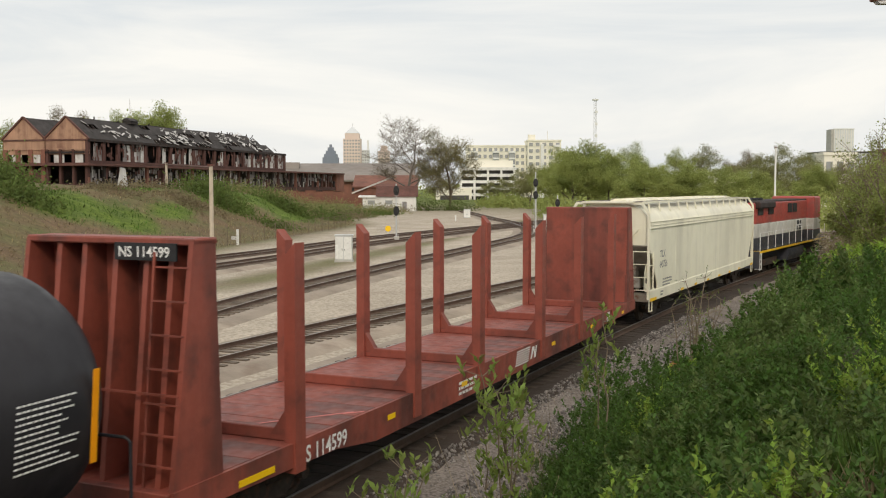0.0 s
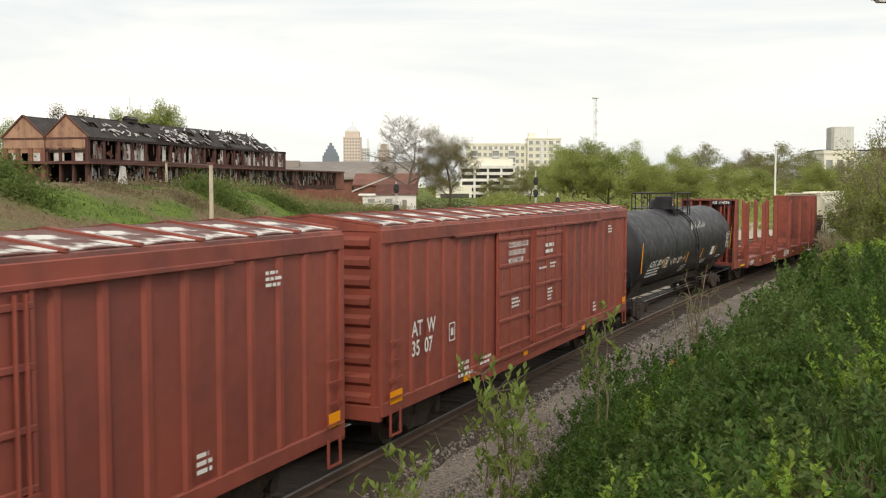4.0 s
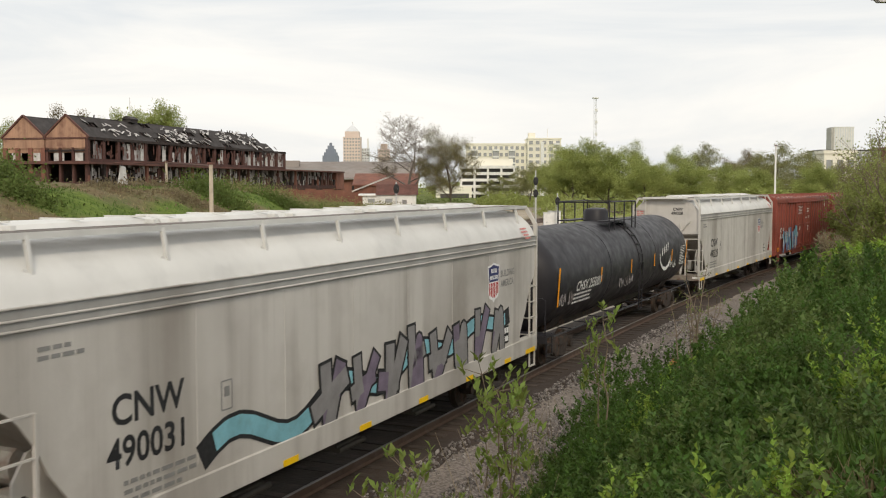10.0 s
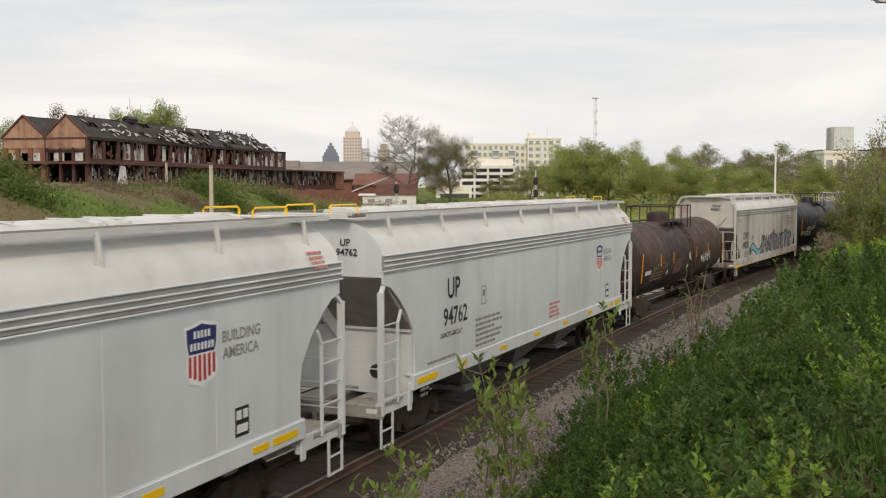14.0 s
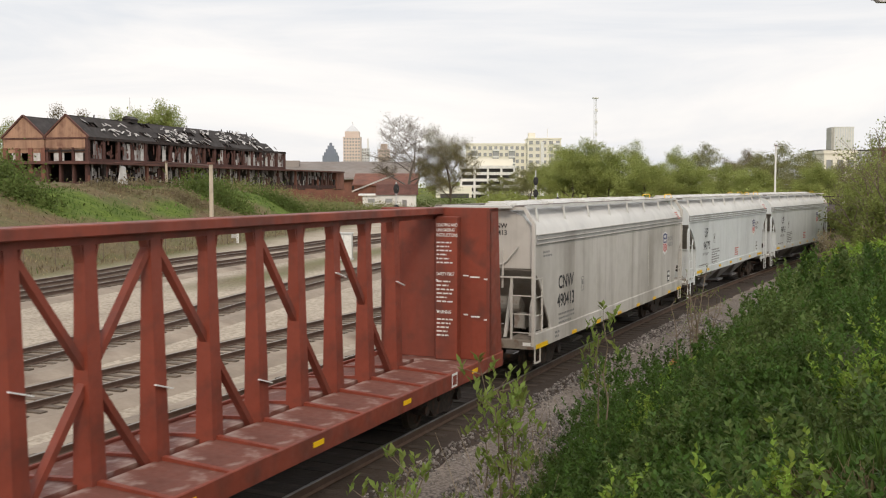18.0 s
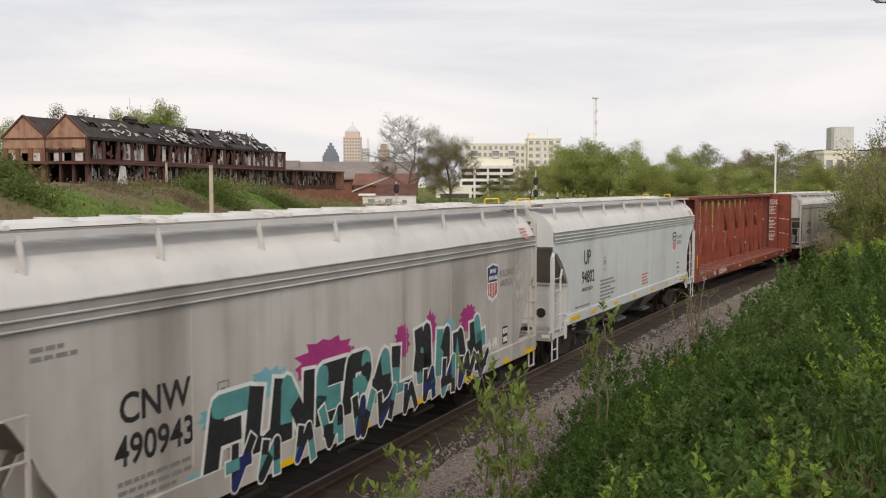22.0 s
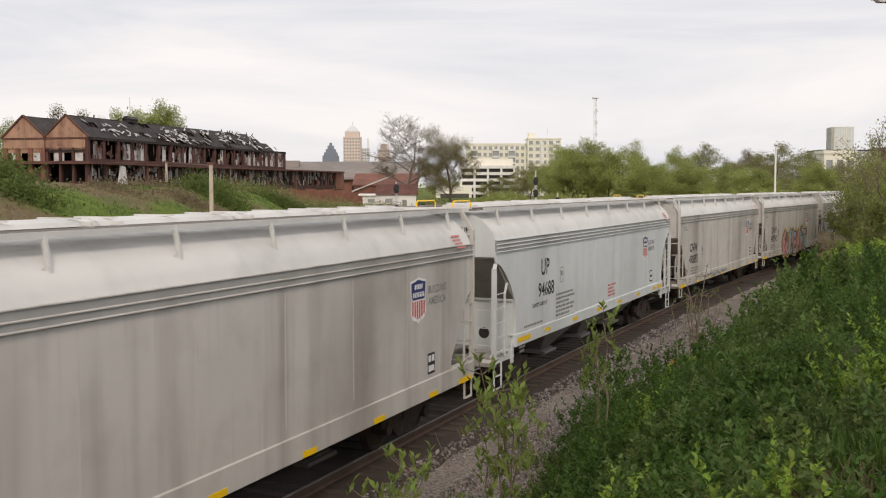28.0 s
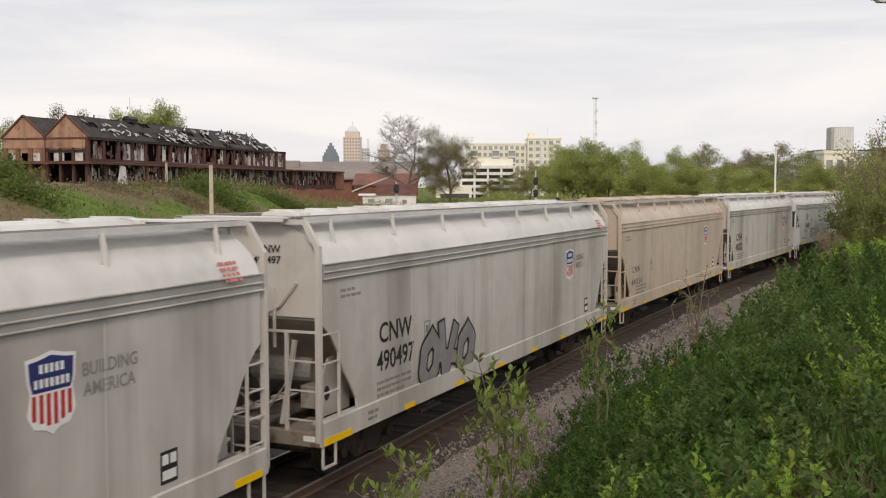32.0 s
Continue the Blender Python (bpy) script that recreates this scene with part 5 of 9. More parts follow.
def tank_car(label, L, paint, radius, mid, seed, mark="", number="", text_x=0.0, grate_w=4.6, refl=None, text_h=0.30, text_low=-14, ink="white_paint"):
    """A tank wagon: barrel with dished ends, a saddle sill, dome fittings and a railed platform."""
    rnd = random.Random(seed)
    car = thing("tank_wagon", label, "railway wagon", "wagons of the passing freight train")
    h = L / 2
    P_ = M[paint]
    b = h - 0.30

    def barrel():
        rings = []
        prof = [(-b, 0.02), (-b + 0.02, 0.45), (-b + 0.10, 0.72), (-b + 0.26, 0.90), (-b + 0.46, 0.985), (-b + 0.62, 1.0), (-3.05, 1.0), (-3.05, 1.006), (-3.0, 1.006), (-3.0, 1.0), (3.0, 1.0), (3.0, 1.006), (3.05, 1.006), (3.05, 1.0)]
        prof += [(b - 0.62, 1.0), (b - 0.46, 0.985), (b - 0.26, 0.90), (b - 0.10, 0.72), (b - 0.02, 0.45), (b, 0.02)]
        for x, k in prof:
            rings.append([(x, radius * k * math.cos(t), mid + radius * k * math.sin(t)) for t in [2 * math.pi * i / 48 for i in range(48)]])
        return Shape().skin(rings)
    part("barrel", barrel(), P_, car, smooth=True)

    def strap():
        ring = [math.pi * (-0.05 + 1.1 * i / 24) for i in range(25)]
        return Shape().tube([(0, radius * 1.008 * math.cos(t), mid + radius * 1.008 * math.sin(t)) for t in ring], 0.028, 5)
    for dx in (0.45, 0.95):
        part("ladder_strap", kept(f"ladder_strap:{radius}:{mid}", strap, P_), P_, car, at=pose(dx, 0, 0))
    # sills and end decks
    part("centre_sill", Shape().box(0, 0, 0.92, L - 0.3, 0.62, 0.32, 0.02), M["under"], car)
    for sx in (-1, 1):
        part("end_deck", kept(f"tank_deck:{paint}", lambda: Shape().box(0, 0, 1.06, 0.7, 2.9, 0.06).box(0.33, 0, 0.98, 0.06, 2.9, 0.2), P_), P_, car, at=pose(sx * (h - 0.35), 0, 0, 0, 0, 0 if sx > 0 else 180))

        def saddle():
            sh = Shape()
            z1 = mid - radius * 0.62
            sh.prism([(-0.75, 1.02), (0.75, 1.02), (1.15, z1), (-1.15, z1)], -0.5, 0.5, "x")
            return sh
        part("saddle", kept(f"saddle:{paint}:{radius}", saddle, M["under"]), M["under"], car, at=pose(sx * (h - 2.3), 0, 0))

        def end_rail():
            sh = Shape()
            x = 0.0
            sh.tube([(x, -1.38, 1.08), (x, -1.38, 2.05), (x, -1.30, 2.1), (x, 1.30, 2.1), (x, 1.38, 2.05), (x, 1.38, 1.08)], 0.022, 6)
            for y in (-1.42, 1.42):
                sh.bar((x, y, 0.5), (x, y, 1.1), 0.04)
                sh.bar((x - 0.45, y, 0.5), (x - 0.45, y, 1.1), 0.04)
                for z in (0.55, 0.82):
                    sh.bar((x, y, z), (x - 0.45, y, z), 0.03)
            return sh
        part("end_rail", kept(f"tank_end_rail:{paint}", end_rail, P_), P_, car, at=pose(sx * (h - 0.08), 0, 0, 0, 0, 0 if sx > 0 else 180))
        coupler(car, sx * (h - 0.1), sx)
        truck(car, sx * (h - 2.3), rnd)
    for side in (-1, 1):
        def side_rail():
            sh = Shape()
            n = 12
            sh.tube([(-h + 0.6, 0, 1.0), (h - 0.6, 0, 1.0)], 0.022, 6)
            for i in range(n):
                x = -h + 0.9 + (L - 1.8) * i / (n - 1)
                sh.bar((x, 0, 1.0), (x, -side * 0.5, 1.02), 0.03)
            return sh
        part("side_rail", side_rail(), P_, car, at=pose(0, side * 1.43, 0))

        def ladder():
            sh = Shape()
            for x in (-0.2, 0.2):
                sh.bar((x, -side * 0.05, 0.75), (x, side * 0.02, mid), 0.032)
            for i in range(5):
                ang = radians(12 + 14 * i)
                sh.box(0, -side * (radius * 1.015 * (1 - math.cos(ang))), mid + radius * 1.015 * math.sin(ang), 0.42, 0.12, 0.02)
            for i in range(6):
                z = 0.8 + (mid - 0.8) * i / 5
                sh.rungs.append(((-0.2, side * 0.0, z), (0.2, side * 0.0, z), 0.025))
            return sh
        part_ladder("ladder", f"tank_ladder:{side}:{radius}:{mid}", ladder, P_, car, pose(0.70, side * (radius + 0.02), 0))
    # dome platform with rails
    top = mid + radius
    g = grate_w / 2
    gx = 0.35
    pf = part("top_platform", Shape().box(gx, 0.72, top + 0.02, grate_w, 0.4, 0.04).box(gx, -0.72, top + 0.02, grate_w, 0.4, 0.04).box(gx + 1.2, 0, top + 0.03, 0.7, 1.1, 0.04), P_, car)
    for y in (-0.92, 0.92):
        rail_ = Shape().tube([(gx - g, y, top - 0.35), (gx - g, y, top + 0.62), (gx - g + 0.08, y, top + 0.68), (gx + g - 0.08, y, top + 0.68), (gx + g, y, top + 0.62), (gx + g, y, top - 0.35)], 0.026, 6)
        for x in (-g * 0.62, g * 0.1, g * 0.72):
            rail_.bar((gx + x, y, top - 0.3), (gx + x, y, top + 0.68), 0.04)
        part("safety_rail", rail_, P_, pf)
    for x in (gx - g, gx + g):
        part("safety_rail", Shape().tube([(x, -0.92, top + 0.66), (x, 0.92, top + 0.66)], 0.026, 6), P_, pf)
    part("dome", Shape().tube([(0.1, 0, top - 0.1), (0.1, 0, top + 0.30), (0.1, 0, top + 0.40), (0.1, 0, top + 0.45)], [0.45, 0.44, 0.38, 0.16], 20), P_, car, smooth=True)
    for x, hh, r in ((0.95, 0.28, 0.09), (1.25, 0.36, 0.07), (1.6, 0.22, 0.08)):
        part("valve", Shape().tube([(x, 0.1, top - 0.05), (x, 0.1, top + hh)], r, 10).tube([(x, 0.1, top + hh), (x, 0.1, top + hh + 0.05)], r * 1.5, 10), P_, car)
    # markings, laid on the round of the barrel

    def lay(x, angle):
        """A pose on the barrel, angle degrees above its near side."""
        t = radians(angle)
        return pose(x, -(radius + 0.006) * math.cos(t), mid + (radius + 0.006) * math.sin(t), -angle)
    for x, ang in (refl or ((-4.4, -2), (-0.8, -2), (2.45, -2), (5.6, -2))):
        part("reflector", kept("tank_reflector", lambda: Shape().box(0, 0, 0, 0.085, 0.008, 0.46), M["orange"]), M["orange"], car, at=lay(x, ang))
    # the last strip follows the rim
    part("reflector", kept("tank_reflector_long", lambda: Shape().box(0, 0, 0, 0.10, 0.008, 1.1), M["orange"]), M["orange"], car, at=lay(b - 0.56, -4))
    part("reflector", kept("tank_reflector_long", lambda: Shape().box(0, 0, 0, 0.10, 0.008, 1.1), M["orange"]), M["orange"], car, at=lay(-b + 0.56, -4))
    if paint == "tank_black":
        part("stencil", kept("tank_block", lambda: bars(12, 0.95, 0.022, 0.045, random.Random(3), 0.35), M["white_paint"]), M["white_paint"], car, at=lay(b - 1.75, -5) @ pose(0, 0, 0.36))
    if mark:
        ob = letter(car, mark + " " + number, 0, 0, 0, text_h, M[ink], stretch=0.92)
        ob.matrix_basis = lay(text_x, text_low)
        part("stencil", kept("tank_lines", lambda: bars(3, 2.0, 0.06, 0.07, random.Random(12)), M[ink]), M[ink], car, at=lay(text_x - 0.05, text_low - 4))
    return car, lay, b


def bulkhead_flat(label, L):
    """A flat wagon with two bulkheads and five pairs of stakes."""
    rnd = random.Random(2)
    car = thing("bulkhead_flat_wagon", label, "railway wagon", "wagons of the passing freight train")
    h = L / 2
    P_ = M["oxide_red"]
    planks = 30
    deck_ob = part("deck_frame", Shape().box(0, 0, 1.10, L - 0.2, 2.9, 0.10, 0.01), P_, car)
    for side in (-1, 1):
        part("side_sill", Shape().prism([(-h + 0.05, 1.20), (h - 0.05, 1.20), (h - 0.05, 0.86), (h - 4.2, 0.80), (h - 5.6, 0.62), (-h + 5.6, 0.62), (-h + 4.2, 0.80), (-h + 0.05, 0.86)], -0.03, 0.03), P_, car, at=pose(0, side * 1.50, 0))
    for i in range(planks):
        w = (L - 2.2) / planks
        part("deck_board", kept(f"deck_board:{L}", lambda: Shape().box(0, 0, 1.175, w - 0.015, 2.9, 0.05, 0.006), M["oxide_red"]), M["oxide_red"], deck_ob, at=pose(-h + 1.1 + w * (i + 0.5), 0, rnd.uniform(-0.004, 0.004)))
    for x in (-9.62, -5.38, -2.05, 2.25, 5.75, 9.5):
        cross = part("cross_bearer", kept("cross_bearer", lambda: Shape().box(0, 0, 1.30, 0.16, 2.9, 0.20, 0.015), P_), P_, car, at=pose(x, 0, 0))
        for side in (-1, 1):
            def stake():
                sh = Shape()
                sh.skin([[(-0.15, -0.10, 0.72), (0.15, -0.10, 0.72), (0.15, 0.10, 0.72), (-0.15, 0.10, 0.72)], [(-0.14, -0.10, 4.10), (0.14, -0.10, 4.10), (0.14, 0.10, 4.32), (-0.14, 0.10, 4.32)]])
                sh.prism([(-0.10, 1.3), (-0.40, 1.3), (-0.10, 1.75)], -0.09, 0.09, "x")
                return sh
            part("stake", kept("stake", stake, P_), P_, car, at=pose(x, side * 1.47, 0, 0, 0, 0 if side > 0 else 180))
    for sx in (-1, 1):
        turn = pose(0, 0, 0, 0, 0, 0 if sx > 0 else 180)
        x0 = h - 1.0
        bh = part("bulkhead", kept("bulkhead", lambda: Shape().box(x0 - 0.06, 0, 2.78, 0.10, 2.9, 3.38, 0.01).box(x0 + 0.17, 0, 4.44, 0.52, 2.98, 0.10, 0.02), P_), P_, car, at=turn)

        def gusset():
            return Shape().prism([(x0 - 0.16, 0.85), (x0 - 0.02, 4.45), (x0 + 0.43, 4.45), (h - 0.03, 0.85)], -0.04, 0.04)
        for y in (-1.45, 1.45):
            part("gusset", kept("bulkhead_gusset", gusset, P_), P_, bh, at=pose(0, y, 0))
        for y in (-0.92, -0.45, 0.12, 0.66, 1.08):
            part("rib", kept("bulkhead_rib", lambda: Shape().prism([(x0 - 0.02, 1.1), (x0 - 0.02, 4.40), (x0 + 0.36, 4.40), (h - 0.25, 1.1)], -0.045, 0.045), P_), P_, bh, at=pose(0, y, 0))

        def irons():
            sh = Shape()
            for z in (1.5, 1.9, 2.3, 2.75, 3.2, 3.65, 4.1):
                q = h - 0.03 - 0.54 * (z - 0.85) / 3.6
                sh.bar((q, 0.88, z), (q, 1.45, z), 0.025) if z < 4.2 else None
                sh.bar((q, -1.45, z), (q, -0.95, z), 0.025) if z < 2.4 else None
                sh.bar((q - 0.55, -1.53, z), (q - 0.05, -1.53, z), 0.025) if z < 2.4 else None
            sh.bar((h - 0.27, -1.45, 2.42), (h - 0.27, 1.45, 2.42), 0.03)
            sh.bar((h - 0.2, 0.88, 1.1), (h - 0.52, 0.88, 4.3), 0.03)
            return sh
        part("grab_iron", kept("bulkhead_irons", irons, P_), P_, bh)
        part("end_sill", kept("flat_end_sill", lambda: Shape().box(h - 0.08, 0, 1.0, 0.16, 2.9, 0.36, 0.01), P_), P_, car, at=turn)
        coupler(car, sx * (h - 0.05), sx)
        truck(car, sx * (h - 3.0), rnd)
    part("centre_sill", Shape().prism([(-h + 1, 1.05), (h - 1, 1.05), (h - 1, 0.80), (h - 5, 0.5), (-h + 5, 0.5), (-h + 1, 0.80)], -0.3, 0.3), M["under"], car)
    W_ = M["white_paint"]
    part("number_board", Shape().box(-h + 0.545, -0.70, 4.30, 0.03, 1.06, 0.24), M["black_paint"], car)
    letter(car, "NS 114599", -h + 0.525, -0.24, 4.23, 0.14, W_, -90, 0.98)
    letter(car, "S 114599", -9.42, -1.534, 0.82, 0.26, W_, stretch=0.95)
    part("stencil", bars(3, 1.3, 0.06, 0.05, random.Random(5)), W_, car, at=pose(-3.3, -1.534, 0.98))
    logo = Shape()
    for i in range(7):
        logo.box(0.6 - i * 0.02, 0, -i * 0.055, 0.95, 0.004, 0.03)
    part("painted_mark", logo, W_, car, "white bars of a painted mark", at=pose(0.2, -1.534, 1.12))
    part("painted_mark", Shape().prism([(0, 0), (0.1, 0), (0.26, 0.22), (0.3, 0.0), (0.42, 0.0), (0.52, 0.3), (0.42, 0.3), (0.36, 0.12), (0.3, 0.3), (0.16, 0.3)], -0.002, 0.002), W_, car, at=pose(1.3, -1.534, 0.80))
    part("stencil_box", Shape().box(0, 0, 0, 0.34, 0.004, 0.3), W_, car, at=pose(8.9, -1.534, 1.0))
    part("stencil_print", Shape().box(0, 0, 0.06, 0.24, 0.004, 0.07).box(0, 0, -0.06, 0.24, 0.004, 0.07), M["black_paint"], car, at=pose(8.9, -1.538, 1.0))
    for x in (-10.75, -6.45, -3.0, 3.2, 7.0, 10.8):
        reflector(car, x, -1.536, 0.94, 0.9 if x < -10 else 0.3, 0.10)
    part("chalk_line", Shape().bar((-h + 2.2, 0.9, 1.206), (-h + 5.2, -1.3, 1.206), 0.05, 0.006).bar((-h + 5.0, -1.2, 1.206), (-h + 5.3, -1.45, 1.206), 0.06, 0.006), M["stencil_red"], car, "red paint line across the deck")
    return car


def centre_beam(label, L):
    """A centre-beam flat wagon: bulkheads, a row of columns with braces and a top chord."""
    rnd = random.Random(3)
    car = thing("centre_beam_flat_wagon", label, "railway wagon", "wagons of the passing freight train")
    h = L / 2
    P_ = M["beam_red"]
    for side in (-1, 1):
        part("side_sill", Shape().box(0, 0, 0.98, L - 0.2, 0.07, 0.34, 0.012), P_, car, at=pose(0, side * 1.42, 0))
        for i in range(16):
            x = -10.72 + 1.34 * i
            part("deck_panel", kept("deck_panel", lambda: Shape().prism([(0.10, 1.02), (1.40, 1.02), (1.40, 1.09), (0.10, 1.16)], 0.03, 1.31, "x"), M["beam_deck"]), M["beam_deck"], car, at=pose(x if side > 0 else x + 1.34, 0, 0, 0, 0, 0 if side > 0 else 180))
            part("deck_riser", kept("deck_riser", lambda: Shape().prism([(0.12, 1.02), (1.40, 1.02), (1.40, 1.12), (0.12, 1.22)], -0.05, 0.05, "x"), P_), P_, car, at=pose(x, 0, 0, 0, 0, 0 if side > 0 else 180))
    part("deck_plate", Shape().box(0, 0, 1.02, L - 0.2, 2.85, 0.05), M["beam_deck"], car)
    part("top_chord", Shape().box(0, 0, 4.58, L - 1.2, 0.52, 0.16, 0.015).box(0, 0, 4.46, L - 1.2, 0.16, 0.14), P_, car)
    n = 15
    xs = [-9.38 + 1.34 * i for i in range(n)]
    for i, x in enumerate(xs):
        def column():
            sh = Shape()
            sh.skin([[(-0.14, -0.17, 1.05), (0.14, -0.17, 1.05), (0.14, 0.17, 1.05), (-0.14, 0.17, 1.05)], [(-0.115, -0.08, 4.48), (0.115, -0.08, 4.48), (0.115, 0.08, 4.48), (-0.115, 0.08, 4.48)]])
            sh.prism([(-0.15, 4.44), (-0.20, 4.44), (-0.12, 4.15)], -0.08, 0.08)
            sh.prism([(0.15, 4.44), (0.20, 4.44), (0.12, 4.15)], -0.08, 0.08)
            return sh
        col = part("column", kept("beam_column", column, P_), P_, car, at=pose(x, 0, 0))
        if i % 2 == 0:
            z = 1.9 + (i * 7 % 5) * 0.4
            part("tie_down_strap", kept("tie_down_strap", lambda: Shape().bar((-0.18, -0.18, 0.0), (0.2, -0.18, -0.12), 0.02, 0.05, up=(0, 1, 0)), M["white_paint"]), M["white_paint"], col, "frayed white strap end", at=pose(0, 0, z))
    for j in (2, 4, 6, 8):
        part("diagonal_brace", kept("brace_back", lambda: Shape().bar((-0.05, 0, 4.35), (-2.45, 0, 1.15), 0.10, 0.13, up=(0, 1, 0)), P_), P_, car, at=pose(xs[j], 0, 0))
    for j in (6, 8, 10, 12):
        part("diagonal_brace", kept("brace_fore", lambda: Shape().bar((0.05, 0, 4.35), (2.45, 0, 1.15), 0.10, 0.13, up=(0, 1, 0)), P_), P_, car, at=pose(xs[j], 0, 0))
    for sx in (-1, 1):
        turn = pose(0, 0, 0, 0, 0, 0 if sx > 0 else 180)
        bh = part("bulkhead", kept("beam_bulkhead", lambda: Shape().box(h - 0.90, 0, 2.85, 0.09, 2.84, 3.6, 0.01).box(h - 0.64, 0, 4.6, 0.54, 2.84, 0.10, 0.01), P_), P_, car, at=turn)
        for y in (-1.38, 1.38):
            part("side_plate", kept("beam_side_plate", lambda: Shape().prism([(h - 0.95, 0.95), (h - 0.95, 4.64), (h - 0.38, 4.64), (h - 0.08, 0.95)], -0.04, 0.04), P_), P_, bh, at=pose(0, y, 0))
        for y in (-0.7, 0.0, 0.7):
            part("rib", kept("beam_rib", lambda: Shape().prism([(h - 0.86, 1.0), (h - 0.86, 4.55), (h - 0.50, 4.55), (h - 0.3, 1.0)], -0.05, 0.05), P_), P_, bh, at=pose(0, y, 0))
        for z in (1.6, 2.1, 2.75, 3.4, 4.05):
            part("shelf_rib", kept("beam_shelf", lambda: Shape().prism([(h - 0.86, -0.10), (h - 0.50, -0.02), (h - 0.50, 0.02), (h - 0.86, 0.10)], -1.34, 1.34), P_), P_, bh, at=pose(0, 0, z))

        def irons():
            sh = Shape()
            for i in range(9):
                z = 1.3 + i * 0.36
                sh.bar((h - 0.26, -1.30, z), (h - 0.26, -0.85, z), 0.025)
            sh.bar((h - 0.26, -0.85, 1.1), (h - 0.42, -0.85, 4.4), 0.04)
            return sh
        part("ladder", kept("beam_ladder", irons, P_), P_, bh)
        part("end_sill", kept("beam_end_sill", lambda: Shape().box(h - 0.06, 0, 0.98, 0.14, 2.84, 0.36, 0.01), P_), P_, car, at=turn)
        coupler(car, sx * (h - 0.05), sx)
        truck(car, sx * (h - 3.0), rnd)
    part("centre_sill", Shape().prism([(-h + 1, 1.0), (h - 1, 1.0), (h - 1, 0.75), (h - 5, 0.45), (-h + 5, 0.45), (-h + 1, 0.75)], -0.25, 0.25), M["under"], car)
    W_ = M["white_paint"]
    letter(car, "NS", -9.0, -1.46, 0.90, 0.22, W_, stretch=1.1)
    letter(car, "120197", -7.98, -1.46, 0.90, 0.22, W_, stretch=1.5)
    letter(car, "1201", -h + 0.34, -0.62, 4.10, 0.16, W_, -90)
    part("stencil", bars(3, 0.6, 0.05, 0.04, random.Random(5)), W_, car, at=pose(-h + 0.30, -0.62, 3.72, 0, 0, -90))
    part("stencil", bars(2, 0.8, 0.05, 0.05, random.Random(15)), W_, car, at=pose(-h + 1.5, -1.46, 0.95))
    for line, z in (("LOADING AND", 4.22), ("UNLOADING", 4.10), ("INSTRUCTIONS", 3.98), ("SAFETY FIRST", 3.06), ("WARNING", 2.16)):
        letter(car, line, h - 1.225, -0.18, z, 0.075, W_, -90, 0.72)
    for rows_, z, seed in ((6, 3.84, 16), (6, 2.92, 17), (5, 2.02, 18)):
        part("stencil", bars(rows_, 0.46, 0.035, 0.06, random.Random(seed), 0.45), W_, car, at=pose(h - 1.225, -0.18, z, 0, 0, -90))
    part("notice_post", Shape().box(h - 1.09, -0.42, 2.75, 0.26, 0.56, 3.4, 0.02), P_, car, "red post with stencilled white notices")
    for x, y, z, w in ((h - 0.953, -0.82, 3.05, 0.14), (h - 0.953, -1.05, 3.02, 0.24), (h - 0.953, -1.32, 2.98, 0.09), (h - 0.953, -0.82, 2.12, 0.12), (h - 0.953, -1.06, 2.08, 0.22), (h - 0.953, -1.32, 2.02, 0.08), (h - 1.225, -0.19, 2.95, 0.05), (h - 1.225, -0.22, 2.2, 0.05)):
        part("tape_strip", Shape().box(0, 0, 0, 0.004, w, 0.035), W_, car, at=pose(x, y, z))
    part("stencil_box", Shape().box(0, 0, 0, 0.3, 0.004, 0.3), W_, car, at=pose(h - 3.2, -1.46, 1.0))
    part("stencil_print", Shape().box(0, 0, 0, 0.2, 0.004, 0.2), M["beam_red"], car, at=pose(h - 3.2, -1.464, 1.0))
    part("reflector", Shape().box(0, 0, 0, 0.14, 0.01, 0.62), M["orange"], car, at=pose(-h + 0.62, -1.425, 1.75))
    for x in (-6.5, -3.2, 0.2, 3.6, 7.0, 10.6):
        reflector(car, x, -1.462, 1.0, 0.34, 0.09)
    return car


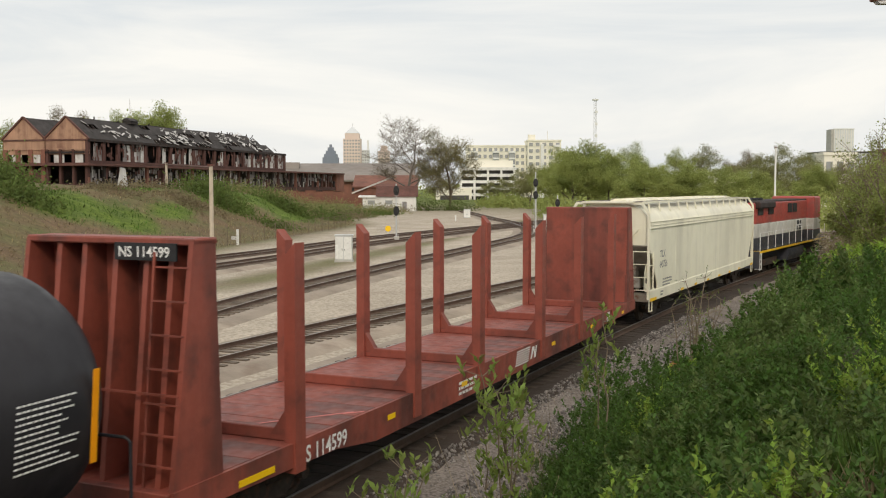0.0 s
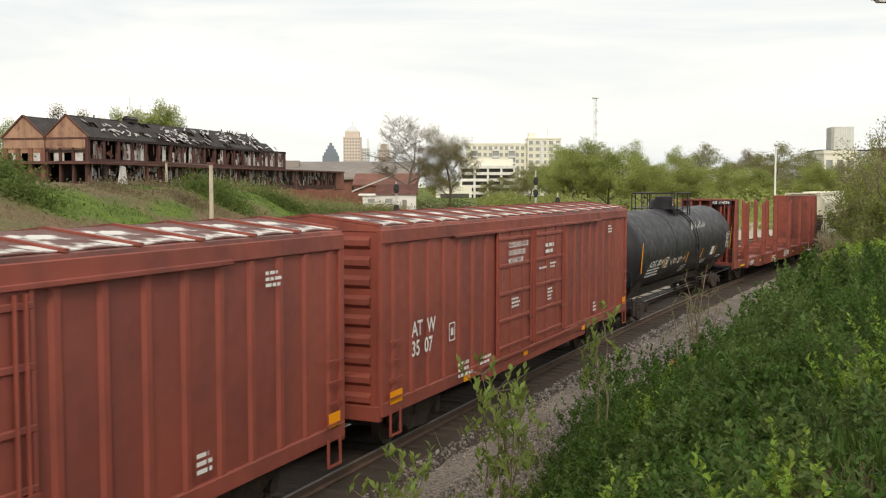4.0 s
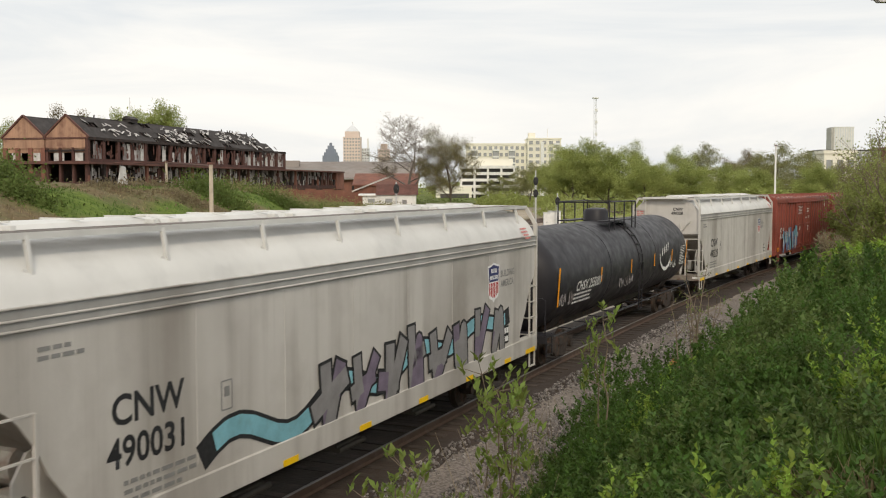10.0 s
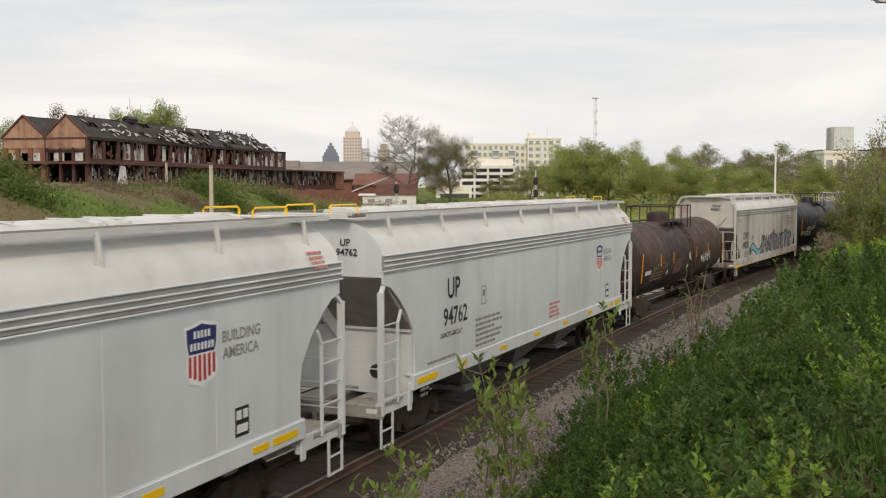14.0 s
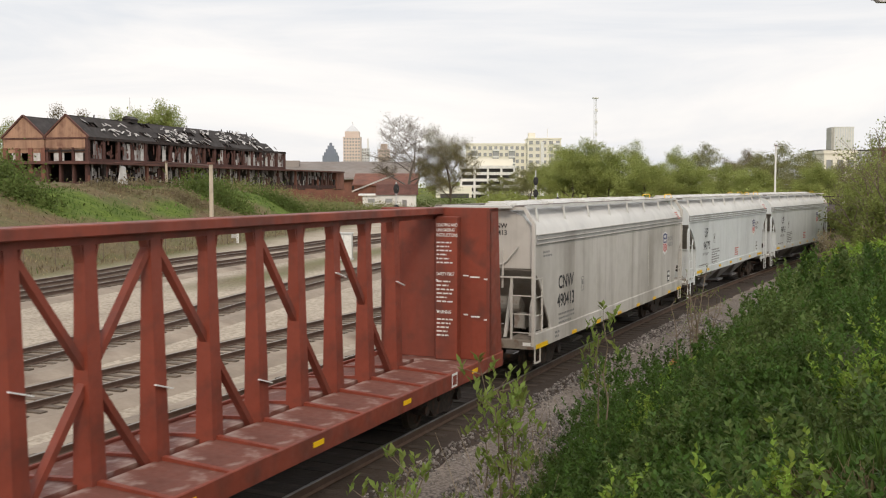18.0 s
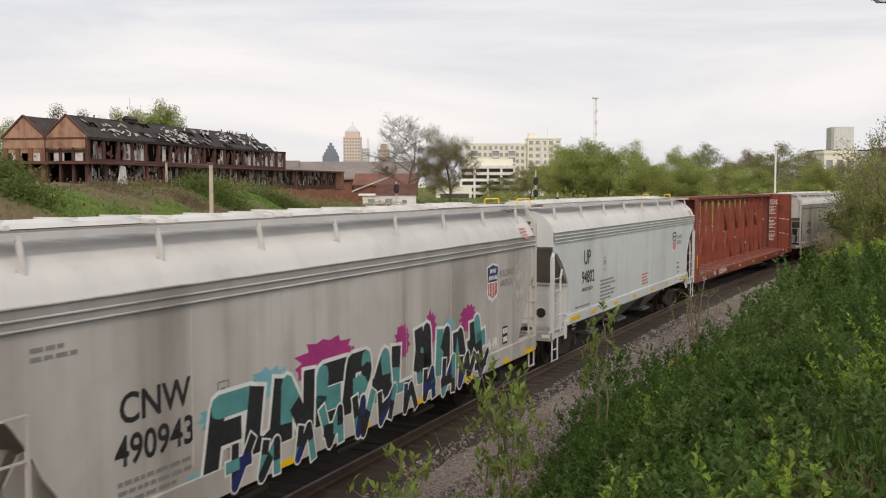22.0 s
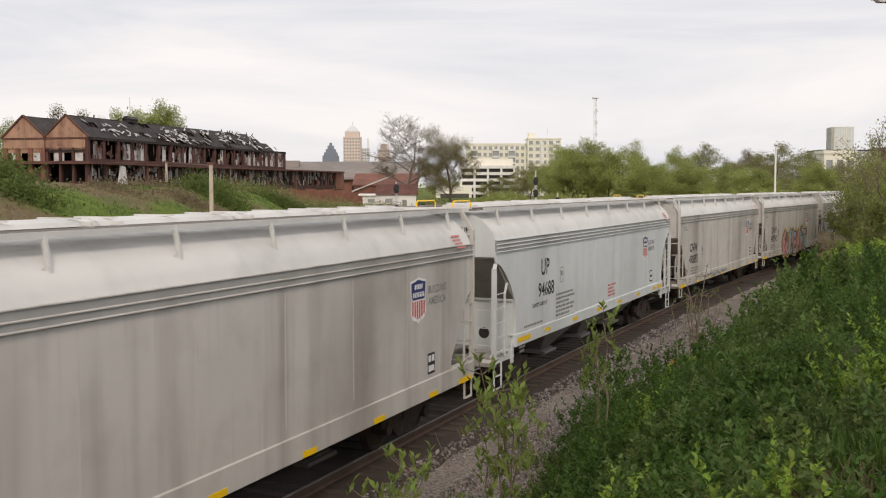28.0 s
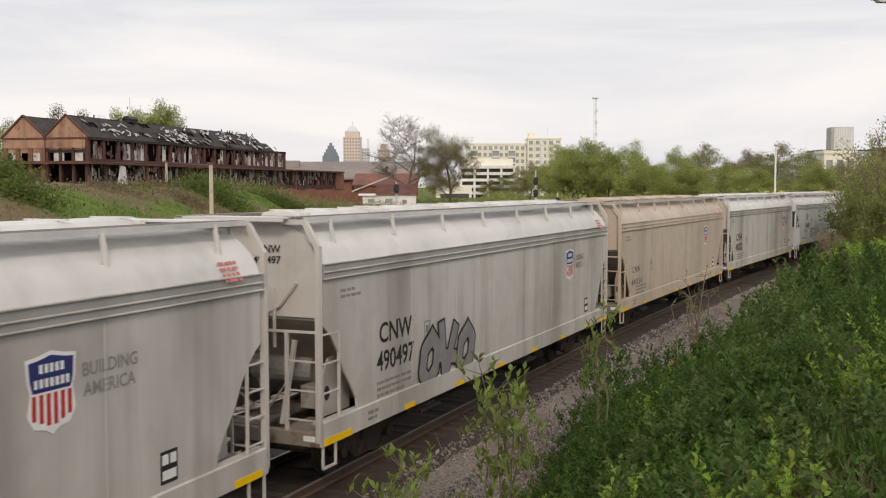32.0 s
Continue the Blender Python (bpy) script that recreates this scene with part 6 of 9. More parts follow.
def locomotive(label, L):
    """A diesel locomotive in dark blue, white and red bands."""
    car = thing("diesel_locomotive", label, "locomotive")
    h = L / 2
    part("frame", Shape().box(0, 0, 1.44, L - 0.6, 3.05, 0.13, 0.02).box(0, 0, 1.27, L - 0.8, 0.5, 0.2), M["yellow"], car, "yellow-edged frame")
    part("lower_band", Shape().box(-0.6, 0, 1.86, L - 2.0, 1.96, 0.70, 0.02), M["loco_blue"], car, "dark blue lower band")
    part("middle_band", Shape().box(-0.6, 0, 2.62, L - 2.0, 1.965, 0.82, 0.02), M["loco_white"], car, "weathered white middle band")
    part("upper_band", Shape().box(-0.6, 0, 3.66, L - 2.0, 1.96, 1.28, 0.05), M["loco_red"], car, "faded red upper band")
    part("roof", Shape().box(-0.6, 0, 4.34, L - 2.1, 1.9, 0.14, 0.05), M["burnt"], car, "sooty black roof")
    part("cab", Shape().box(h - 3.4, 0, 3.05, 2.4, 3.0, 3.05, 0.10), M["loco_red"], car)
    part("cab_band", Shape().box(h - 3.4, 0, 2.62, 2.42, 3.02, 0.82, 0.02), M["loco_white"], car, "white cab band")
    part("cab_skirt", Shape().box(h - 3.4, 0, 1.86, 2.42, 3.02, 0.68, 0.02), M["loco_blue"], car, "dark blue cab skirt")
    part("radiator_wing", Shape().box(-h + 3.4, 0, 4.15, 4.2, 2.5, 0.42, 0.08), M["burnt"], car)
    for x in (-h + 2.0, -h + 3.4, -h + 4.8):
        part("fan", Shape().tube([(x, 0, 4.4), (x, 0, 4.55)], 0.6, 20), M["black_paint"], car)
    for x in (-h + 2.5, -h + 5.3, 0.2, 1.8):
        for side in (-1, 1):
            part("grille", Shape().box(x, side * 1.0, 3.85, 1.3, 0.05, 0.6), M["black_paint"], car)
    for i in range(9):
        part("hood_door", kept("hood_door", lambda: Shape().box(0, 0, 2.62, 0.72, 0.03, 0.74, 0.01), M["loco_white"]), M["loco_white"], car, at=pose(-h + 5.4 + i * 0.95, -1.0, 0))
    part("fuel_tank", Shape().prism([(-1.4, 0.5), (1.4, 0.5), (1.5, 0.8), (1.5, 1.25), (-1.5, 1.25), (-1.5, 0.8)], -2.4, 2.4, "x"), M["loco_blue"], car)
    for side in (-1, 1):
        rail_ = Shape().tube([(-h + 0.5, side * 1.47, 2.55), (h - 4.8, side * 1.47, 2.55)], 0.02, 6)
        for i in range(9):
            x = -h + 0.5 + (L - 5.3) * i / 8
            rail_.bar((x, side * 1.47, 1.5), (x, side * 1.47, 2.55), 0.035)
        part("handrail", rail_, M["white_paint"], car)
        part("walkway", Shape().box(0, side * 1.27, 1.54, L - 0.8, 0.5, 0.03), M["black_paint"], car)
    for sx in (-1, 1):
        for side in (-1, 1):
            steps = Shape()
            for i in range(4):
                steps.box(sx * (h - 0.5 + 0.02 * i), side * 1.35, 0.45 + i * 0.30, 0.35, 0.3, 0.04)
            steps.bar((sx * (h - 0.35), side * 1.5, 0.4), (sx * (h - 0.35), side * 1.5, 2.5), 0.04)
            steps.bar((sx * (h - 0.75), side * 1.5, 0.4), (sx * (h - 0.75), side * 1.5, 1.5), 0.04)
            part("steps", steps, M["white_paint"], car)
        part("end_plate", Shape().box(sx * (h - 0.25), 0, 1.0, 0.12, 3.0, 1.0, 0.02), M["loco_blue"], car)
        part("bogie_frame", Shape().box(sx * (h - 4.2), -1.1, 0.68, 4.4, 0.16, 0.4, 0.03).box(sx * (h - 4.2), 1.1, 0.68, 4.4, 0.16, 0.4, 0.03).box(sx * (h - 4.2), 0, 0.7, 0.6, 2.2, 0.4), M["under"], car)
        for dx in (-1.7, 0, 1.7):
            wheelset(car, sx * (h - 4.2) + dx, None)
        coupler(car, sx * (h - 0.2), sx)
    part("painted_panel", Shape().box(0, 0, 0, 2.0, 0.004, 0.7), M["white_paint"], car, at=pose(h - 7.5, -1.03, 2.66))
    part("stencil_marks", bars(2, 1.6, 0.26, 0.1, random.Random(21), 0.1), M["black_paint"], car, at=pose(h - 8.3, -1.034, 2.81))
    return car


# ---- the train, from the locomotive back: where each one's tail stands, and its length ----
TRAIN = []


def joins(car, tail, L):
    TRAIN.append((car, tail + L / 2))
    return car


g = random.Random(11)
joins(locomotive("diesel locomotive in faded red, white and blue", 21.4), 228.6, 21.4)
joins(hopper("long cream covered hopper wagon with railed roof walks", 21.2, "cream_paint", "C", "TILX", "645756", None, 1, mark_x=-9.0, emblem=False, slogan=False, rail_posts=True), 205.5, 21.2)
joins(bulkhead_flat("empty rust-red bulkhead flat wagon with tall stakes", 25.3), 178.6, 25.3)
tank, lay, b = tank_car("black tank wagon with white lettering and scrawls", 18.1, "tank_black", 1.53, 2.66, 4, "AZXX", "20014", -6.94, refl=((-4.74, -19), (-0.86, -19), (1.92, -19), (4.92, -19)), grate_w=2.9, text_low=-21, text_h=0.255)
apron = Shape()
cols = [[(x, -1.545 * math.cos(radians(t)), 2.66 + 1.545 * math.sin(radians(t))) for t in (92, 84, 76, 68, 61)] for x in (0.2, 2.0)]
apron.add(cols[0] + cols[1], [(i, i + 1, i + 6, i + 5) for i in range(4)])
part("spill_apron", apron, M["concrete"], tank, "pale worn apron below the platform")
part("fitting_housing", Shape().tube([(-0.30, -0.30, 4.1), (-0.30, -0.30, 4.70), (-0.30, -0.30, 4.74)], [0.40, 0.40, 0.36], 28), M["tank_black"], tank, "black fitting housing with a sprayed scrawl", smooth=True)
graffiti(tank, -0.56, -0.715, 4.48, 2, 0.5, 0.26, random.Random(5), ["orange", "ash_white"], "ash_white", label="orange and white sprayed tag", word="ER", fat=0.14)
part("vent_cap", Shape().tube([(1.3, -0.3, 4.2), (1.33, -0.3, 4.40), (1.38, -0.3, 4.60)], [0.07, 0.08, 0.08], 12), M["yellow"], tank, "yellow vent cap")
part("manway_cover", Shape().tube([(1.2, 0, 4.15), (1.2, 0, 4.36)], 0.42, 18), M["tank_black"], tank)
scrawl(tank, 0.0, -1.40, 3.3, 1.3, 0.6, g, M["ash_white"], 14)
scrawl(tank, 1.4, -1.38, 3.36, 1.5, 0.5, g, M["ash_white"], 14)
scrawl(tank, -3.9, -1.47, 2.25, 2.6, 0.5, g, M["wood_pole"], 16, 0.02)
part("label_panel", Shape().box(0, 0, 0, 0.62, 0.006, 0.42), M["white_paint"], tank, at=lay(4.2, -19))
part("label_panel", Shape().box(-0.17, 0, 0, 0.03, 0.005, 0.40).box(0.17, 0, 0, 0.03, 0.005, 0.40).box(0, 0, 0.2, 0.37, 0.005, 0.03).box(0, 0, -0.2, 0.37, 0.005, 0.03).box(0, 0, 0, 0.1, 0.005, 0.2), M["white_paint"], tank, "white outlined plate", at=lay(-4.35, -19))
for px_, rows_ in ((-1.35, 4), (2.45, 3), (5.9, 2)):
    part("stencil", bars(rows_, 1.1, 0.035, 0.05, random.Random(rows_), 0.2), M["ash_white"], tank, at=lay(px_, -34))
scrawl(tank, -9.0, -0.45, 2.9, 0.9, 0.8, g, M["yellow_dust"], 8, 0.05)
joins(tank, 159.9, 18.1)
joins(boxcar("rust-red boxcar with ribbed ends and peeling white roof", 17.95, "ATW", "3507", 5), 140.75, 17.95)
car = joins(boxcar("rust-red boxcar with blue graffiti by its door", 17.7, "ATW", "3606", 6), 121.75, 17.7)
graffiti(car, -7.3, -1.60, 1.78, 5, 4.4, 1.1, random.Random(31), ["slate_blue", "ash_white", "sky_blue"], "slate_blue", fat=0.26, label="blue and grey spray-painted graffiti")
joins(hopper("grey covered hopper wagon with shield emblem, soot-streaked", 17.75, "grey_paint", "A", "CNW", "490328", seed=7, mark_x=-6.67, emblem_x=4.84), 102.68, 17.75)
tank, lay, b = tank_car("black tank wagon with curved white emblem", 18.2, "tank_black", 1.50, 2.45, 8, "CHSX", "255001", -6.62, refl=((-4.14, -2), (-0.56, -2), (2.72, -2), (5.6, -2)), grate_w=3.4)
arc = Shape()
for i in range(14):
    t0, t1 = math.pi * (0.92 + i * 0.075), math.pi * (0.92 + (i + 1) * 0.075)
    arc.bar((0.85 * math.cos(t0), 0, 0.5 * math.sin(t0)), (0.85 * math.cos(t1), 0, 0.5 * math.sin(t1)), 0.04 + 0.10 * math.sin(math.pi * i / 13), 0.004, up=(0, 1, 0))
for i in range(4):
    arc.bar((-0.5 + 0.3 * i, 0, 0.02 + 0.05 * i), (-0.42 + 0.3 * i, 0, 0.32 + 0.06 * i), 0.07, 0.004, up=(0, 1, 0))
part("painted_emblem", arc, M["white_paint"], tank, "curved white emblem", at=lay(4.45, 0))
scrawl(tank, 5.0, -1.49, 2.05, 1.3, 0.35, g, M["white_paint"], 11, 0.014)
scrawl(tank, -8.1, -1.47, 1.95, 1.3, 0.4, g, M["ash_grey"], 12, 0.02)
scrawl(tank, -2.0, -1.45, 1.95, 1.8, 0.4, g, M["ash_grey"], 14, 0.016)
joins(tank, 82.95, 18.2)
car = joins(hopper("grey covered hopper wagon with blue and grey graffiti", 17.55, "grey_paint", "A", "CNW", "490031", seed=9, mark_x=-6.97, emblem_x=5.65), 64.22, 17.55)
graffiti(car, -2.5, -1.562, 1.78, 8, 8.9, 1.0, random.Random(32), ["spray_grey", "mauve"], "black_paint", label="grey spray-painted graffiti with black borders")
wave = [(-5.3 + 0.30 * i, 1.55 + 0.014 * i + 0.20 * math.sin(i * 0.62) * (1.3 - 0.02 * i)) for i in range(41)]
edge_, fill_ = Shape(), Shape()
ribbon(edge_, wave, 0.40, -0.0030, 0)
ribbon(fill_, wave[1:-1], 0.28, -0.0090, -0.0031)
rim = part("graffiti", edge_, M["black_paint"], car, "pale blue sprayed ribbon with a black border", at=pose(0, -1.549, 0))
part("graffiti_fill", fill_, M["sky_blue"], rim)
tank, lay, b = tank_car("rusty brown tank wagon with railed platform", 16.4, "tank_brown", 1.40, 2.25, 10, "NATX", "73524", -5.75, refl=((-4.64, 1), (-2.62, 0), (1.56, 0), (3.92, 3)), text_h=0.28, grate_w=3.9, ink="umber")
part("primer_patch", Shape().box(0, 0, 0, 1.35, 0.006, 0.62), M["rust_band"], tank, "patch of bare brown primer", at=lay(-1.7, -15))
for x in (-3.35, 0.2):
    part("label_panel", Shape().box(0, 0, 0, 0.2, 0.006, 0.2, 0, Euler((0, 0.5, 0)).to_matrix()), M["ash_white"], tank, at=lay(x, -22))
part("label_panel", Shape().box(0, 0, 0, 0.8, 0.006, 0.16), M["ash_white"], tank, at=lay(-6.4, -14))
scrawl(tank, 2.3, -1.41, 1.95, 1.9, 0.5, g, M["ash_white"], 16, 0.016)
scrawl(tank, 0.1, -1.41, 2.15, 0.4, 0.45, g, M["ash_white"], 7, 0.018)
joins(tank, 46.35, 16.4)
joins(hopper("clean pale grey covered hopper wagon with open ends", 18.5, "pale_paint", "B", "UP", "94762", seed=11), 26.7, 18.5)
joins(hopper("clean pale grey covered hopper wagon with open ends", 18.3, "pale_paint", "B", "UP", "94770", seed=12), 7.05, 18.3)
joins(hopper("grey covered hopper wagon streaked with soot", 17.7, "grey_paint", "A", "CNW", "490413", seed=13, mark_x=-6.9, emblem_x=5.84), -11.95, 17.7)
joins(centre_beam("empty red centre-beam flat wagon with frayed straps", 25.2), -38.85, 25.2)
joins(hopper("clean pale grey covered hopper wagon with open ends", 18.5, "pale_paint", "B", "UP", "94802", seed=14, mark_x=-6.66, emblem_x=5.4), -58.3, 18.5)
car = joins(hopper("grey covered hopper wagon with teal and black graffiti", 17.6, "grey_paint", "A", "CNW", "490943", seed=15, mark_x=-6.76, emblem_x=5.66), -77.33, 17.6)
for q, (x, z, w, hh, c) in enumerate(((-1.9, 2.35, 2.3, 0.85, "magenta"), (-3.6, 2.28, 1.5, 0.55, "sky_blue"), (-4.6, 2.05, 1.7, 0.6, "sky_blue"), (0.9, 2.25, 0.8, 0.8, "magenta"), (2.2, 2.3, 0.7, 0.9, "magenta"), (3.1, 2.2, 0.8, 0.6, "sky_blue"), (4.2, 2.3, 1.2, 0.7, "magenta"), (-5.2, 1.2, 1.2, 0.5, "sky_blue"))):
    splash(car, x, -1.5475 - 0.0003 * q, z, w, hh, random.Random(q), M[c], "sprayed burst of colour")
graffiti(car, -5.0, -1.578, 1.22, 11, 10.3, 0.50, random.Random(37), ["black_paint", "black_paint", "teal", "blue_paint"], "white_paint", fat=0.36, label="white, black and teal block shadow of the graffiti")
graffiti(car, -5.1, -1.556, 1.72, 11, 10.2, 0.86, random.Random(33), ["black_paint", "black_paint", "black_paint", "teal"], "white_paint", label="teal, white and black spray-painted graffiti", word="FUNERAL", fat=0.40)
ring = Shape()
loop = [(7.55 + (0.42 + 0.06 * math.sin(4 * q)) * math.cos(q), 2.72 + (0.62 + 0.07 * math.cos(5 * q)) * math.sin(q)) for q in [2 * math.pi * i / 26 for i in range(27)]]
ribbon(ring, loop, 0.035, -0.003, 0)
part("graffiti", ring, M["ash_white"], car, "white sprayed bubble outline", at=pose(0, -1.549, 0))
scrawl(car, 7.28, -1.553, 2.95, 0.45, 0.34, g, M["ash_white"], 7, 0.014)
scrawl(car, 7.25, -1.553, 2.55, 0.52, 0.30, g, M["ash_white"], 8, 0.014)
scrawl(car, 5.35, -1.553, 1.52, 0.75, 0.34, g, M["white_paint"], 11, 0.020)
scrawl(car, 4.35, -1.553, 1.46, 0.85, 0.34, g, M["magenta"], 10, 0.018)
car = joins(hopper("grey covered hopper wagon with pink and brown graffiti", 17.6, "grey_paint", "A", "CNW", "490742", seed=16, mark_x=-6.5), -96.42, 17.6)
graffiti(car, -3.5, -1.580, 1.58, 7, 7.7, 1.15, random.Random(34), ["pink", "umber", "pink", "sky_blue"], "black_paint", glow="yellow_dust", word="GUMEART", fat=0.31, label="pink, brown and blue spray-painted graffiti")
scrawl(car, 3.55, -1.57, 1.85, 0.5, 1.0, g, M["black_paint"], 7, 0.03)
car = joins(hopper("grey covered hopper wagon with scrawled side sill", 17.6, "grey_paint", "A", "CNW", "490893", seed=17, mark_x=-7.0, emblem_x=5.6), -115.4, 17.6)
scrawl(car, -4.6, -1.582, 1.08, 4.7, 0.26, g, M["stencil_grey"], 40, 0.018)
joins(hopper("clean pale grey covered hopper wagon with open ends", 18.5, "pale_paint", "B", "UP", "94688", seed=18, mark_x=-6.2), -135.5, 18.5)
joins(hopper("pale grey covered hopper wagon with shield emblem", 17.6, "grey_paint", "A", "CNW", "490022", seed=19, mark_x=-7.08, emblem_x=5.88), -154.4, 17.6)
joins(hopper("tan covered hopper wagon with shield emblem", 17.5, "tan_paint", "A", "C N W", "4 9 0 7 6 8", roof="tan_paint", seed=20, slogan=False, emblem_x=4.8, mark_x=-7.2, mark_h=0.21), -173.28, 17.5)
car = joins(hopper("grey covered hopper wagon with black bubble graffiti", 17.65, "grey_paint", "A", "CNW", "490497", seed=21, mark_x=-6.75, emblem_x=4.8), -192.5, 17.65)
graffiti(car, -5.1, -1.565, 1.70, 3, 2.7, 0.9, random.Random(35), ["spray_grey"], "black_paint", word="O-O", fat=0.30, label="black and grey bubble graffiti")
joins(hopper("grey covered hopper wagon with shield emblem", 17.6, "grey_paint", "A", "CNW", "490511", seed=22, emblem_x=4.53), -211.6, 17.6)


# ---- the burnt mill on the far bank ----
MILL = pose(-59.4, 170.0, 0, 0, 0, 90 - 15.4)    # x along its long wall, y to the back


def mill_windows(sh_dark, sh_ash, sh_white, rnd, x0, x1, z0, z1, y):
    """Ragged upright scraps of wall and dark gaps between two heights."""
    x = x0
    while x < x1:
        w = rnd.uniform(0.25, 0.75)
        if rnd.random() < 0.5:
            a, b = z0 + rnd.uniform(0, 0.9), z1 - rnd.uniform(0, 1.6)
            (sh_white if rnd.random() < 0.12 else sh_ash).box(x + w / 2, y + rnd.uniform(-0.05, 0.05), (a + b) / 2, w * 0.8, 0.12, max(0.3, b - a))
        x += w


def make_mill():
    rnd = random.Random(17)
    mill = thing("burnt_mill", "burnt-out two-storey brick mill with a collapsed roof", "building", at=MILL)
    L, W, EAVE, LEDGE, RIDGE, LOW = 79.0, 8.4, 13.4, 9.1, 17.1, 117.0
    # floor slab of the upper storey and lower roof, dark inside
    part("lower_roof", Shape().box(LOW / 2 - 0.5, 8.5, LEDGE, LOW + 1.6, 18.6, 0.35), M["rust_band"], mill, "sagging rusty ledge over the lower storey")
    part("inner_wall", Shape().box(LOW / 2, 6.0, 7.0, LOW - 2, 0.4, 4.6).box(L / 2, 4.0, 11.2, L - 2, 0.3, 4.2), M["burnt"], mill, "charred inner wall")
    # lower storey: posts and scraps of wall
    x = 0.0
    while x < LOW:
        hgt = rnd.choice((4.6, 4.6, 4.6, 3.2, 2.4))
        m = rnd.choice(("dark_brick", "dark_brick", "burnt", "brick"))
        part("lower_pier", kept(f"lower_pier:{hgt}", lambda: Shape().box(0, 0, 4.6 + hgt / 2, 0.6, 0.5, hgt, 0.04), M[m]), M[m], mill, at=pose(x, 0.3, 0))
        x += rnd.uniform(2.4, 5.0)
    ash, white, red = Shape(), Shape(), Shape()
    x = 0.4
    while x < LOW - 6:
        w = rnd.uniform(0.18, 0.6)
        for k in range(rnd.choice((1, 2, 2, 3))):
            z = rnd.uniform(4.7, LEDGE - 0.5)
            hgt = rnd.uniform(0.4, 2.2)
            z1 = min(LEDGE - 0.1, z + hgt)
            r = rnd.random()
            (white if r < 0.10 else red if r < 0.40 else ash).box(x + w / 2, 0.5 + rnd.uniform(-0.12, 0.12), (z + z1) / 2, w, 0.1, z1 - z)
        x += w * rnd.uniform(0.8, 1.7)
    tagged(part("lower_wall_sheeting", ash, M["ash_grey"], mill, "scraps of scorched wall sheeting"), kind="stuff")
    tagged(part("lower_wall_sheeting", white, M["ash_white"], mill, "pale scraps of wall sheeting"), kind="stuff")
    tagged(part("lower_wall_sheeting", red, M["rust_band"], mill, "rusty scraps of wall sheeting"), kind="stuff")
    part("fallen_sheet", Shape().prism([(7.0, 4.7), (10.4, 4.7), (9.6, 8.6), (8.2, 8.8)], -0.7, -0.5).prism([(5.0, 4.6), (8.2, 4.6), (7.0, 5.6)], -1.2, -0.8), M["ash_white"], mill, "pale sheet hanging off the wall")
    part("lower_sill", Shape().box(LOW / 2, 0.3, 5.0, LOW, 0.5, 0.9), M["dark_brick"], mill)
    part("end_pier", Shape().box(LOW - 1.6, 2.0, 6.8, 5.6, 4.4, 4.9), M["brick"], mill)
    # upper storey: panels between pilasters
    for i in range(19):
        x = L * i / 18
        part("pilaster", kept("pilaster", lambda: Shape().box(0, 0, 11.2, 0.75, 0.5, 4.3, 0.03), M["dark_brick"]), M["dark_brick"], mill, at=pose(x, 0.25, 0))
    for i in range(18):
        x0 = L * i / 18 + 0.45
        for j in range(3):
            r = rnd.random()
            w = (L / 18 - 0.8) / 3
            m = "burnt" if r < (0.80 if i in (0, 1, 4, 9) else 0.32) else ("ash_white" if r < 0.55 else "ash_grey")
            if m == "ash_grey" and i > 0 and rnd.random() < 0.6:
                m = "ash_white"
            if m != "burnt":
                hgt = rnd.choice((1.4, 2.2, 2.9, 3.3, 3.6))
                part("window_panel", kept(f"window_panel:{round(hgt, 1)}", lambda: Shape().box(0, 0, 9.5 + hgt / 2, w * 0.9, 0.12, hgt), M[m]), M[m], mill, at=pose(x0 + w * (j + 0.5), 0.35, 0))
    part("upper_sill", Shape().box(L / 2, 0.2, 9.55, L, 0.5, 0.6), M["dark_brick"], mill)
    part("eave_beam", Shape().box(L / 2, 0.1, EAVE - 0.15, L + 0.6, 0.5, 0.45), M["burnt"], mill)
    # torn scraps hang over the upper storey
    torn = Shape()
    for i in range(210):
        x = rnd.uniform(1, L - 1)
        z = rnd.uniform(9.6, EAVE - 0.3)
        torn.box(x, 0.1 + rnd.uniform(-0.1, 0.1), z, rnd.uniform(0.15, 0.5), 0.08, rnd.uniform(0.3, 1.4))
    tagged(part("torn_sheeting", torn, M["rust_band"], mill, "torn rusty scraps over the openings"), kind="stuff")
    # two gabled ends of orange brick, with piers and burnt-out openings below
    for k in range(2):
        y = k * W
        part("gable", Shape().prism([(y + 0.1, 11.6), (y + W - 0.1, 11.6), (y + W - 0.1, EAVE + 0.1), (y + W / 2, RIDGE - 0.1), (y + 0.1, EAVE + 0.1)], -0.25, 0.25, "x"), M["orange_brick"], mill, "sooty orange brick gable")
        part("gable_trim", Shape().bar((-0.3, y - 0.25, EAVE), (-0.3, y + W / 2, RIDGE + 0.15), 0.35, 0.28).bar((-0.3, y + W / 2, RIDGE + 0.15), (-0.3, y + W + 0.25, EAVE), 0.35, 0.28).box(-0.32, y + W / 2, 13.3, 0.15, W, 0.25), M["rust_band"], mill)
        for j in range(4):
            part("gable_pier", kept(f"gable_pier:{k}", lambda: Shape().box(0, 0, 8.2, 0.6, 0.8 if k else 0.45, 7.0), M["brick"] if k else M["dark_brick"]), M["brick"], mill, at=pose(-0.05, y + 0.4 + j * (W - 0.8) / 3, 0))
        part("gable_lower_wall", Shape().box(0.1, y + W / 2, 6.4, 0.3, W, 3.6) if k else Shape().box(0.1, y + W / 2, 5.2, 0.3, W, 1.4), M["dark_brick"], mill)
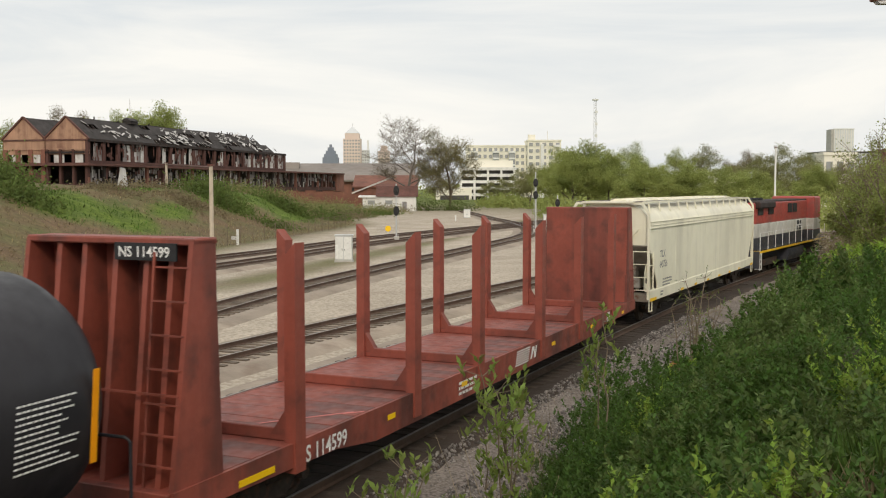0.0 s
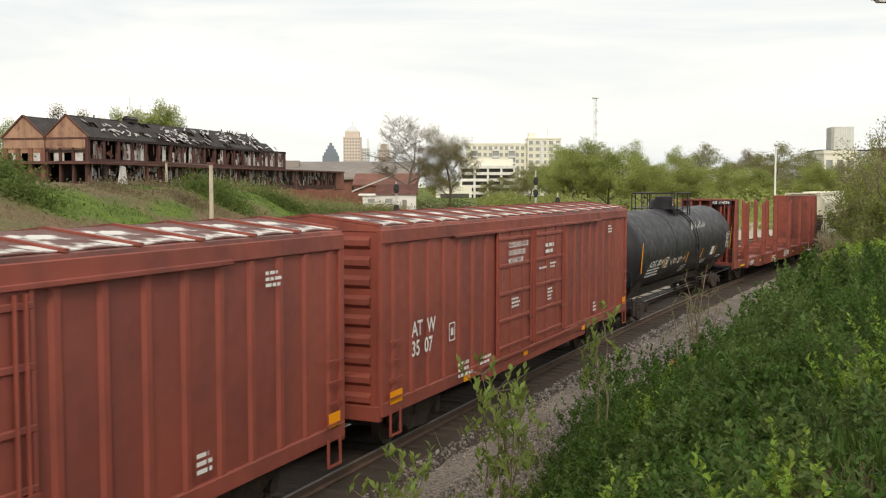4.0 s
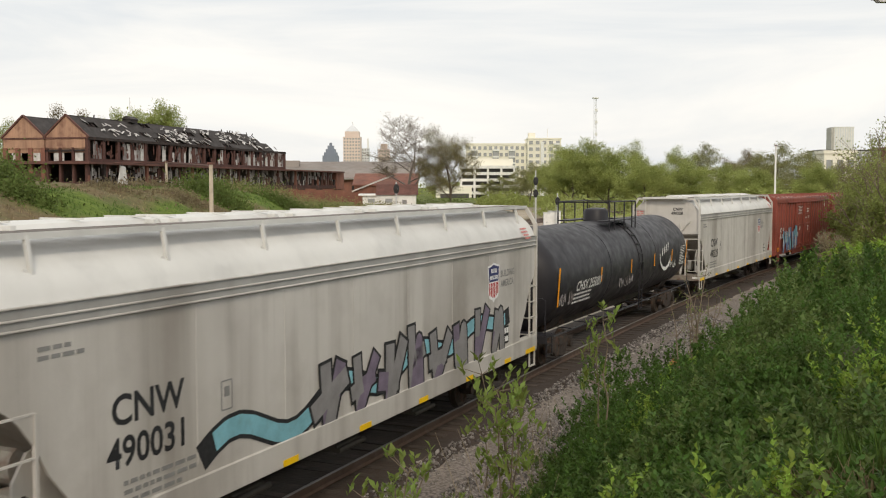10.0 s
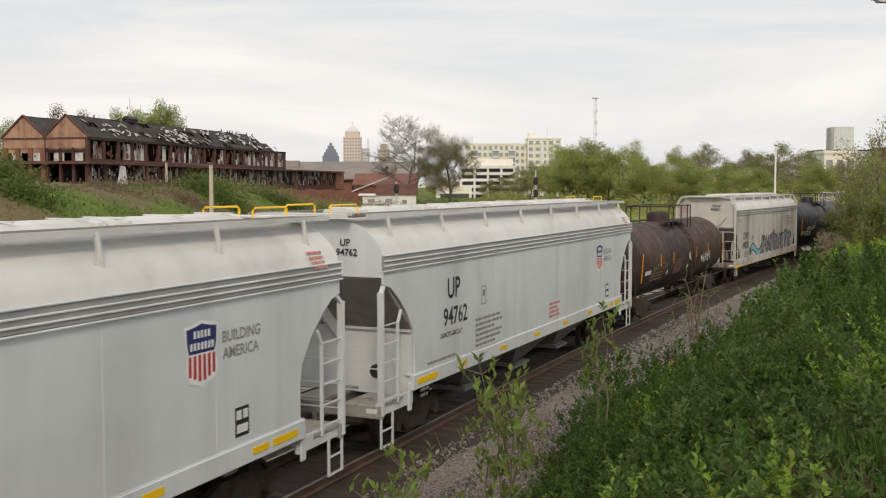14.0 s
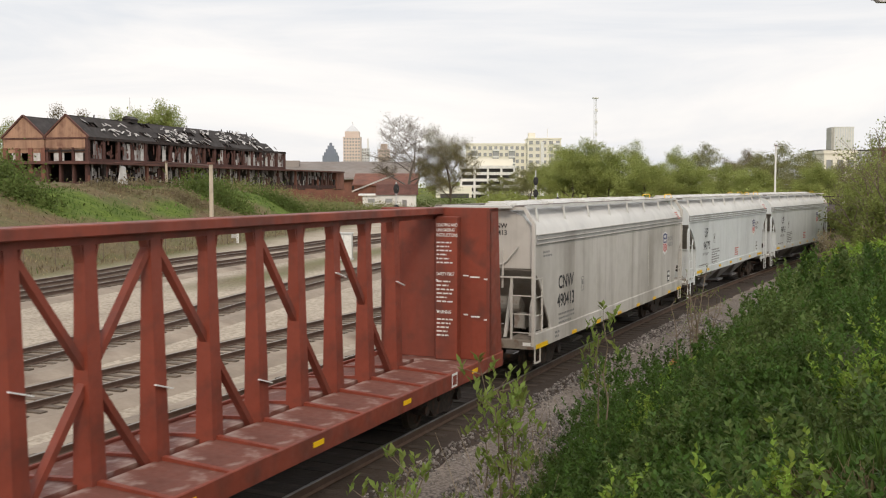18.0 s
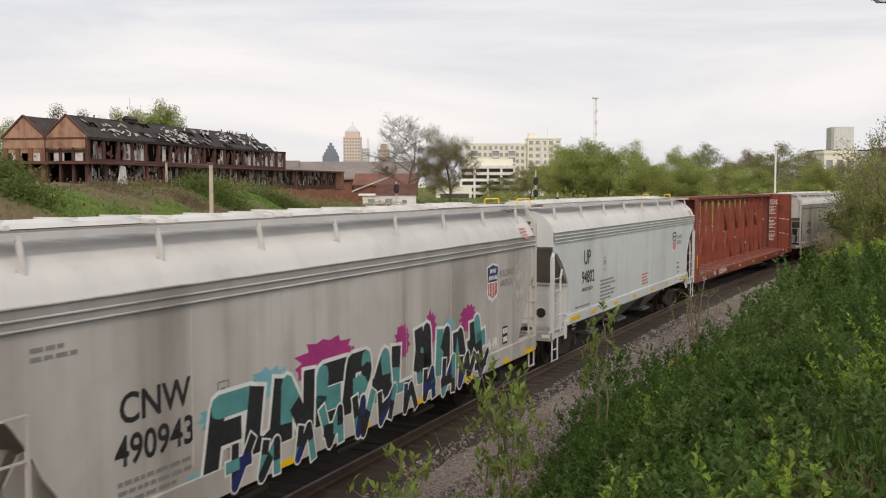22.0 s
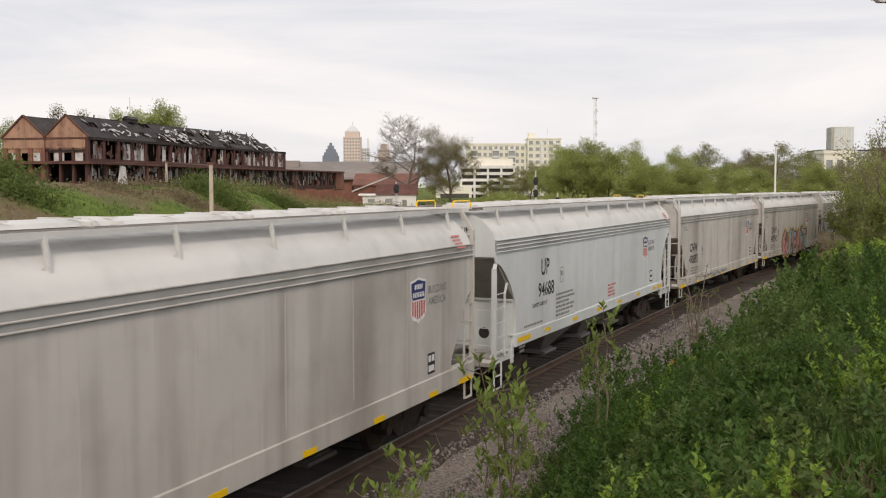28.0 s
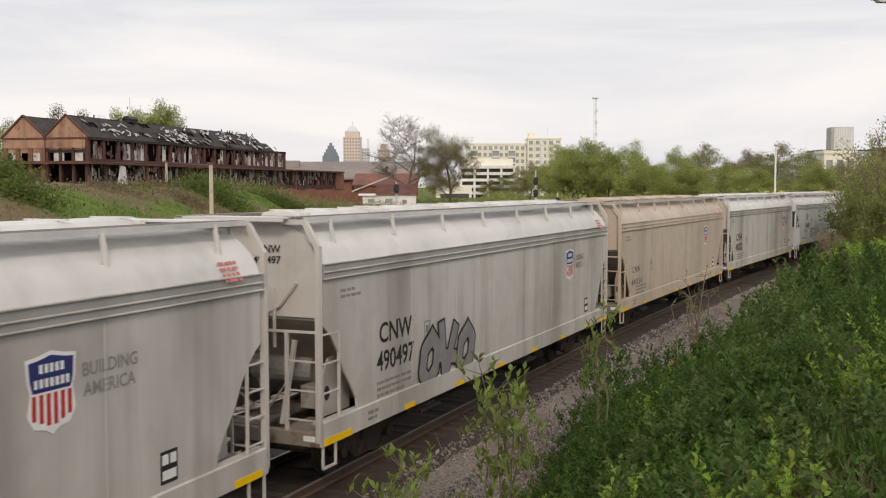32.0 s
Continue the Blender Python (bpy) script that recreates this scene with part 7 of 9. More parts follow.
        part("gable_upper_wall", Shape().box(0.1, y + W / 2, 11.3, 0.3, W, 0.9), M["orange_brick"], mill)
        part("gable_dark_beam", Shape().box(-0.25, y + W / 2, 11.2, 0.2, W, 0.35), M["burnt"], mill) if not k else None
        part("gable_band", Shape().box(-0.15, y + W / 2, 9.2, 0.4, W + 0.4, 0.5), M["rust_band"], mill)
        for q in (2.2, 5.9):
            part("gable_scrap", Shape().box(0.05, y + q, 10.2, 0.1, 2.0, 1.5), M["ash_white"], mill)
    # roof slopes as sheets, many of the lower ones gone
    holes = random.Random(23)
    up = Vector((0, W / 2, RIDGE - EAVE)).normalized()
    slope_len = math.hypot(W / 2, RIDGE - EAVE)
    for k in range(2):
        for s in (0, 1):
            cols, rows_ = 26, 4
            sheet = Shape()
            scraps = Shape()
            for i in range(cols):
                for j in range(rows_):
                    x = L * (i + 0.5) / cols
                    gone = 0.0
                    if s == 0 and k == 0:
                        gone = (0.12, 0.26, 0.50, 0.60)[3 - j] * min(1.0, max(0.25, i / 9)) if i > 2 else 0.05
                    if x > L - 3.2 * (j + 0.5) - 1.5:
                        continue
                    if holes.random() < gone:
                        for again in range(holes.choice((1, 2, 3, 4))):
                            t = slope_len * (j + holes.random()) / rows_
                            yy = (t * up.y) if s == 0 else W - t * up.y
                            zz = EAVE + t * up.z + 0.15
                            dx, xx = holes.uniform(0.5, 1.8), x + holes.uniform(-1.2, 1.2)
                            scraps.bar((xx - dx, k * W + yy - 0.2, zz + 0.25), (xx + dx, k * W + yy + 0.1, zz - 0.30), holes.uniform(0.2, 0.6), 0.05, up=(0, -0.6, 0.8))
                        continue
                    a, b = slope_len * j / rows_, slope_len * (j + 1.03) / rows_
                    ya, yb = (a * up.y, b * up.y) if s == 0 else (W - a * up.y, W - b * up.y)
                    za, zb = EAVE + a * up.z, EAVE + b * up.z
                    w = L / cols * 0.505
                    lift = holes.uniform(0, 0.12)
                    sheet.add([(x - w, k * W + ya, za + lift), (x + w, k * W + ya, za + lift), (x + w, k * W + yb, zb + lift), (x - w, k * W + yb, zb + lift),
                               (x - w, k * W + ya, za + lift - 0.1), (x + w, k * W + ya, za + lift - 0.1), (x + w, k * W + yb, zb + lift - 0.1), (x - w, k * W + yb, zb + lift - 0.1)],
                              [(0, 1, 2, 3), (7, 6, 5, 4), (0, 4, 5, 1), (1, 5, 6, 2), (2, 6, 7, 3), (3, 7, 4, 0)])
            tagged(part("roof_slope", sheet, M["roof_dark"], mill, "charred roof slope with sheets missing"), kind="stuff")
            if scraps.v:
                tagged(part("loose_sheeting", scraps, M["ash_white"], mill, "pale loose sheets and bare rafters"), kind="stuff")
    pale = Shape()
    for i in range(30):
        x0, t0 = 3 + (L - 9) * holes.random() ** 0.75, slope_len * holes.uniform(0.08, 0.92)
        for again in range(holes.choice((2, 4, 6, 9))):
            x, t = x0 + holes.gauss(0, 1.6), min(slope_len * 0.97, max(0.1, t0 + holes.gauss(0, 0.5)))
            if x > L - 3.2 * 4 * t / slope_len - 2.5 or x < 2:
                continue
            yy, zz = t * up.y - 0.25, EAVE + t * up.z + 0.28
            dx, dt = holes.uniform(-0.8, 0.8), holes.uniform(-0.7, 0.7)
            pale.bar((x - dx, yy, zz), (x + dx, yy + dt * up.y, zz + dt * up.z + holes.uniform(0, 0.25)), holes.uniform(0.08, 0.42), 0.04, up=(0, -0.65, 0.75))
    tagged(part("loose_sheeting", pale, M["ash_white"], mill, "pale torn sheets lying on the roof"), kind="stuff")
    rafters = Shape()
    for i in range(52):
        x = (L - 9) * i / 51
        rafters.bar((x, 0.05, EAVE - 0.1), (x, W / 2, RIDGE - 0.25), 0.14, 0.2)
    for i in range(34):
        x = holes.uniform(4, L - 8)
        if holes.random() < 0.5:
            rafters.bar((x, W / 2, RIDGE - 0.2), (x + holes.uniform(-0.8, 0.8), W / 2 - 0.2, RIDGE + holes.uniform(0.1, 0.6)), 0.16, 0.16)
        else:
            rafters.bar((x, 0.0, EAVE + 0.1), (x + holes.uniform(-1.4, 1.4), -0.15, EAVE - holes.uniform(0.5, 1.8)), 0.14, 0.12)
    tagged(part("rafter_frame", rafters, M["burnt"], mill), kind="stuff")
    # added dark solid in place of the shaded space under the roof
    part("roof_void", Shape().prism([(0.3, EAVE - 0.3), (2 * W - 0.3, EAVE - 0.3), (2 * W - W / 2, RIDGE - 0.9), (W, EAVE - 0.1), (W / 2, RIDGE - 0.9)], 0.5, L - 10.0, "x"), M["burnt"], mill)
    part("roof_vent", Shape().box(19, W / 2, RIDGE + 0.25, 2.6, 1.6, 0.6).prism([(W / 2 - 1.0, RIDGE + 0.5), (W / 2 + 1.0, RIDGE + 0.5), (W / 2, RIDGE + 1.1)], 17.5, 20.5, "x"), M["roof_dark"], mill)
    part("lightning_rod", Shape().tube([(19.0, W / 2, RIDGE + 0.8), (19.0, W / 2, RIDGE + 4.6)], [0.06, 0.04], 6), M["steel_grey"], mill)
    part("back_wall", Shape().box(L / 2, 2 * W, 9, L, 0.4, 9.0), M["brick"], mill)
    part("far_end_wall", Shape().box(L, W, 11.2, 0.4, 2 * W - 0.4, 4.4), M["ash_grey"], mill)


make_mill()


# ---- long shed, white house, far buildings ----
def make_shed():
    shed = thing("long_shed", "long low brick shed with a rusty grey metal roof", "building", at=pose(-56, 318, 0))
    part("wall", Shape().box(22, 0, 4.0, 46, 0.5, 8.0), M["brick"], shed)
    part("roof", Shape().prism([(-1.5, 7.6), (20, 13.4), (20.3, 13.0), (-1.4, 7.2)], -2, 47, "x"), M["metal_roof"], shed)
    part("back_wall", Shape().box(22, 20, 6.5, 46, 0.5, 13.0), M["brick"], shed)
    for i in range(7):
        part("window", kept("shed_window", lambda: Shape().box(0, -0.28, 5.2, 2.2, 0.1, 2.2), M["burnt"]), M["burnt"], shed, at=pose(6 + i * 5.6, 0, 0))
    part("skylight", Shape().prism([(12, 11.3), (16, 12.9), (14, 13.6)], 0, 9, "x"), M["metal_roof"], shed)
    second = thing("low_shed", "low brick shed with a slanting red roof", "building", at=pose(-22, 262, 0))
    part("wall", Shape().box(7, 0, 2.6, 16, 0.4, 6.0), M["brick"], second)
    part("roof", Shape().prism([(-0.6, 5.6), (9, 8.6), (9, 8.3), (-0.6, 5.3)], -1.5, 15.5, "x"), M["brick"], second)
    part("trim", Shape().bar((-1.6, -0.7, 3.8), (9.0, -0.7, 8.0), 0.2, 0.35), M["ash_white"], second, "weathered white barge board")


def make_house():
    house = thing("white_house", "small white shed with a dark shingled roof", "building", at=pose(-18.4, 231, -0.4))
    part("wall", Shape().box(6.1, 2.5, 1.85, 12.2, 5.0, 3.7), M["shed_white"], house)
    part("roof", Shape().prism([(-0.4, 3.6), (2.5, 6.0), (5.4, 3.6)], 3.0, 12.6, "x"), M["rust_band"], house)
    part("porch_roof", Shape().prism([(-0.5, 3.55), (2.5, 3.9), (2.5, 3.7), (-0.5, 3.4)], -1.0, 3.2, "x"), M["shed_white"], house)
    for x in (2.0, 6.0):
        win = part("window", kept("house_window", lambda: Shape().box(0, -0.03, 2.3, 1.6, 0.1, 0.9), M["far_glass"]), M["far_glass"], house, at=pose(x, 0, 0))
    part("door", Shape().box(9.6, -0.03, 1.4, 1.0, 0.1, 2.1), M["spray_grey"], house)


def block(name, label, at, w, d, h, wall, storeys, bays, glass="far_glass", win=(0.55, 0.5)):
    """A plain far building with its storeys of windows."""
    b = thing(name, label, "building", at=at)
    part("wall", Shape().box(0, d / 2, h / 2, w, d, h), M[wall], b)
    part("parapet", Shape().box(0, d / 2, h + 0.3, w + 0.6, d + 0.6, 0.8), M[wall], b)
    me = kept(f"far_window:{w}:{bays}:{h}", lambda: Shape().box(0, -0.12, 0, w / bays * win[0], 0.3, h / storeys * win[1]), M[glass])
    for i in range(bays):
        for j in range(storeys):
            part("window", me, M[glass], b, at=pose(-w / 2 + w * (i + 0.5) / bays, 0, h * (j + 0.5) / storeys))
    return b


def make_apartments():
    base = block("apartment_block", "cream apartment block with rows of windows", pose(28.5, 520, -4), 33, 16, 30.5, "cream_wall", 9, 12)
    for i in (1, 5, 8):
        part("balcony_bay", Shape().box(-16.5 + 33 * (i + 0.5) / 12, -0.7, 16, 3.2, 1.2, 24), M["far_glass"], base)
        for j in range(8):
            part("balcony", kept("balcony", lambda: Shape().box(0, -1.0, 0, 3.4, 1.6, 0.9), M["white_paint"]), M["white_paint"], base, at=pose(-16.5 + 33 * (i + 0.5) / 12, 0, 4.5 + j * 3.3))
    tower = block("apartment_tower", "cream apartment tower with corner balconies", pose(51.5, 515, -4), 17, 16, 33.0, "cream_wall", 10, 5)
    part("lift_house", Shape().box(-6, 6, 34.8, 3.6, 4, 3.4), M["cream_wall"], tower)
    part("corner_bay", Shape().box(-1.0, -0.6, 16, 1.6, 1.4, 31), M["white_paint"], tower)
    for j in range(9):
        part("balcony", kept("tower_balcony", lambda: Shape().box(0, -1.0, 0, 3.0, 1.8, 0.9), M["white_paint"]), M["white_paint"], tower, at=pose(6.2, 0, 5 + j * 3.2))
    part("mast", Shape().box(2.0, 4, 36.0, 0.4, 0.4, 5.0), M["white_paint"], tower)
    garage = thing("parking_garage", "white concrete parking garage, open on every level", "building", at=pose(7.5, 430, -3))
    part("core", Shape().box(11.5, 8, 8.0, 22, 12, 15.6), M["far_shade"], garage, "shaded interior")
    for j in range(6):
        part("deck_edge", kept("deck_edge", lambda: Shape().box(11.5, 7, 0, 24.5, 15, 1.25), M["shed_white"]), M["shed_white"], garage, at=pose(0, 0, 2.6 + j * 2.75))
    for i in range(5):
        part("column", kept("garage_column", lambda: Shape().box(0, -0.3, 8.5, 0.9, 0.7, 16.5), M["shed_white"]), M["shed_white"], garage, at=pose(0.2 + i * 5.7, 0, 0))
    part("roof_wall", Shape().box(13, 10, 18.2, 19, 12, 3.6), M["cream_wall"], garage)
    part("annex", Shape().box(-3.0, -4, 4.6, 15, 8, 7.4), M["cream_wall"], garage)
    part("annex_opening", Shape().box(-2.6, -8.05, 3.4, 12, 0.2, 3.4), M["far_shade"], garage)


def make_skyline():
    t = block("office_tower", "pinkish office tower with a pointed copper crown", pose(-234, 2600, 0), 44, 44, 131, "far_pink", 16, 6)
    part("setback", Shape().box(0, 22, 138, 36, 36, 16), M["far_pink"], t)
    part("crown", Shape().skin([[(-18, 4, 146), (18, 4, 146), (18, 40, 146), (-18, 40, 146)], [(-1, 21, 164), (1, 21, 164), (1, 23, 164), (-1, 23, 164)]]), M["far_grey"], t)
    part("spire", Shape().box(0, 22, 166, 1.4, 1.4, 12), M["far_grey"], t)
    b = thing("stepped_tower", "dark blue glass tower with a stepped top", "building", at=pose(-268, 2400, 0))
    for i, (w, z) in enumerate(((36, 78), (30, 86), (22, 94), (14, 102), (6, 109))):
        part("tier", Shape().box(0, 20, z / 2, w, w, z), M["far_blue"], b)
    c = block("slim_tower", "slim pale tower with a needle", pose(-203, 2650, 0), 20, 20, 104, "far_grey", 14, 3)
    part("needle", Shape().box(6, 10, 112, 4, 6, 36), M["white_paint"], c)
    d = block("pink_tower", "pink stone tower with a stepped top", pose(-146, 2500, 0), 28, 28, 96, "far_pink", 12, 4)
    part("cap", Shape().box(0, 14, 103, 16, 16, 14), M["far_pink"], d)
    e = block("white_slab", "tall pale office slab with upright fins", pose(368, 930, 0), 18, 14, 59, "shed_white", 12, 8, "far_grey", (0.35, 0.9))
    # a strip of darker grey paints the slab's left side as shaded
    part("dark_flank", Shape().box(-10.2, 7, 29.5, 2.4, 12, 59), M["concrete"], e)
    f = block("dark_block", "low grey office block with a flat roof", pose(170, 420, 0), 26, 16, 19.6, "far_grey", 5, 9)
    part("roof_slab", Shape().box(0, 8, 20.0, 26.6, 16.6, 0.7), M["concrete"], f)
    h = block("far_house", "low cream building among the trees", pose(63, 230, 0), 8, 6, 7.2, "cream_wall", 1, 3)
    k = block("far_house", "low cream building among the trees", pose(100, 255, 0), 8, 6, 13.5, "cream_wall", 2, 3)
    r = block("red_block", "red brick building behind the trees", pose(186, 415, 0), 9, 9, 20.5, "brick", 4, 3)


make_shed()
make_house()
make_apartments()
make_skyline()


def make_mast():
    m = thing("radio_mast", "slim white lattice radio mast", "mast", at=pose(90, 600, 0))
    legs = [(math.cos(a), math.sin(a)) for a in (0.5, 0.5 + 2.094, 0.5 + 4.189)]
    for c, s in legs:
        part("leg", Shape().bar((c, s, 0), (c * 0.9, s * 0.9, 58), 0.14), M["galvanised"], m)
    lattice = Shape()
    for i in range(28):
        z = i * 2.05
        for k in range(3):
            a, b = legs[k], legs[(k + 1) % 3]
            lattice.bar((a[0], a[1], z), (b[0], b[1], z + 2.05), 0.07)
    part("lattice", lattice, M["galvanised"], m)
    part("top_platform", Shape().box(0, 0, 57.2, 3.4, 3.4, 0.6), M["white_paint"], m)
    for z in (30, 36, 43, 50):
        part("aerial", kept("aerial", lambda: Shape().box(0, -1.2, 0, 1.6, 0.5, 1.6), M["white_paint"]), M["white_paint"], m, at=pose(0.4, 0, z))


make_mast()


# ---- yard fittings ----
def make_pole(x, y, top, r, label, paint="wood_pole"):
    z = ground_z(x, y)
    p = thing("utility_pole", label, "pole", at=pose(x, y, z))
    part("shaft", Shape().tube([(0, 0, -0.3), (0, 0, (top - z) * 0.5), (0, 0, top - z)], [r, r * 0.92, r * 0.85], 12), M[paint], p)
    part("cap", Shape().box(0, 0, top - z, r * 2.6, r * 2.6, 0.12), M["rust_band"], p)
    return p


make_pole(-12.8, 55.8, 6.42, 0.13, "weathered wooden pole beside the yard track")
make_pole(-41.0, 150.0, 8.9, 0.2, "weathered wooden pole before the burnt mill")
beam = thing("overhead_pipe", "thin overhead pipe between two poles", "pipe")
part("run", Shape().tube([(-12.8, 55.8, 6.3), (-41.0, 150.0, 8.7), (-52, 160, 8.9)], 0.07, 6), M["rust_band"], beam)
make_pole(46.0, 140, 10.8, 0.14, "white-painted pole among the trees", "shed_white")


def make_signal(x, y, heads, top, label):
    s = thing("railway_signal", label, "signal", at=pose(x, y, -0.3))
    part("mast", Shape().tube([(0, 0, 0), (0, 0, top)], 0.07, 8), M["galvanised"], s)
    part("base", Shape().box(0, 0, 0.25, 0.55, 0.55, 0.5, 0.04), M["concrete"], s)
    for z in heads:
        h = part("signal_head", Shape().prism([(0.30 * math.cos(t), z + 0.50 * math.sin(t)) for t in [2 * math.pi * i / 20 for i in range(20)]], -0.16, -0.08), M["black_paint"], s)
        part("lamp_hood", Shape().tube([(0, -0.12, z), (0, -0.45, z)], 0.16, 12), M["black_paint"], h)
        part("lamp_case", Shape().box(0, 0.05, z, 0.4, 0.3, 0.9, 0.04), M["black_paint"], h)
    part("ladder", Shape().bar((-0.15, 0.3, 0.2), (-0.15, 0.3, top * 0.9), 0.04).bar((0.15, 0.3, 0.2), (0.15, 0.3, top * 0.9), 0.04), M["galvanised"], s)
    return s


make_signal(-4.8, 103.9, (3.1, 5.2), 5.9, "grey signal mast with two black heads")
make_signal(11.2, 122.2, (4.6, 6.1), 7.4, "dark signal mast with black heads among the tracks")
make_signal(14.4, 127.0, (3.6,), 4.6, "short signal mast with a black head")


def make_cabinet(x, y, w, d, h, label):
    c = thing("relay_cabinet", label, "cabinet", at=pose(x, y, -0.34))
    part("body", Shape().box(0, 0, h / 2 + 0.12, w, d, h, 0.02), M["galvanised"], c)
    part("plinth", Shape().box(0, 0, 0.06, w + 0.12, d + 0.12, 0.14, 0.01), M["concrete"], c)
    part("roof", Shape().box(0, 0, h + 0.15, w + 0.14, d + 0.14, 0.07, 0.01), M["galvanised"], c)
    for sx in (-0.25, 0.25):
        door = part("door", Shape().box(sx * w, -d / 2 - 0.012, h / 2 + 0.12, w * 0.46, 0.02, h * 0.9), M["white_paint"], c)
        part("handle", Shape().box(sx * w * 0.3, -d / 2 - 0.04, h / 2, 0.03, 0.04, 0.16), M["black_paint"], door)


make_cabinet(-7.4, 75.3, 1.25, 0.9, 1.85, "pale grey relay cabinet on a concrete plinth")
make_cabinet(12.9, 125.6, 0.8, 0.7, 2.1, "tall white relay cabinet")
make_cabinet(14.2, 128.5, 1.5, 1.0, 2.2, "wide white relay cabinet")
make_cabinet(4.4, 185.0, 1.2, 0.9, 1.5, "small white relay cabinet")


def make_post(x, y, h, label, arm=False):
    p = thing("marker_post", label, "post", at=pose(x, y, ground_z(x, y)))
    part("post", Shape().box(0, 0, h / 2, 0.22, 0.14, h, 0.02), M["white_paint"], p)
    if arm:
        part("crossbar", Shape().box(-0.35, 0, h * 0.45, 0.5, 0.08, 0.35, 0.02), M["ash_white"], p)


make_post(-19.9, 97.6, 1.5, "white marker post with a side plate", True)
make_post(2.1, 168.7, 1.0, "white marker post by the bend")
make_post(17.0, 160.0, 1.2, "white marker post by the bend")
sign = thing("yellow_sign", "round yellow trackside sign on a low post", "sign", at=pose(-6.4, 117.5, -0.3))
part("post", Shape().box(0, 0, 0.3, 0.08, 0.08, 0.7), M["galvanised"], sign)
part("plate", Shape().tube([(0, -0.06, 0.75), (0, -0.03, 0.75)], 0.36, 8), M["yellow"], sign)


def make_fence():
    fence = thing("wire_fence", "sagging chain-link fence along the bank foot", "fence")
    way = smooth_way([(-37, 30), (-30.5, 52), (-26.2, 68), (-22.0, 86), (-17.5, 112), (-13.5, 140)], 3.0)
    tops = []
    for p in way:
        z = ground_z(p.x, p.y)
        tops.append(Vector((p.x, p.y, z + 1.75)))
        part("post", kept("fence_post", lambda: Shape().tube([(0, 0, -0.2), (0, 0, 1.8)], 0.035, 6), M["twig"]), M["twig"], fence, at=pose(p.x, p.y, z))
    for dz in (0.0, -0.8, -1.6):
        part("wire", Shape().tube([t + Vector((0, 0, dz)) for t in tops], 0.010, 4), M["twig"], fence)
    mesh_ = Shape()
    for a, b in zip(tops, tops[1:]):
        for i in range(12):
            t = i / 12
            p, q = a.lerp(b, t), a.lerp(b, min(1, t + 0.25))
            mesh_.bar(p, q - Vector((0, 0, 1.65)), 0.006)
            mesh_.bar(q, p - Vector((0, 0, 1.65)), 0.006)
    tagged(part("mesh", mesh_, M["twig"], fence), kind="stuff")


make_fence()


def make_lamp():
    lamp = thing("street_lamp", "street lamp with a reddish hood over the bank", "lamp post", at=pose(14.2, 25.0, ground_z(14.2, 25.0)))
    g0 = 9.78 - ground_z(14.2, 25.0)
    part("pole", Shape().tube([(0, 0, -0.2), (0, 0, g0 + 0.1)], 0.09, 10), M["galvanised"], lamp)
    part("arm", Shape().tube([(0, 0, g0 - 0.1), (-1.4, 0, g0 + 0.12), (-2.9, 0, g0 + 0.06)], 0.04, 8), M["rust_band"], lamp)
    head = part("hood", Shape().prism([(-3.72, g0 - 0.03), (-3.66, g0 + 0.1), (-3.3, g0 + 0.18), (-2.9, g0 + 0.12), (-2.9, g0 + 0.02), (-3.66, g0 - 0.06)], -0.14, 0.14), M["brick"], lamp)
    part("lens", Shape().prism([(-3.64, g0 - 0.05), (-3.56, g0 - 0.13), (-3.3, g0 - 0.13), (-3.2, g0 - 0.03)], -0.11, 0.11), M["ash_white"], head)


make_lamp()

x, y, h = on_line(19.0, 3.75)
scrap = thing("rusty_scrap", "bent rusty orange sheet-metal scrap on the gravel", "scrap", at=pose(x, y, ground_z(x, y), 0, 0, 35))
part("sheet", Shape().skin([[(-0.30 + 0.12 * i, -0.2 + 0.03 * math.sin(i * 2.0), 0.03 + 0.16 * math.sin(i * 0.62)), (-0.30 + 0.12 * i, 0.2, 0.05 + 0.20 * math.sin(i * 0.62)), (-0.30 + 0.12 * i, 0.2, 0.02 + 0.20 * math.sin(i * 0.62)), (-0.30 + 0.12 * i, -0.2 + 0.03 * math.sin(i * 2.0), 0.0 + 0.16 * math.sin(i * 0.62))] for i in range(6)]), M["rusty_sheet"], scrap)


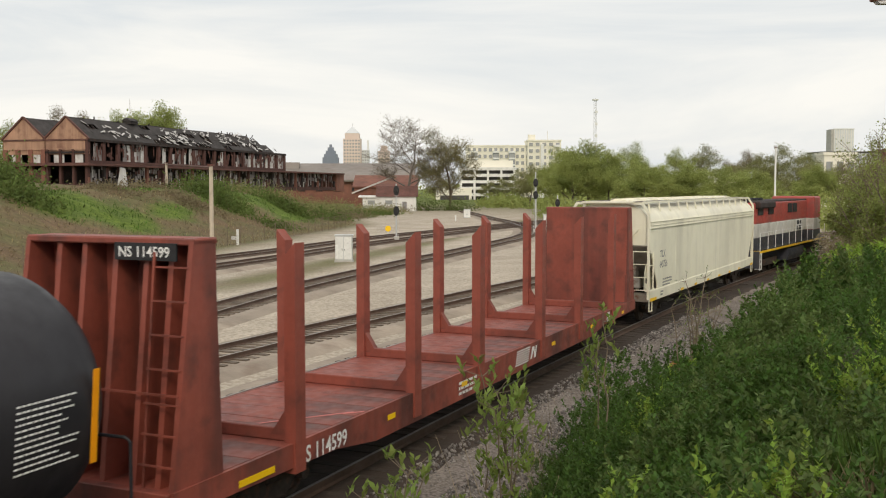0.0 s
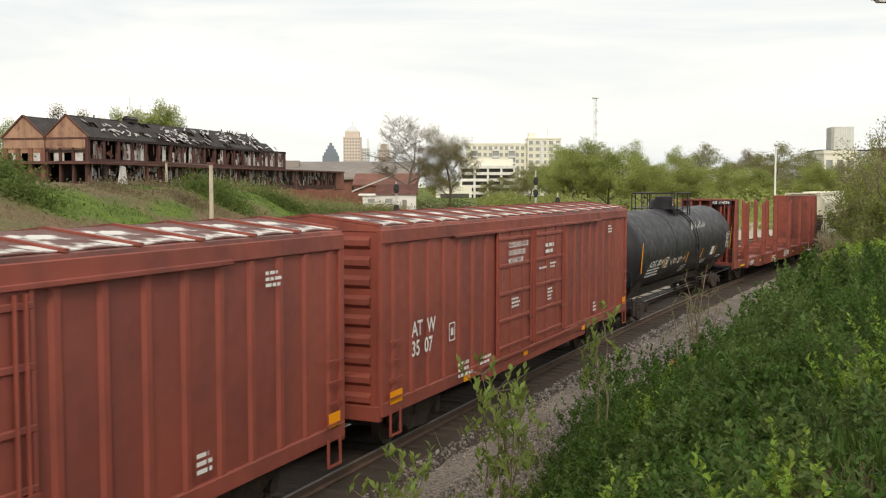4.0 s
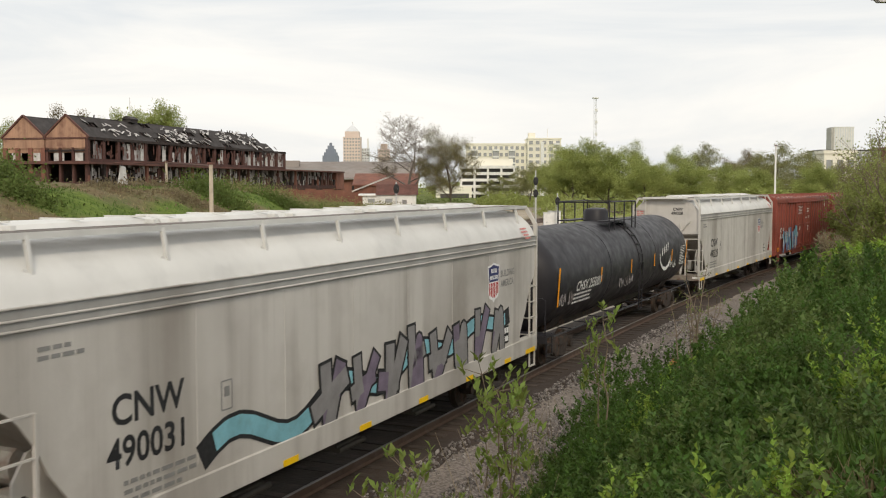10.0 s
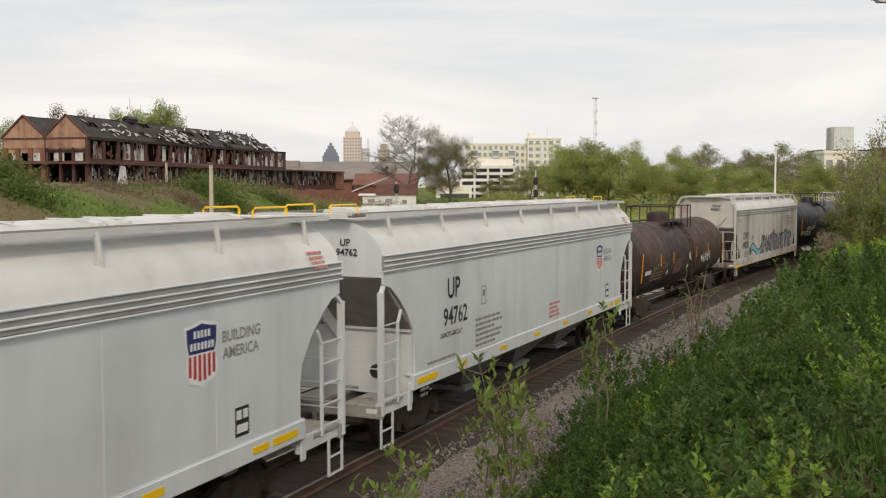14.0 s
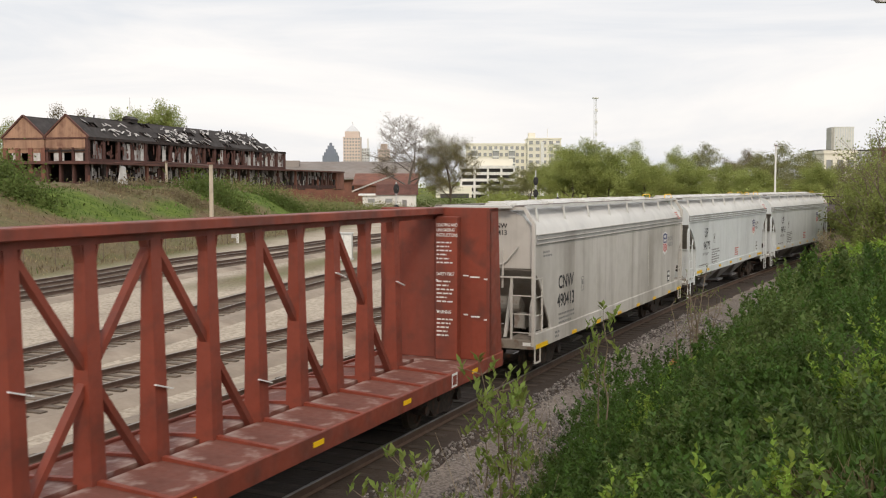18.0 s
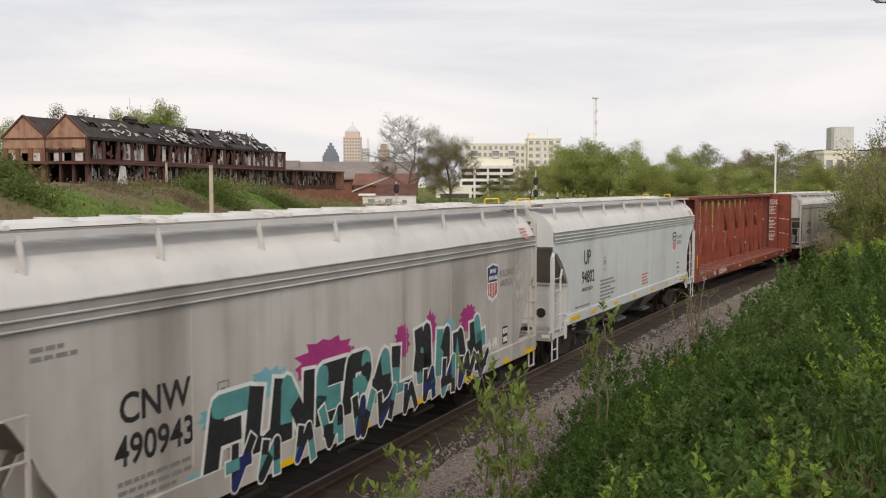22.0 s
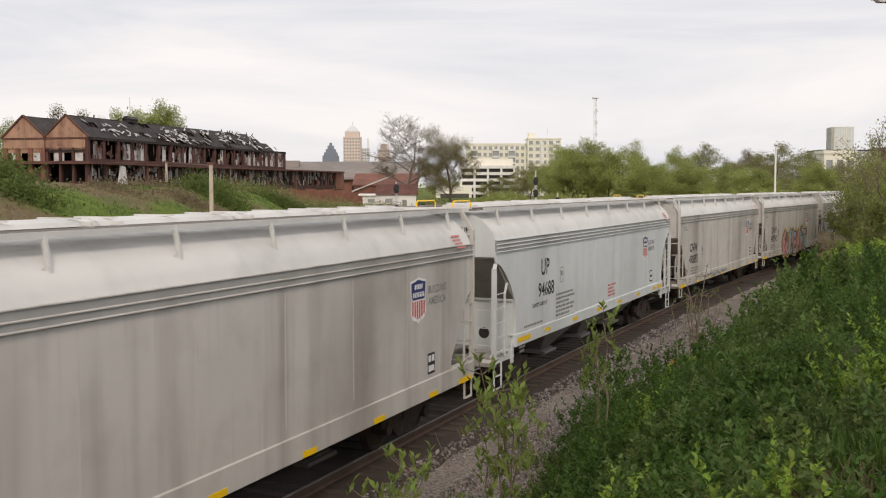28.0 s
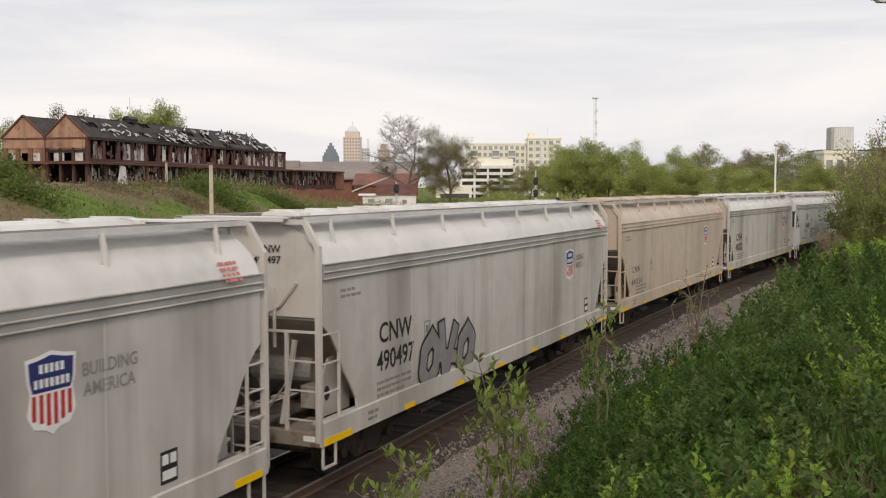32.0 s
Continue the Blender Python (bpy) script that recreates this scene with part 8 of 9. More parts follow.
# ---- plants ----
def leaf_mesh(name, places, ways, sizes, mat_, slim=0.42, fold=0.18, seed=1):
    """Leaves of two folded halves each: their feet, the ways they point and their lengths."""
    r = np.random.RandomState(seed)
    n = len(places)
    ways = ways / np.maximum(1e-6, np.linalg.norm(ways, axis=1, keepdims=True))
    other = r.normal(size=(n, 3)) * 0.45 + np.array([0, 0, 1.0])
    side = np.cross(ways, other)
    side /= np.maximum(1e-6, np.linalg.norm(side, axis=1, keepdims=True))
    up = np.cross(side, ways)
    s = sizes[:, None]
    base = places
    tip = places + ways * s
    mid = places + ways * s * 0.45 + up * s * fold * 0.5
    left, right = mid + side * s * slim, mid - side * s * slim
    v = np.stack([base, right, tip, left], 1).reshape(-1, 3)
    i = np.arange(n)[:, None] * 4
    f = np.concatenate([i + np.array([[0, 1, 2]]), i + np.array([[0, 2, 3]])], 1).reshape(-1, 3)
    me = bpy.data.meshes.new(name)
    me.vertices.add(len(v))
    me.vertices.foreach_set("co", v.astype(np.float32).ravel())
    me.loops.add(f.size)
    me.loops.foreach_set("vertex_index", f.astype(np.int32).ravel())
    me.polygons.add(len(f))
    me.polygons.foreach_set("loop_start", (np.arange(len(f)) * 3).astype(np.int32))
    me.polygons.foreach_set("loop_total", np.full(len(f), 3, np.int32))
    me.update(calc_edges=True)
    me.validate()
    me.materials.append(mat_)
    return me


def card_mesh(name, places, sizes, mat_, seed=1):
    """Small four-sided leaf clumps turned every way, for crowns seen from afar."""
    r = np.random.RandomState(seed)
    n = len(places)
    a = r.normal(size=(n, 3))
    a /= np.linalg.norm(a, axis=1, keepdims=True)
    b = np.cross(a, r.normal(size=(n, 3)))
    b /= np.maximum(1e-6, np.linalg.norm(b, axis=1, keepdims=True))
    s = sizes[:, None]
    p = places
    v = np.stack([p - a * s, p + b * s * r.uniform(0.35, 0.7, (n, 1)), p + a * s, p - b * s * r.uniform(0.35, 0.7, (n, 1))], 1).reshape(-1, 3)
    f = (np.arange(n)[:, None] * 4 + np.arange(4)[None]).astype(np.int32)
    me = bpy.data.meshes.new(name)
    me.vertices.add(len(v))
    me.vertices.foreach_set("co", v.astype(np.float32).ravel())
    me.loops.add(f.size)
    me.loops.foreach_set("vertex_index", f.ravel())
    me.polygons.add(n)
    me.polygons.foreach_set("loop_start", (np.arange(n) * 4).astype(np.int32))
    me.polygons.foreach_set("loop_total", np.full(n, 4, np.int32))
    me.update(calc_edges=True)
    me.materials.append(mat_)
    return me


def grow(rnd, height, spread_, levels=3, bare=0.25, forks=4, fine=0.012):
    """A trunk with limbs and twigs: a shape, and the ends of the twigs."""
    sh, ends = Shape(), []

    def limb(p, d, length, r, level):
        n = 4
        pts, rad = [p], [r]
        for i in range(n):
            d = (d + Vector((rnd.uniform(-1, 1), rnd.uniform(-1, 1), rnd.uniform(-0.3, 0.8))) * 0.16).normalized()
            p = p + d * length / n
            pts.append(p)
            rad.append(max(fine, r * (1 - 0.62 * (i + 1) / n)))
        sh.tube(pts, rad, 7 if level == 0 else (5 if level == 1 else 4), cap=False)
        if level >= levels:
            ends.extend(pts[1:])
            return
        kids = forks if level else forks + 2
        for k in range(kids):
            t = bare + (1 - bare) * (k + 0.6) / kids if level == 0 else 0.3 + 0.7 * (k + 0.5) / kids
            i = min(n - 1, int(t * n))
            q = pts[i].lerp(pts[i + 1], t * n - i)
            a = k * 2.4 + level * 1.1 + rnd.uniform(-0.45, 0.45)
            out = Vector((math.cos(a), math.sin(a), 0))
            dd = (d * rnd.uniform(0.45, 0.9) + out * spread_ * rnd.uniform(0.7, 1.2)).normalized()
            limb(q, dd, length * rnd.uniform(0.42, 0.62), rad[i] * 0.55, level + 1)
        limb(p, d, length * 0.5, rad[-1] * 0.9, level + 1)
    limb(Vector((0, 0, -0.3)), Vector((rnd.uniform(-0.05, 0.05), rnd.uniform(-0.05, 0.05), 1)), height * 0.62, height * 0.022, 0)
    return sh, ends


def make_tree(label, height, spread_, leaves, clump, size, mat_, seed, bare=0.25, levels=3, forks=4, bark="bark", fine=0.012):
    rnd = random.Random(seed)
    r = np.random.RandomState(seed)
    tree = thing("tree", label, "tree")
    sh, ends = grow(rnd, height, spread_, levels, bare, forks, fine)
    top = max(p.z for p in ends)
    k = height / top
    sh.v = [(x * k, y * k, z * k) for x, y, z in sh.v]
    e = np.array([(p.x * k, p.y * k, p.z * k) for p in ends])
    part("trunk", sh, M[bark], tree, smooth=True)
    if leaves:
        pick = e[r.randint(0, len(e), leaves)]
        places = pick + np.clip(r.normal(size=(leaves, 3)), -1.35, 1.35) * clump * np.array([1, 1, 0.8])
        ob = new("crown", card_mesh("crown", places, size * r.uniform(0.55, 1.2, leaves), M[mat_], seed))
        ob.parent = tree
    return tree


def plant(tree, x, y, scale=1.0, turn=0.0, drop=0.0, wide=1.0):
    return copy_thing(tree, Matrix.Translation((x, y, ground_z(x, y) - 0.1 - drop)) @ pose(0, 0, 0, 0, 0, turn) @ Matrix.Diagonal((scale * wide, scale * wide, scale, 1)))


def make_trees():
    rnd = random.Random(77)
    kinds = [make_tree("leafy spring tree with a full green crown", 12, 0.95, 30000, 0.60, 0.125, "leaf_spring", 1),
             make_tree("leafy spring tree with an airy green crown", 12, 1.0, 17000, 0.50, 0.105, "leaf_spring", 2, 0.2, 4, 3),
             make_tree("olive-green spring tree, thinly leaved", 12, 0.9, 18000, 0.52, 0.11, "leaf_olive", 3, 0.2, 4, 3),
             make_tree("budding brownish tree, still half bare", 12, 0.9, 15000, 0.5, 0.105, "leaf_brown", 4, 0.2, 4, 3)]
    # the wood behind the train: foot in the plan, height, kind
    rows = []
    for px, top, kind, dist, wide in ((872, 318, 2, 285, 1.5), (905, 306, 2, 280, 1.4), (938, 288, 2, 265, 1.1), (978, 282, 0, 225, 1.2), (1012, 262, 0, 200, 1.0), (1042, 250, 0, 205, 1.25), (1078, 268, 0, 200, 1.2), (1110, 250, 1, 235, 1.2), (1138, 282, 0, 190, 1.2), (1152, 292, 1, 240, 1.0),
                                      (1187, 261, 1, 240, 1.1), (1215, 290, 0, 195, 1.4), (1250, 256, 2, 250, 1.15), (1280, 292, 0, 200, 1.3), (1305, 266, 3, 255, 1.2), (1345, 272, 2, 230, 1.1), (1340, 300, 0, 185, 1.3), (1390, 254, 2, 250, 1.25), (1425, 272, 2, 230, 1.2), (1447, 290, 0, 190, 1.2), (1475, 292, 2, 200, 1.2), (1500, 286, 3, 200, 1.2), (1530, 285, 1, 180, 1.2), (1556, 290, 2, 180, 1.2), (1590, 275, 1, 190, 1.2)):
        x = (px - 784) / 1785 * dist
        h = (331 - top) / 1785 * dist + 5.16 - ground_z(x, dist)
        plant(kinds[kind], x, dist, h / 12, rnd.uniform(0, 360), 0, wide)
    # behind the mill
    for px, top, kind, dist in ((100, 191, 3, 270), (135, 200, 3, 280), (215, 200, 0, 270), (245, 203, 1, 275), (290, 186, 0, 262), (318, 196, 1, 268), (12, 212, 1, 240), (-20, 216, 1, 235)):
        x = (px - 784) / 1785 * dist
        h = (331 - top) / 1785 * dist + 5.16 - ground_z(x, dist)
        plant(kinds[kind], x, dist, h / 12, rnd.uniform(0, 360), 0, 0.9 if px > 0 else 1.1)
    for k in kinds:
        for o in list(k.children_recursive) + [k]:
            bpy.data.objects.remove(o)
    # the two tall trees by the bend
    a = make_tree("tall half-bare tree with fine grey branches", 23.5, 0.95, 20000, 0.50, 0.085, "leaf_brown", 12, 0.30, 4, 5, "bark_grey", 0.035)
    a.matrix_basis = pose(-9.2, 247, -0.4, 0, 0, 40) @ Matrix.Diagonal((1.25, 1.25, 1.0, 1))
    b = make_tree("tall leafy olive-green tree", 21.5, 0.80, 32000, 0.85, 0.13, "leaf_bronze", 15, 0.04, 4, 4, "bark", 0.03)
    b.matrix_basis = pose(1.4, 240, -0.4, 0, 0, 100) @ Matrix.Diagonal((1.0, 1.0, 0.92, 1))
    # roadside trees and shrubs on the near bank
    c = make_tree("young tree with sparse spring leaves on the bank", 9.5, 0.6, 2300, 0.24, 0.085, "leaf_shrub", 21, 0.10, 3, 5, "twig")
    spots = ((27.0, 63.5, 1.0, 0), (29.3, 67.5, 0.93, 80), (31.0, 71.5, 0.98, 150), (25.9, 59.0, 0.98, 220), (32.8, 75.5, 0.85, 60))
    for x, y, s, turn in spots[1:]:
        plant(c, x, y, s, turn)
    c.matrix_basis = Matrix.Translation((spots[0][0], spots[0][1], ground_z(*spots[0][:2]) - 0.1))
    e = make_tree("dense dark green shrub beside the track", 5.2, 0.9, 7500, 0.42, 0.12, "leaf_shrub", 27, 0.02, 3, 5, "twig")
    spots = ((26.2, 61.0, 0.9, 0), (27.9, 64.2, 1.05, 40), (25.9, 58.6, 0.85, 90), (29.0, 66.8, 1.1, 130), (30.9, 70.4, 1.1, 200), (33.2, 74.4, 1.2, 250), (35.4, 79.0, 1.2, 310), (25.2, 56.0, 0.6, 20), (27.6, 61.0, 1.0, 75))
    for x, y, s, turn in spots[1:]:
        plant(e, x, y, s, turn, 0, 1.1)
    e.matrix_basis = Matrix.Translation((spots[0][0], spots[0][1], ground_z(*spots[0][:2]) - 0.1)) @ Matrix.Diagonal((1, 1, 0.95, 1))
    d = make_tree("bare whitish brushwood at the track side", 4.2, 0.7, 700, 0.25, 0.06, "leaf_brown", 31, 0.05, 3, 6, "dry_stem")
    d.matrix_basis = Matrix.Translation((23.7, 60.3, ground_z(23.7, 60.3) - 0.1)) @ Matrix.Diagonal((0.8, 0.8, 0.8, 1))
    for x, y, s, turn in ((24.6, 62.2, 0.9, 60), (25.8, 64.5, 0.9, 130), (23.4, 58.6, 0.7, 200), (27.2, 67.6, 0.9, 260)):
        plant(d, x, y, s, turn)


make_trees()


def far_woods():
    """Low woods and hedges that close the distance all round."""
    r = np.random.RandomState(8)
    P, S = [], []

    def belt(n, thickets, ang0, ang1, d0, d1, h0, h1, size):
        """Rounded thickets, each a half-dome of leaf clumps."""
        a, d = r.uniform(ang0, ang1, thickets), r.uniform(d0, d1, thickets)
        tall = r.uniform(h0, h1, thickets)
        k = r.randint(0, thickets, n)
        way = r.normal(size=(n, 3))
        way /= np.linalg.norm(way, axis=1, keepdims=True)
        way *= r.uniform(0.72, 1.04, (n, 1))
        reach = tall[k] * r.uniform(0.75, 1.0, n)
        x, y = np.sin(a[k]) * d[k] + way[:, 0] * reach, np.cos(a[k]) * d[k] + way[:, 1] * reach
        P.append(np.stack([x, y, np.abs(way[:, 2]) * tall[k] - 0.4], 1))
        S.append(size * r.uniform(0.6, 1.3, n))
    belt(26000, 90, 0.10, 0.47, 165, 235, 2.2, 5.6, 0.25)
    belt(7000, 26, 0.036, 0.11, 250, 300, 2.0, 4.6, 0.32)
    belt(22000, 150, 0.115, 0.47, 130, 172, 0.8, 2.3, 0.17)
    belt(16000, 130, -0.5, 0.5, 420, 760, 5.0, 11.0, 0.9)
    belt(7000, 200, -3.2, 3.2, 900, 1400, 10, 22, 3.0)
    p, s = np.concatenate(P), np.concatenate(S)
    tagged(new("far_woods", card_mesh("far_woods", p, s, M["leaf_spring"], 9)), "hazy spring woods and scrub beyond the yard", "woods", kind="stuff")


far_woods()


def bank_scrub():
    """Shrubs and tussocks on the far bank."""
    r = np.random.RandomState(5)
    P, S = [], []
    for x, y, w, d, h, n in ((-40, 92, 5, 5, 2.6, 2600), (-36, 88, 4, 4, 1.6, 1500), (-44, 99, 5, 5, 3.6, 2600), (-30.5, 133, 6, 5, 2.6, 2200), (-27.5, 129, 5, 5, 1.9, 1800), (-33, 140, 6, 5, 2.6, 1800), (-25.0, 152, 6, 6, 2.2, 2000), (-22.0, 150, 4, 5, 1.6, 1500), (-21, 128, 4, 4, 1.0, 900), (-19.5, 170, 6, 8, 2.0, 1800), (-16, 190, 6, 8, 1.6, 1400), (-17, 214, 8, 8, 1.5, 1600), (-5, 236, 9, 6, 3.0, 1500), (3, 238, 8, 6, 3.0, 1500), (-13, 205, 6, 9, 1.1, 1300)):
        q = r.normal(size=(n, 3)) * np.array([w / 3, d / 3, 0.35])
        z = np.abs(q[:, 2]) * h
        gz = ground_height(x + q[:, 0], y + q[:, 1])[0]
        P.append(np.stack([x + q[:, 0], y + q[:, 1], gz + np.abs(r.normal(size=n)) * 0.42 * h], 1))
        S.append(r.uniform(0.10, 0.24, n))
    p, s = np.concatenate(P), np.concatenate(S)
    tagged(new("bank_scrub", card_mesh("bank_scrub", p, s, M["leaf_scrub"], 4)), "green scrub in clumps on the far bank", "scrub", kind="stuff")
    for mat_, label, spots in (("leaf_olive", "olive scrub below the burnt mill", ((-27, 178, 9, 6, 3.0, 3800), (-21, 192, 8, 6, 2.8, 3600), (-33, 165, 8, 6, 2.2, 2600), (-14, 208, 8, 6, 2.2, 2600), (-24, 215, 9, 6, 3.0, 2600))), ("leaf_brown", "dry brown scrub on the far bank", ((-24, 160, 6, 6, 1.6, 1800), (-37, 112, 7, 6, 1.0, 1500), (-30, 120, 6, 6, 0.9, 1300), (-17, 182, 6, 6, 1.6, 1800), (-40, 140, 8, 6, 1.6, 1600), (-12, 226, 8, 5, 1.8, 1500)))):
        P, S = [], []
        for x, y, w, d, h, n in spots:
            q = r.normal(size=(n, 2)) * np.array([w / 3, d / 3])
            gz = ground_height(x + q[:, 0], y + q[:, 1])[0]
            P.append(np.stack([x + q[:, 0], y + q[:, 1], gz + np.abs(r.normal(size=n)) * 0.42 * h], 1))
            S.append(r.uniform(0.09, 0.20, n))
        tagged(new("bank_brush", card_mesh("bank_brush", np.concatenate(P), np.concatenate(S), M[mat_], 14)), label, "scrub", kind="stuff")
    n = 15000
    y = r.uniform(52, 190, n)
    x = bank_foot(y) - r.uniform(-2.0, 24, n)
    field = ground_height(x, y)
    gz = field[0]
    way = np.stack([r.normal(size=n) * 0.5, r.normal(size=n) * 0.5, np.ones(n)], 1)
    keep = field[4] + r.normal(size=n) * 0.18 > 0.45
    pl = np.stack([x, y, gz - 0.05], 1)
    sz = r.uniform(0.18, 0.5, n)
    tagged(new("bank_grass", leaf_mesh("bank_grass", pl[keep], way[keep], sz[keep], M["grass"], 0.10, 0.1, 6)), "green grass tufts on the far bank", "grass", kind="stuff")
    tagged(new("dry_grass", leaf_mesh("dry_grass", pl[~keep], way[~keep], sz[~keep], M["dry_grass"], 0.10, 0.1, 7)), "dry straw-coloured weeds on the far bank", "grass", kind="stuff")


bank_scrub()


def sprigs(r, feet, n_leaf, size, rise=0.5, lean=None):
    """Whorls of leaves about given shoot tips."""
    n = len(feet)
    ax = r.normal(size=(n, 3)) * 0.35 + (np.array([0, 0, 1.0]) if lean is None else lean)
    pl, wy, sz = [], [], []
    for k in range(n_leaf):
        a = 2 * np.pi * (k + r.uniform(-0.25, 0.25, n)) / n_leaf * 1.9 + r.uniform(0, 6, n)
        out = np.stack([np.cos(a), np.sin(a), r.normal(size=n) * 0.35 + rise], 1) + ax * 0.3
        lvl = (k / n_leaf - 0.5) * size[:, None] * 1.6
        pl.append(feet + ax * lvl)
        wy.append(out + ax * 0.25)
        sz.append(size * r.uniform(0.7, 1.25, n))
    return np.concatenate(pl), np.concatenate(wy), np.concatenate(sz)


def undergrowth():
    """The leafy thicket on the near bank: shrubs of three leaf colours, each a heap of leafy shoots round its own
    stems.
    """
    r = np.random.RandomState(3)
    rnd = random.Random(14)
    shrubs = []     # x, y, reach, height, kind
    # a row of head-high shrubs at the foot of the bank
    for s, u, rad, tall in ((2.4, 5.7, 0.9, 1.35), (3.4, 5.2, 0.8, 1.5), (4.4, 4.9, 0.75, 1.75), (5.4, 4.75, 0.75, 2.0), (6.5, 4.6, 0.75, 2.15), (7.7, 4.6, 0.8, 2.2), (9.0, 4.7, 0.75, 1.7), (10.2, 4.9, 0.65, 1.1), (11.3, 5.3, 0.65, 0.7), (12.4, 5.6, 0.7, 0.7),
                            (4.2, 5.9, 1.0, 1.6), (5.9, 5.8, 1.0, 1.8), (7.6, 5.9, 1.1, 1.6), (9.4, 5.9, 1.0, 1.2), (11.2, 6.2, 1.0, 0.8), (1.2, 6.2, 0.9, 1.2), (0.2, 6.6, 0.9, 1.1)):
        x, y, h = on_line(s, u)
        shrubs.append((x, y, rad, tall, 1))
    for k in range(1150):
        s, u = rnd.uniform(-14, 105), rnd.uniform(4.6, 17)
        far = max(0.0, s - 15)
        x, y, h = on_line(s, u)
        if math.hypot(x, y) < 3.9 or (12 < s < 21 and u < 6.3) or (s >= 21 and u < 5.9):
            continue
        edge = float(smoothstep(4.2, 5.6, u))
        tall = rnd.uniform(0.45, 1.15) * (0.55 + 0.45 * edge) * (1.0 if math.hypot(x, y) > 8 else 0.7)
        # near shrubs get the leaves darkened for shade, far ones the brightened leaves
        kind = 0 if s > 14 or rnd.random() < 0.15 else (1 if rnd.random() < 0.58 else 2)
        shrubs.append((x, y, rnd.uniform(0.55, 1.2) * (1 + far * 0.012), tall, kind))
    for k in range(70):
        a, d = rnd.uniform(0.02, 0.52), rnd.uniform(3.6, 9.5)
        x, y = math.tan(a) * d, d
        shrubs.append((x, y, rnd.uniform(0.5, 0.85), rnd.uniform(0.3, 0.6), 1 if rnd.random() < 0.75 else 2))
    P = [[], [], []]
    for x, y, rad, tall, kind in shrubs:
        dist = math.hypot(x, y)
        inside = y > 2.0 and -0.20 < x / max(y, 0.1) < 0.55
        size = 0.050 if dist < 12 else 0.056 if dist < 20 else 0.082 if dist < 32 else 0.13 if dist < 55 else 0.21
        n = int((950 if tall > 1.3 else 700) * rad * rad * (0.050 / size) ** 1.6) if inside else 20
        n = max(16, n)
        d = r.normal(size=(n, 3))
        d /= np.linalg.norm(d, axis=1, keepdims=True)
        d[:, 2] = np.abs(d[:, 2]) * 1.1 - 0.1
        # lobes, so that the outline is uneven
        lobe = 0.84 + 0.20 * np.sin(d[:, 0] * 4.1 + x * 7) * np.cos(d[:, 1] * 4.7 + y * 5) + 0.10 * np.sin(d[:, 2] * 9 + x * 3 + d[:, 0] * 6)
        k = lobe * (1 - 0.45 * r.uniform(0, 1, n) ** 2)
        px, py = x + d[:, 0] * rad * k, y + d[:, 1] * rad * k
        pz = ground_height(np.array([x]), np.array([y]))[0][0] * 0.35 + ground_height(px, py)[0] * 0.65
        pz = pz + np.maximum(0.03, d[:, 2] * k) * tall + r.normal(size=n) * 0.03
        lean = d * np.array([0.9, 0.9, 0.5]) + np.array([0, 0, 0.55])
        P[kind].append((np.stack([px, py, pz], 1), np.full(n, size) * r.uniform(0.7, 1.4, n), lean))
        # a few long shoots that stand out of the heap
        if dist < 34 and inside:
            m = int(5 + 5 * rad)
            a = r.uniform(0, 6.28, m)
            q = r.uniform(0.2, 0.9, m) * rad
            for j in range(m):
                bx, by = x + math.cos(a[j]) * q[j], y + math.sin(a[j]) * q[j]
                bz = ground_z(bx, by) + tall * math.sqrt(max(0.05, 1 - (q[j] / rad) ** 2))
                up = r.uniform(0.12, 0.38)
                f = np.linspace(0, 1, 5)[:, None]
                feet = np.array([[bx, by, bz - 0.12]]) + f * np.array([[math.cos(a[j]) * up * 0.5, math.sin(a[j]) * up * 0.5, up]])
                P[kind].append((feet, np.full(5, size) * r.uniform(0.9, 1.3), np.tile([[0, 0, 1.0]], (5, 1))))
    # creeping cover between the shrubs
    for s0, s1, per, size in ((-14, -2, 60, 0.05), (-2, 10, 46, 0.055), (10, 28, 26, 0.08), (28, 55, 10, 0.13), (55, 110, 4, 0.22)):
        n = int((s1 - s0) * 12 * per)
        s, u = r.uniform(s0, s1, n), r.uniform(4.5 if s0 < 10 else 5.1, 17, n)
        x, y, h = on_line(s, u)
        ok = (np.hypot(x, y) > 2.6) & (y > 2.0) & (x / np.maximum(y, 0.1) < 0.55) & (x / np.maximum(y, 0.1) > -0.2) & (r.uniform(0, 1, n) < 0.3 + 0.7 * smoothstep(4.3, 5.6, u))
        x, y = x[ok], y[ok]
        feet = np.stack([x, y, ground_height(x, y)[0] + r.uniform(0.03, 0.28, len(x))], 1)
        P[0 if s0 >= 10 else 1].append((feet, np.full(len(x), size) * r.uniform(0.7, 1.3, len(x)), np.tile([[0, 0, 1.0]], (len(x), 1))))
    for i, (mat_, label) in enumerate((("leaf_bush", "dense bright green leafy undergrowth on the near bank"), ("leaf_thicket", "deep green shrubs at the foot of the bank"), ("leaf_vine", "pale green trailing shrubs on the near bank"))):
        feet, size, lean = (np.concatenate([p[j] for p in P[i]]) for j in range(3))
        a, b, c = sprigs(r, feet, 7, size, 0.25, lean)
        tagged(new("undergrowth", leaf_mesh("undergrowth", a, b, c, M[mat_], 0.27, 0.22, 10 + i)), label, "undergrowth", kind="stuff")


undergrowth()


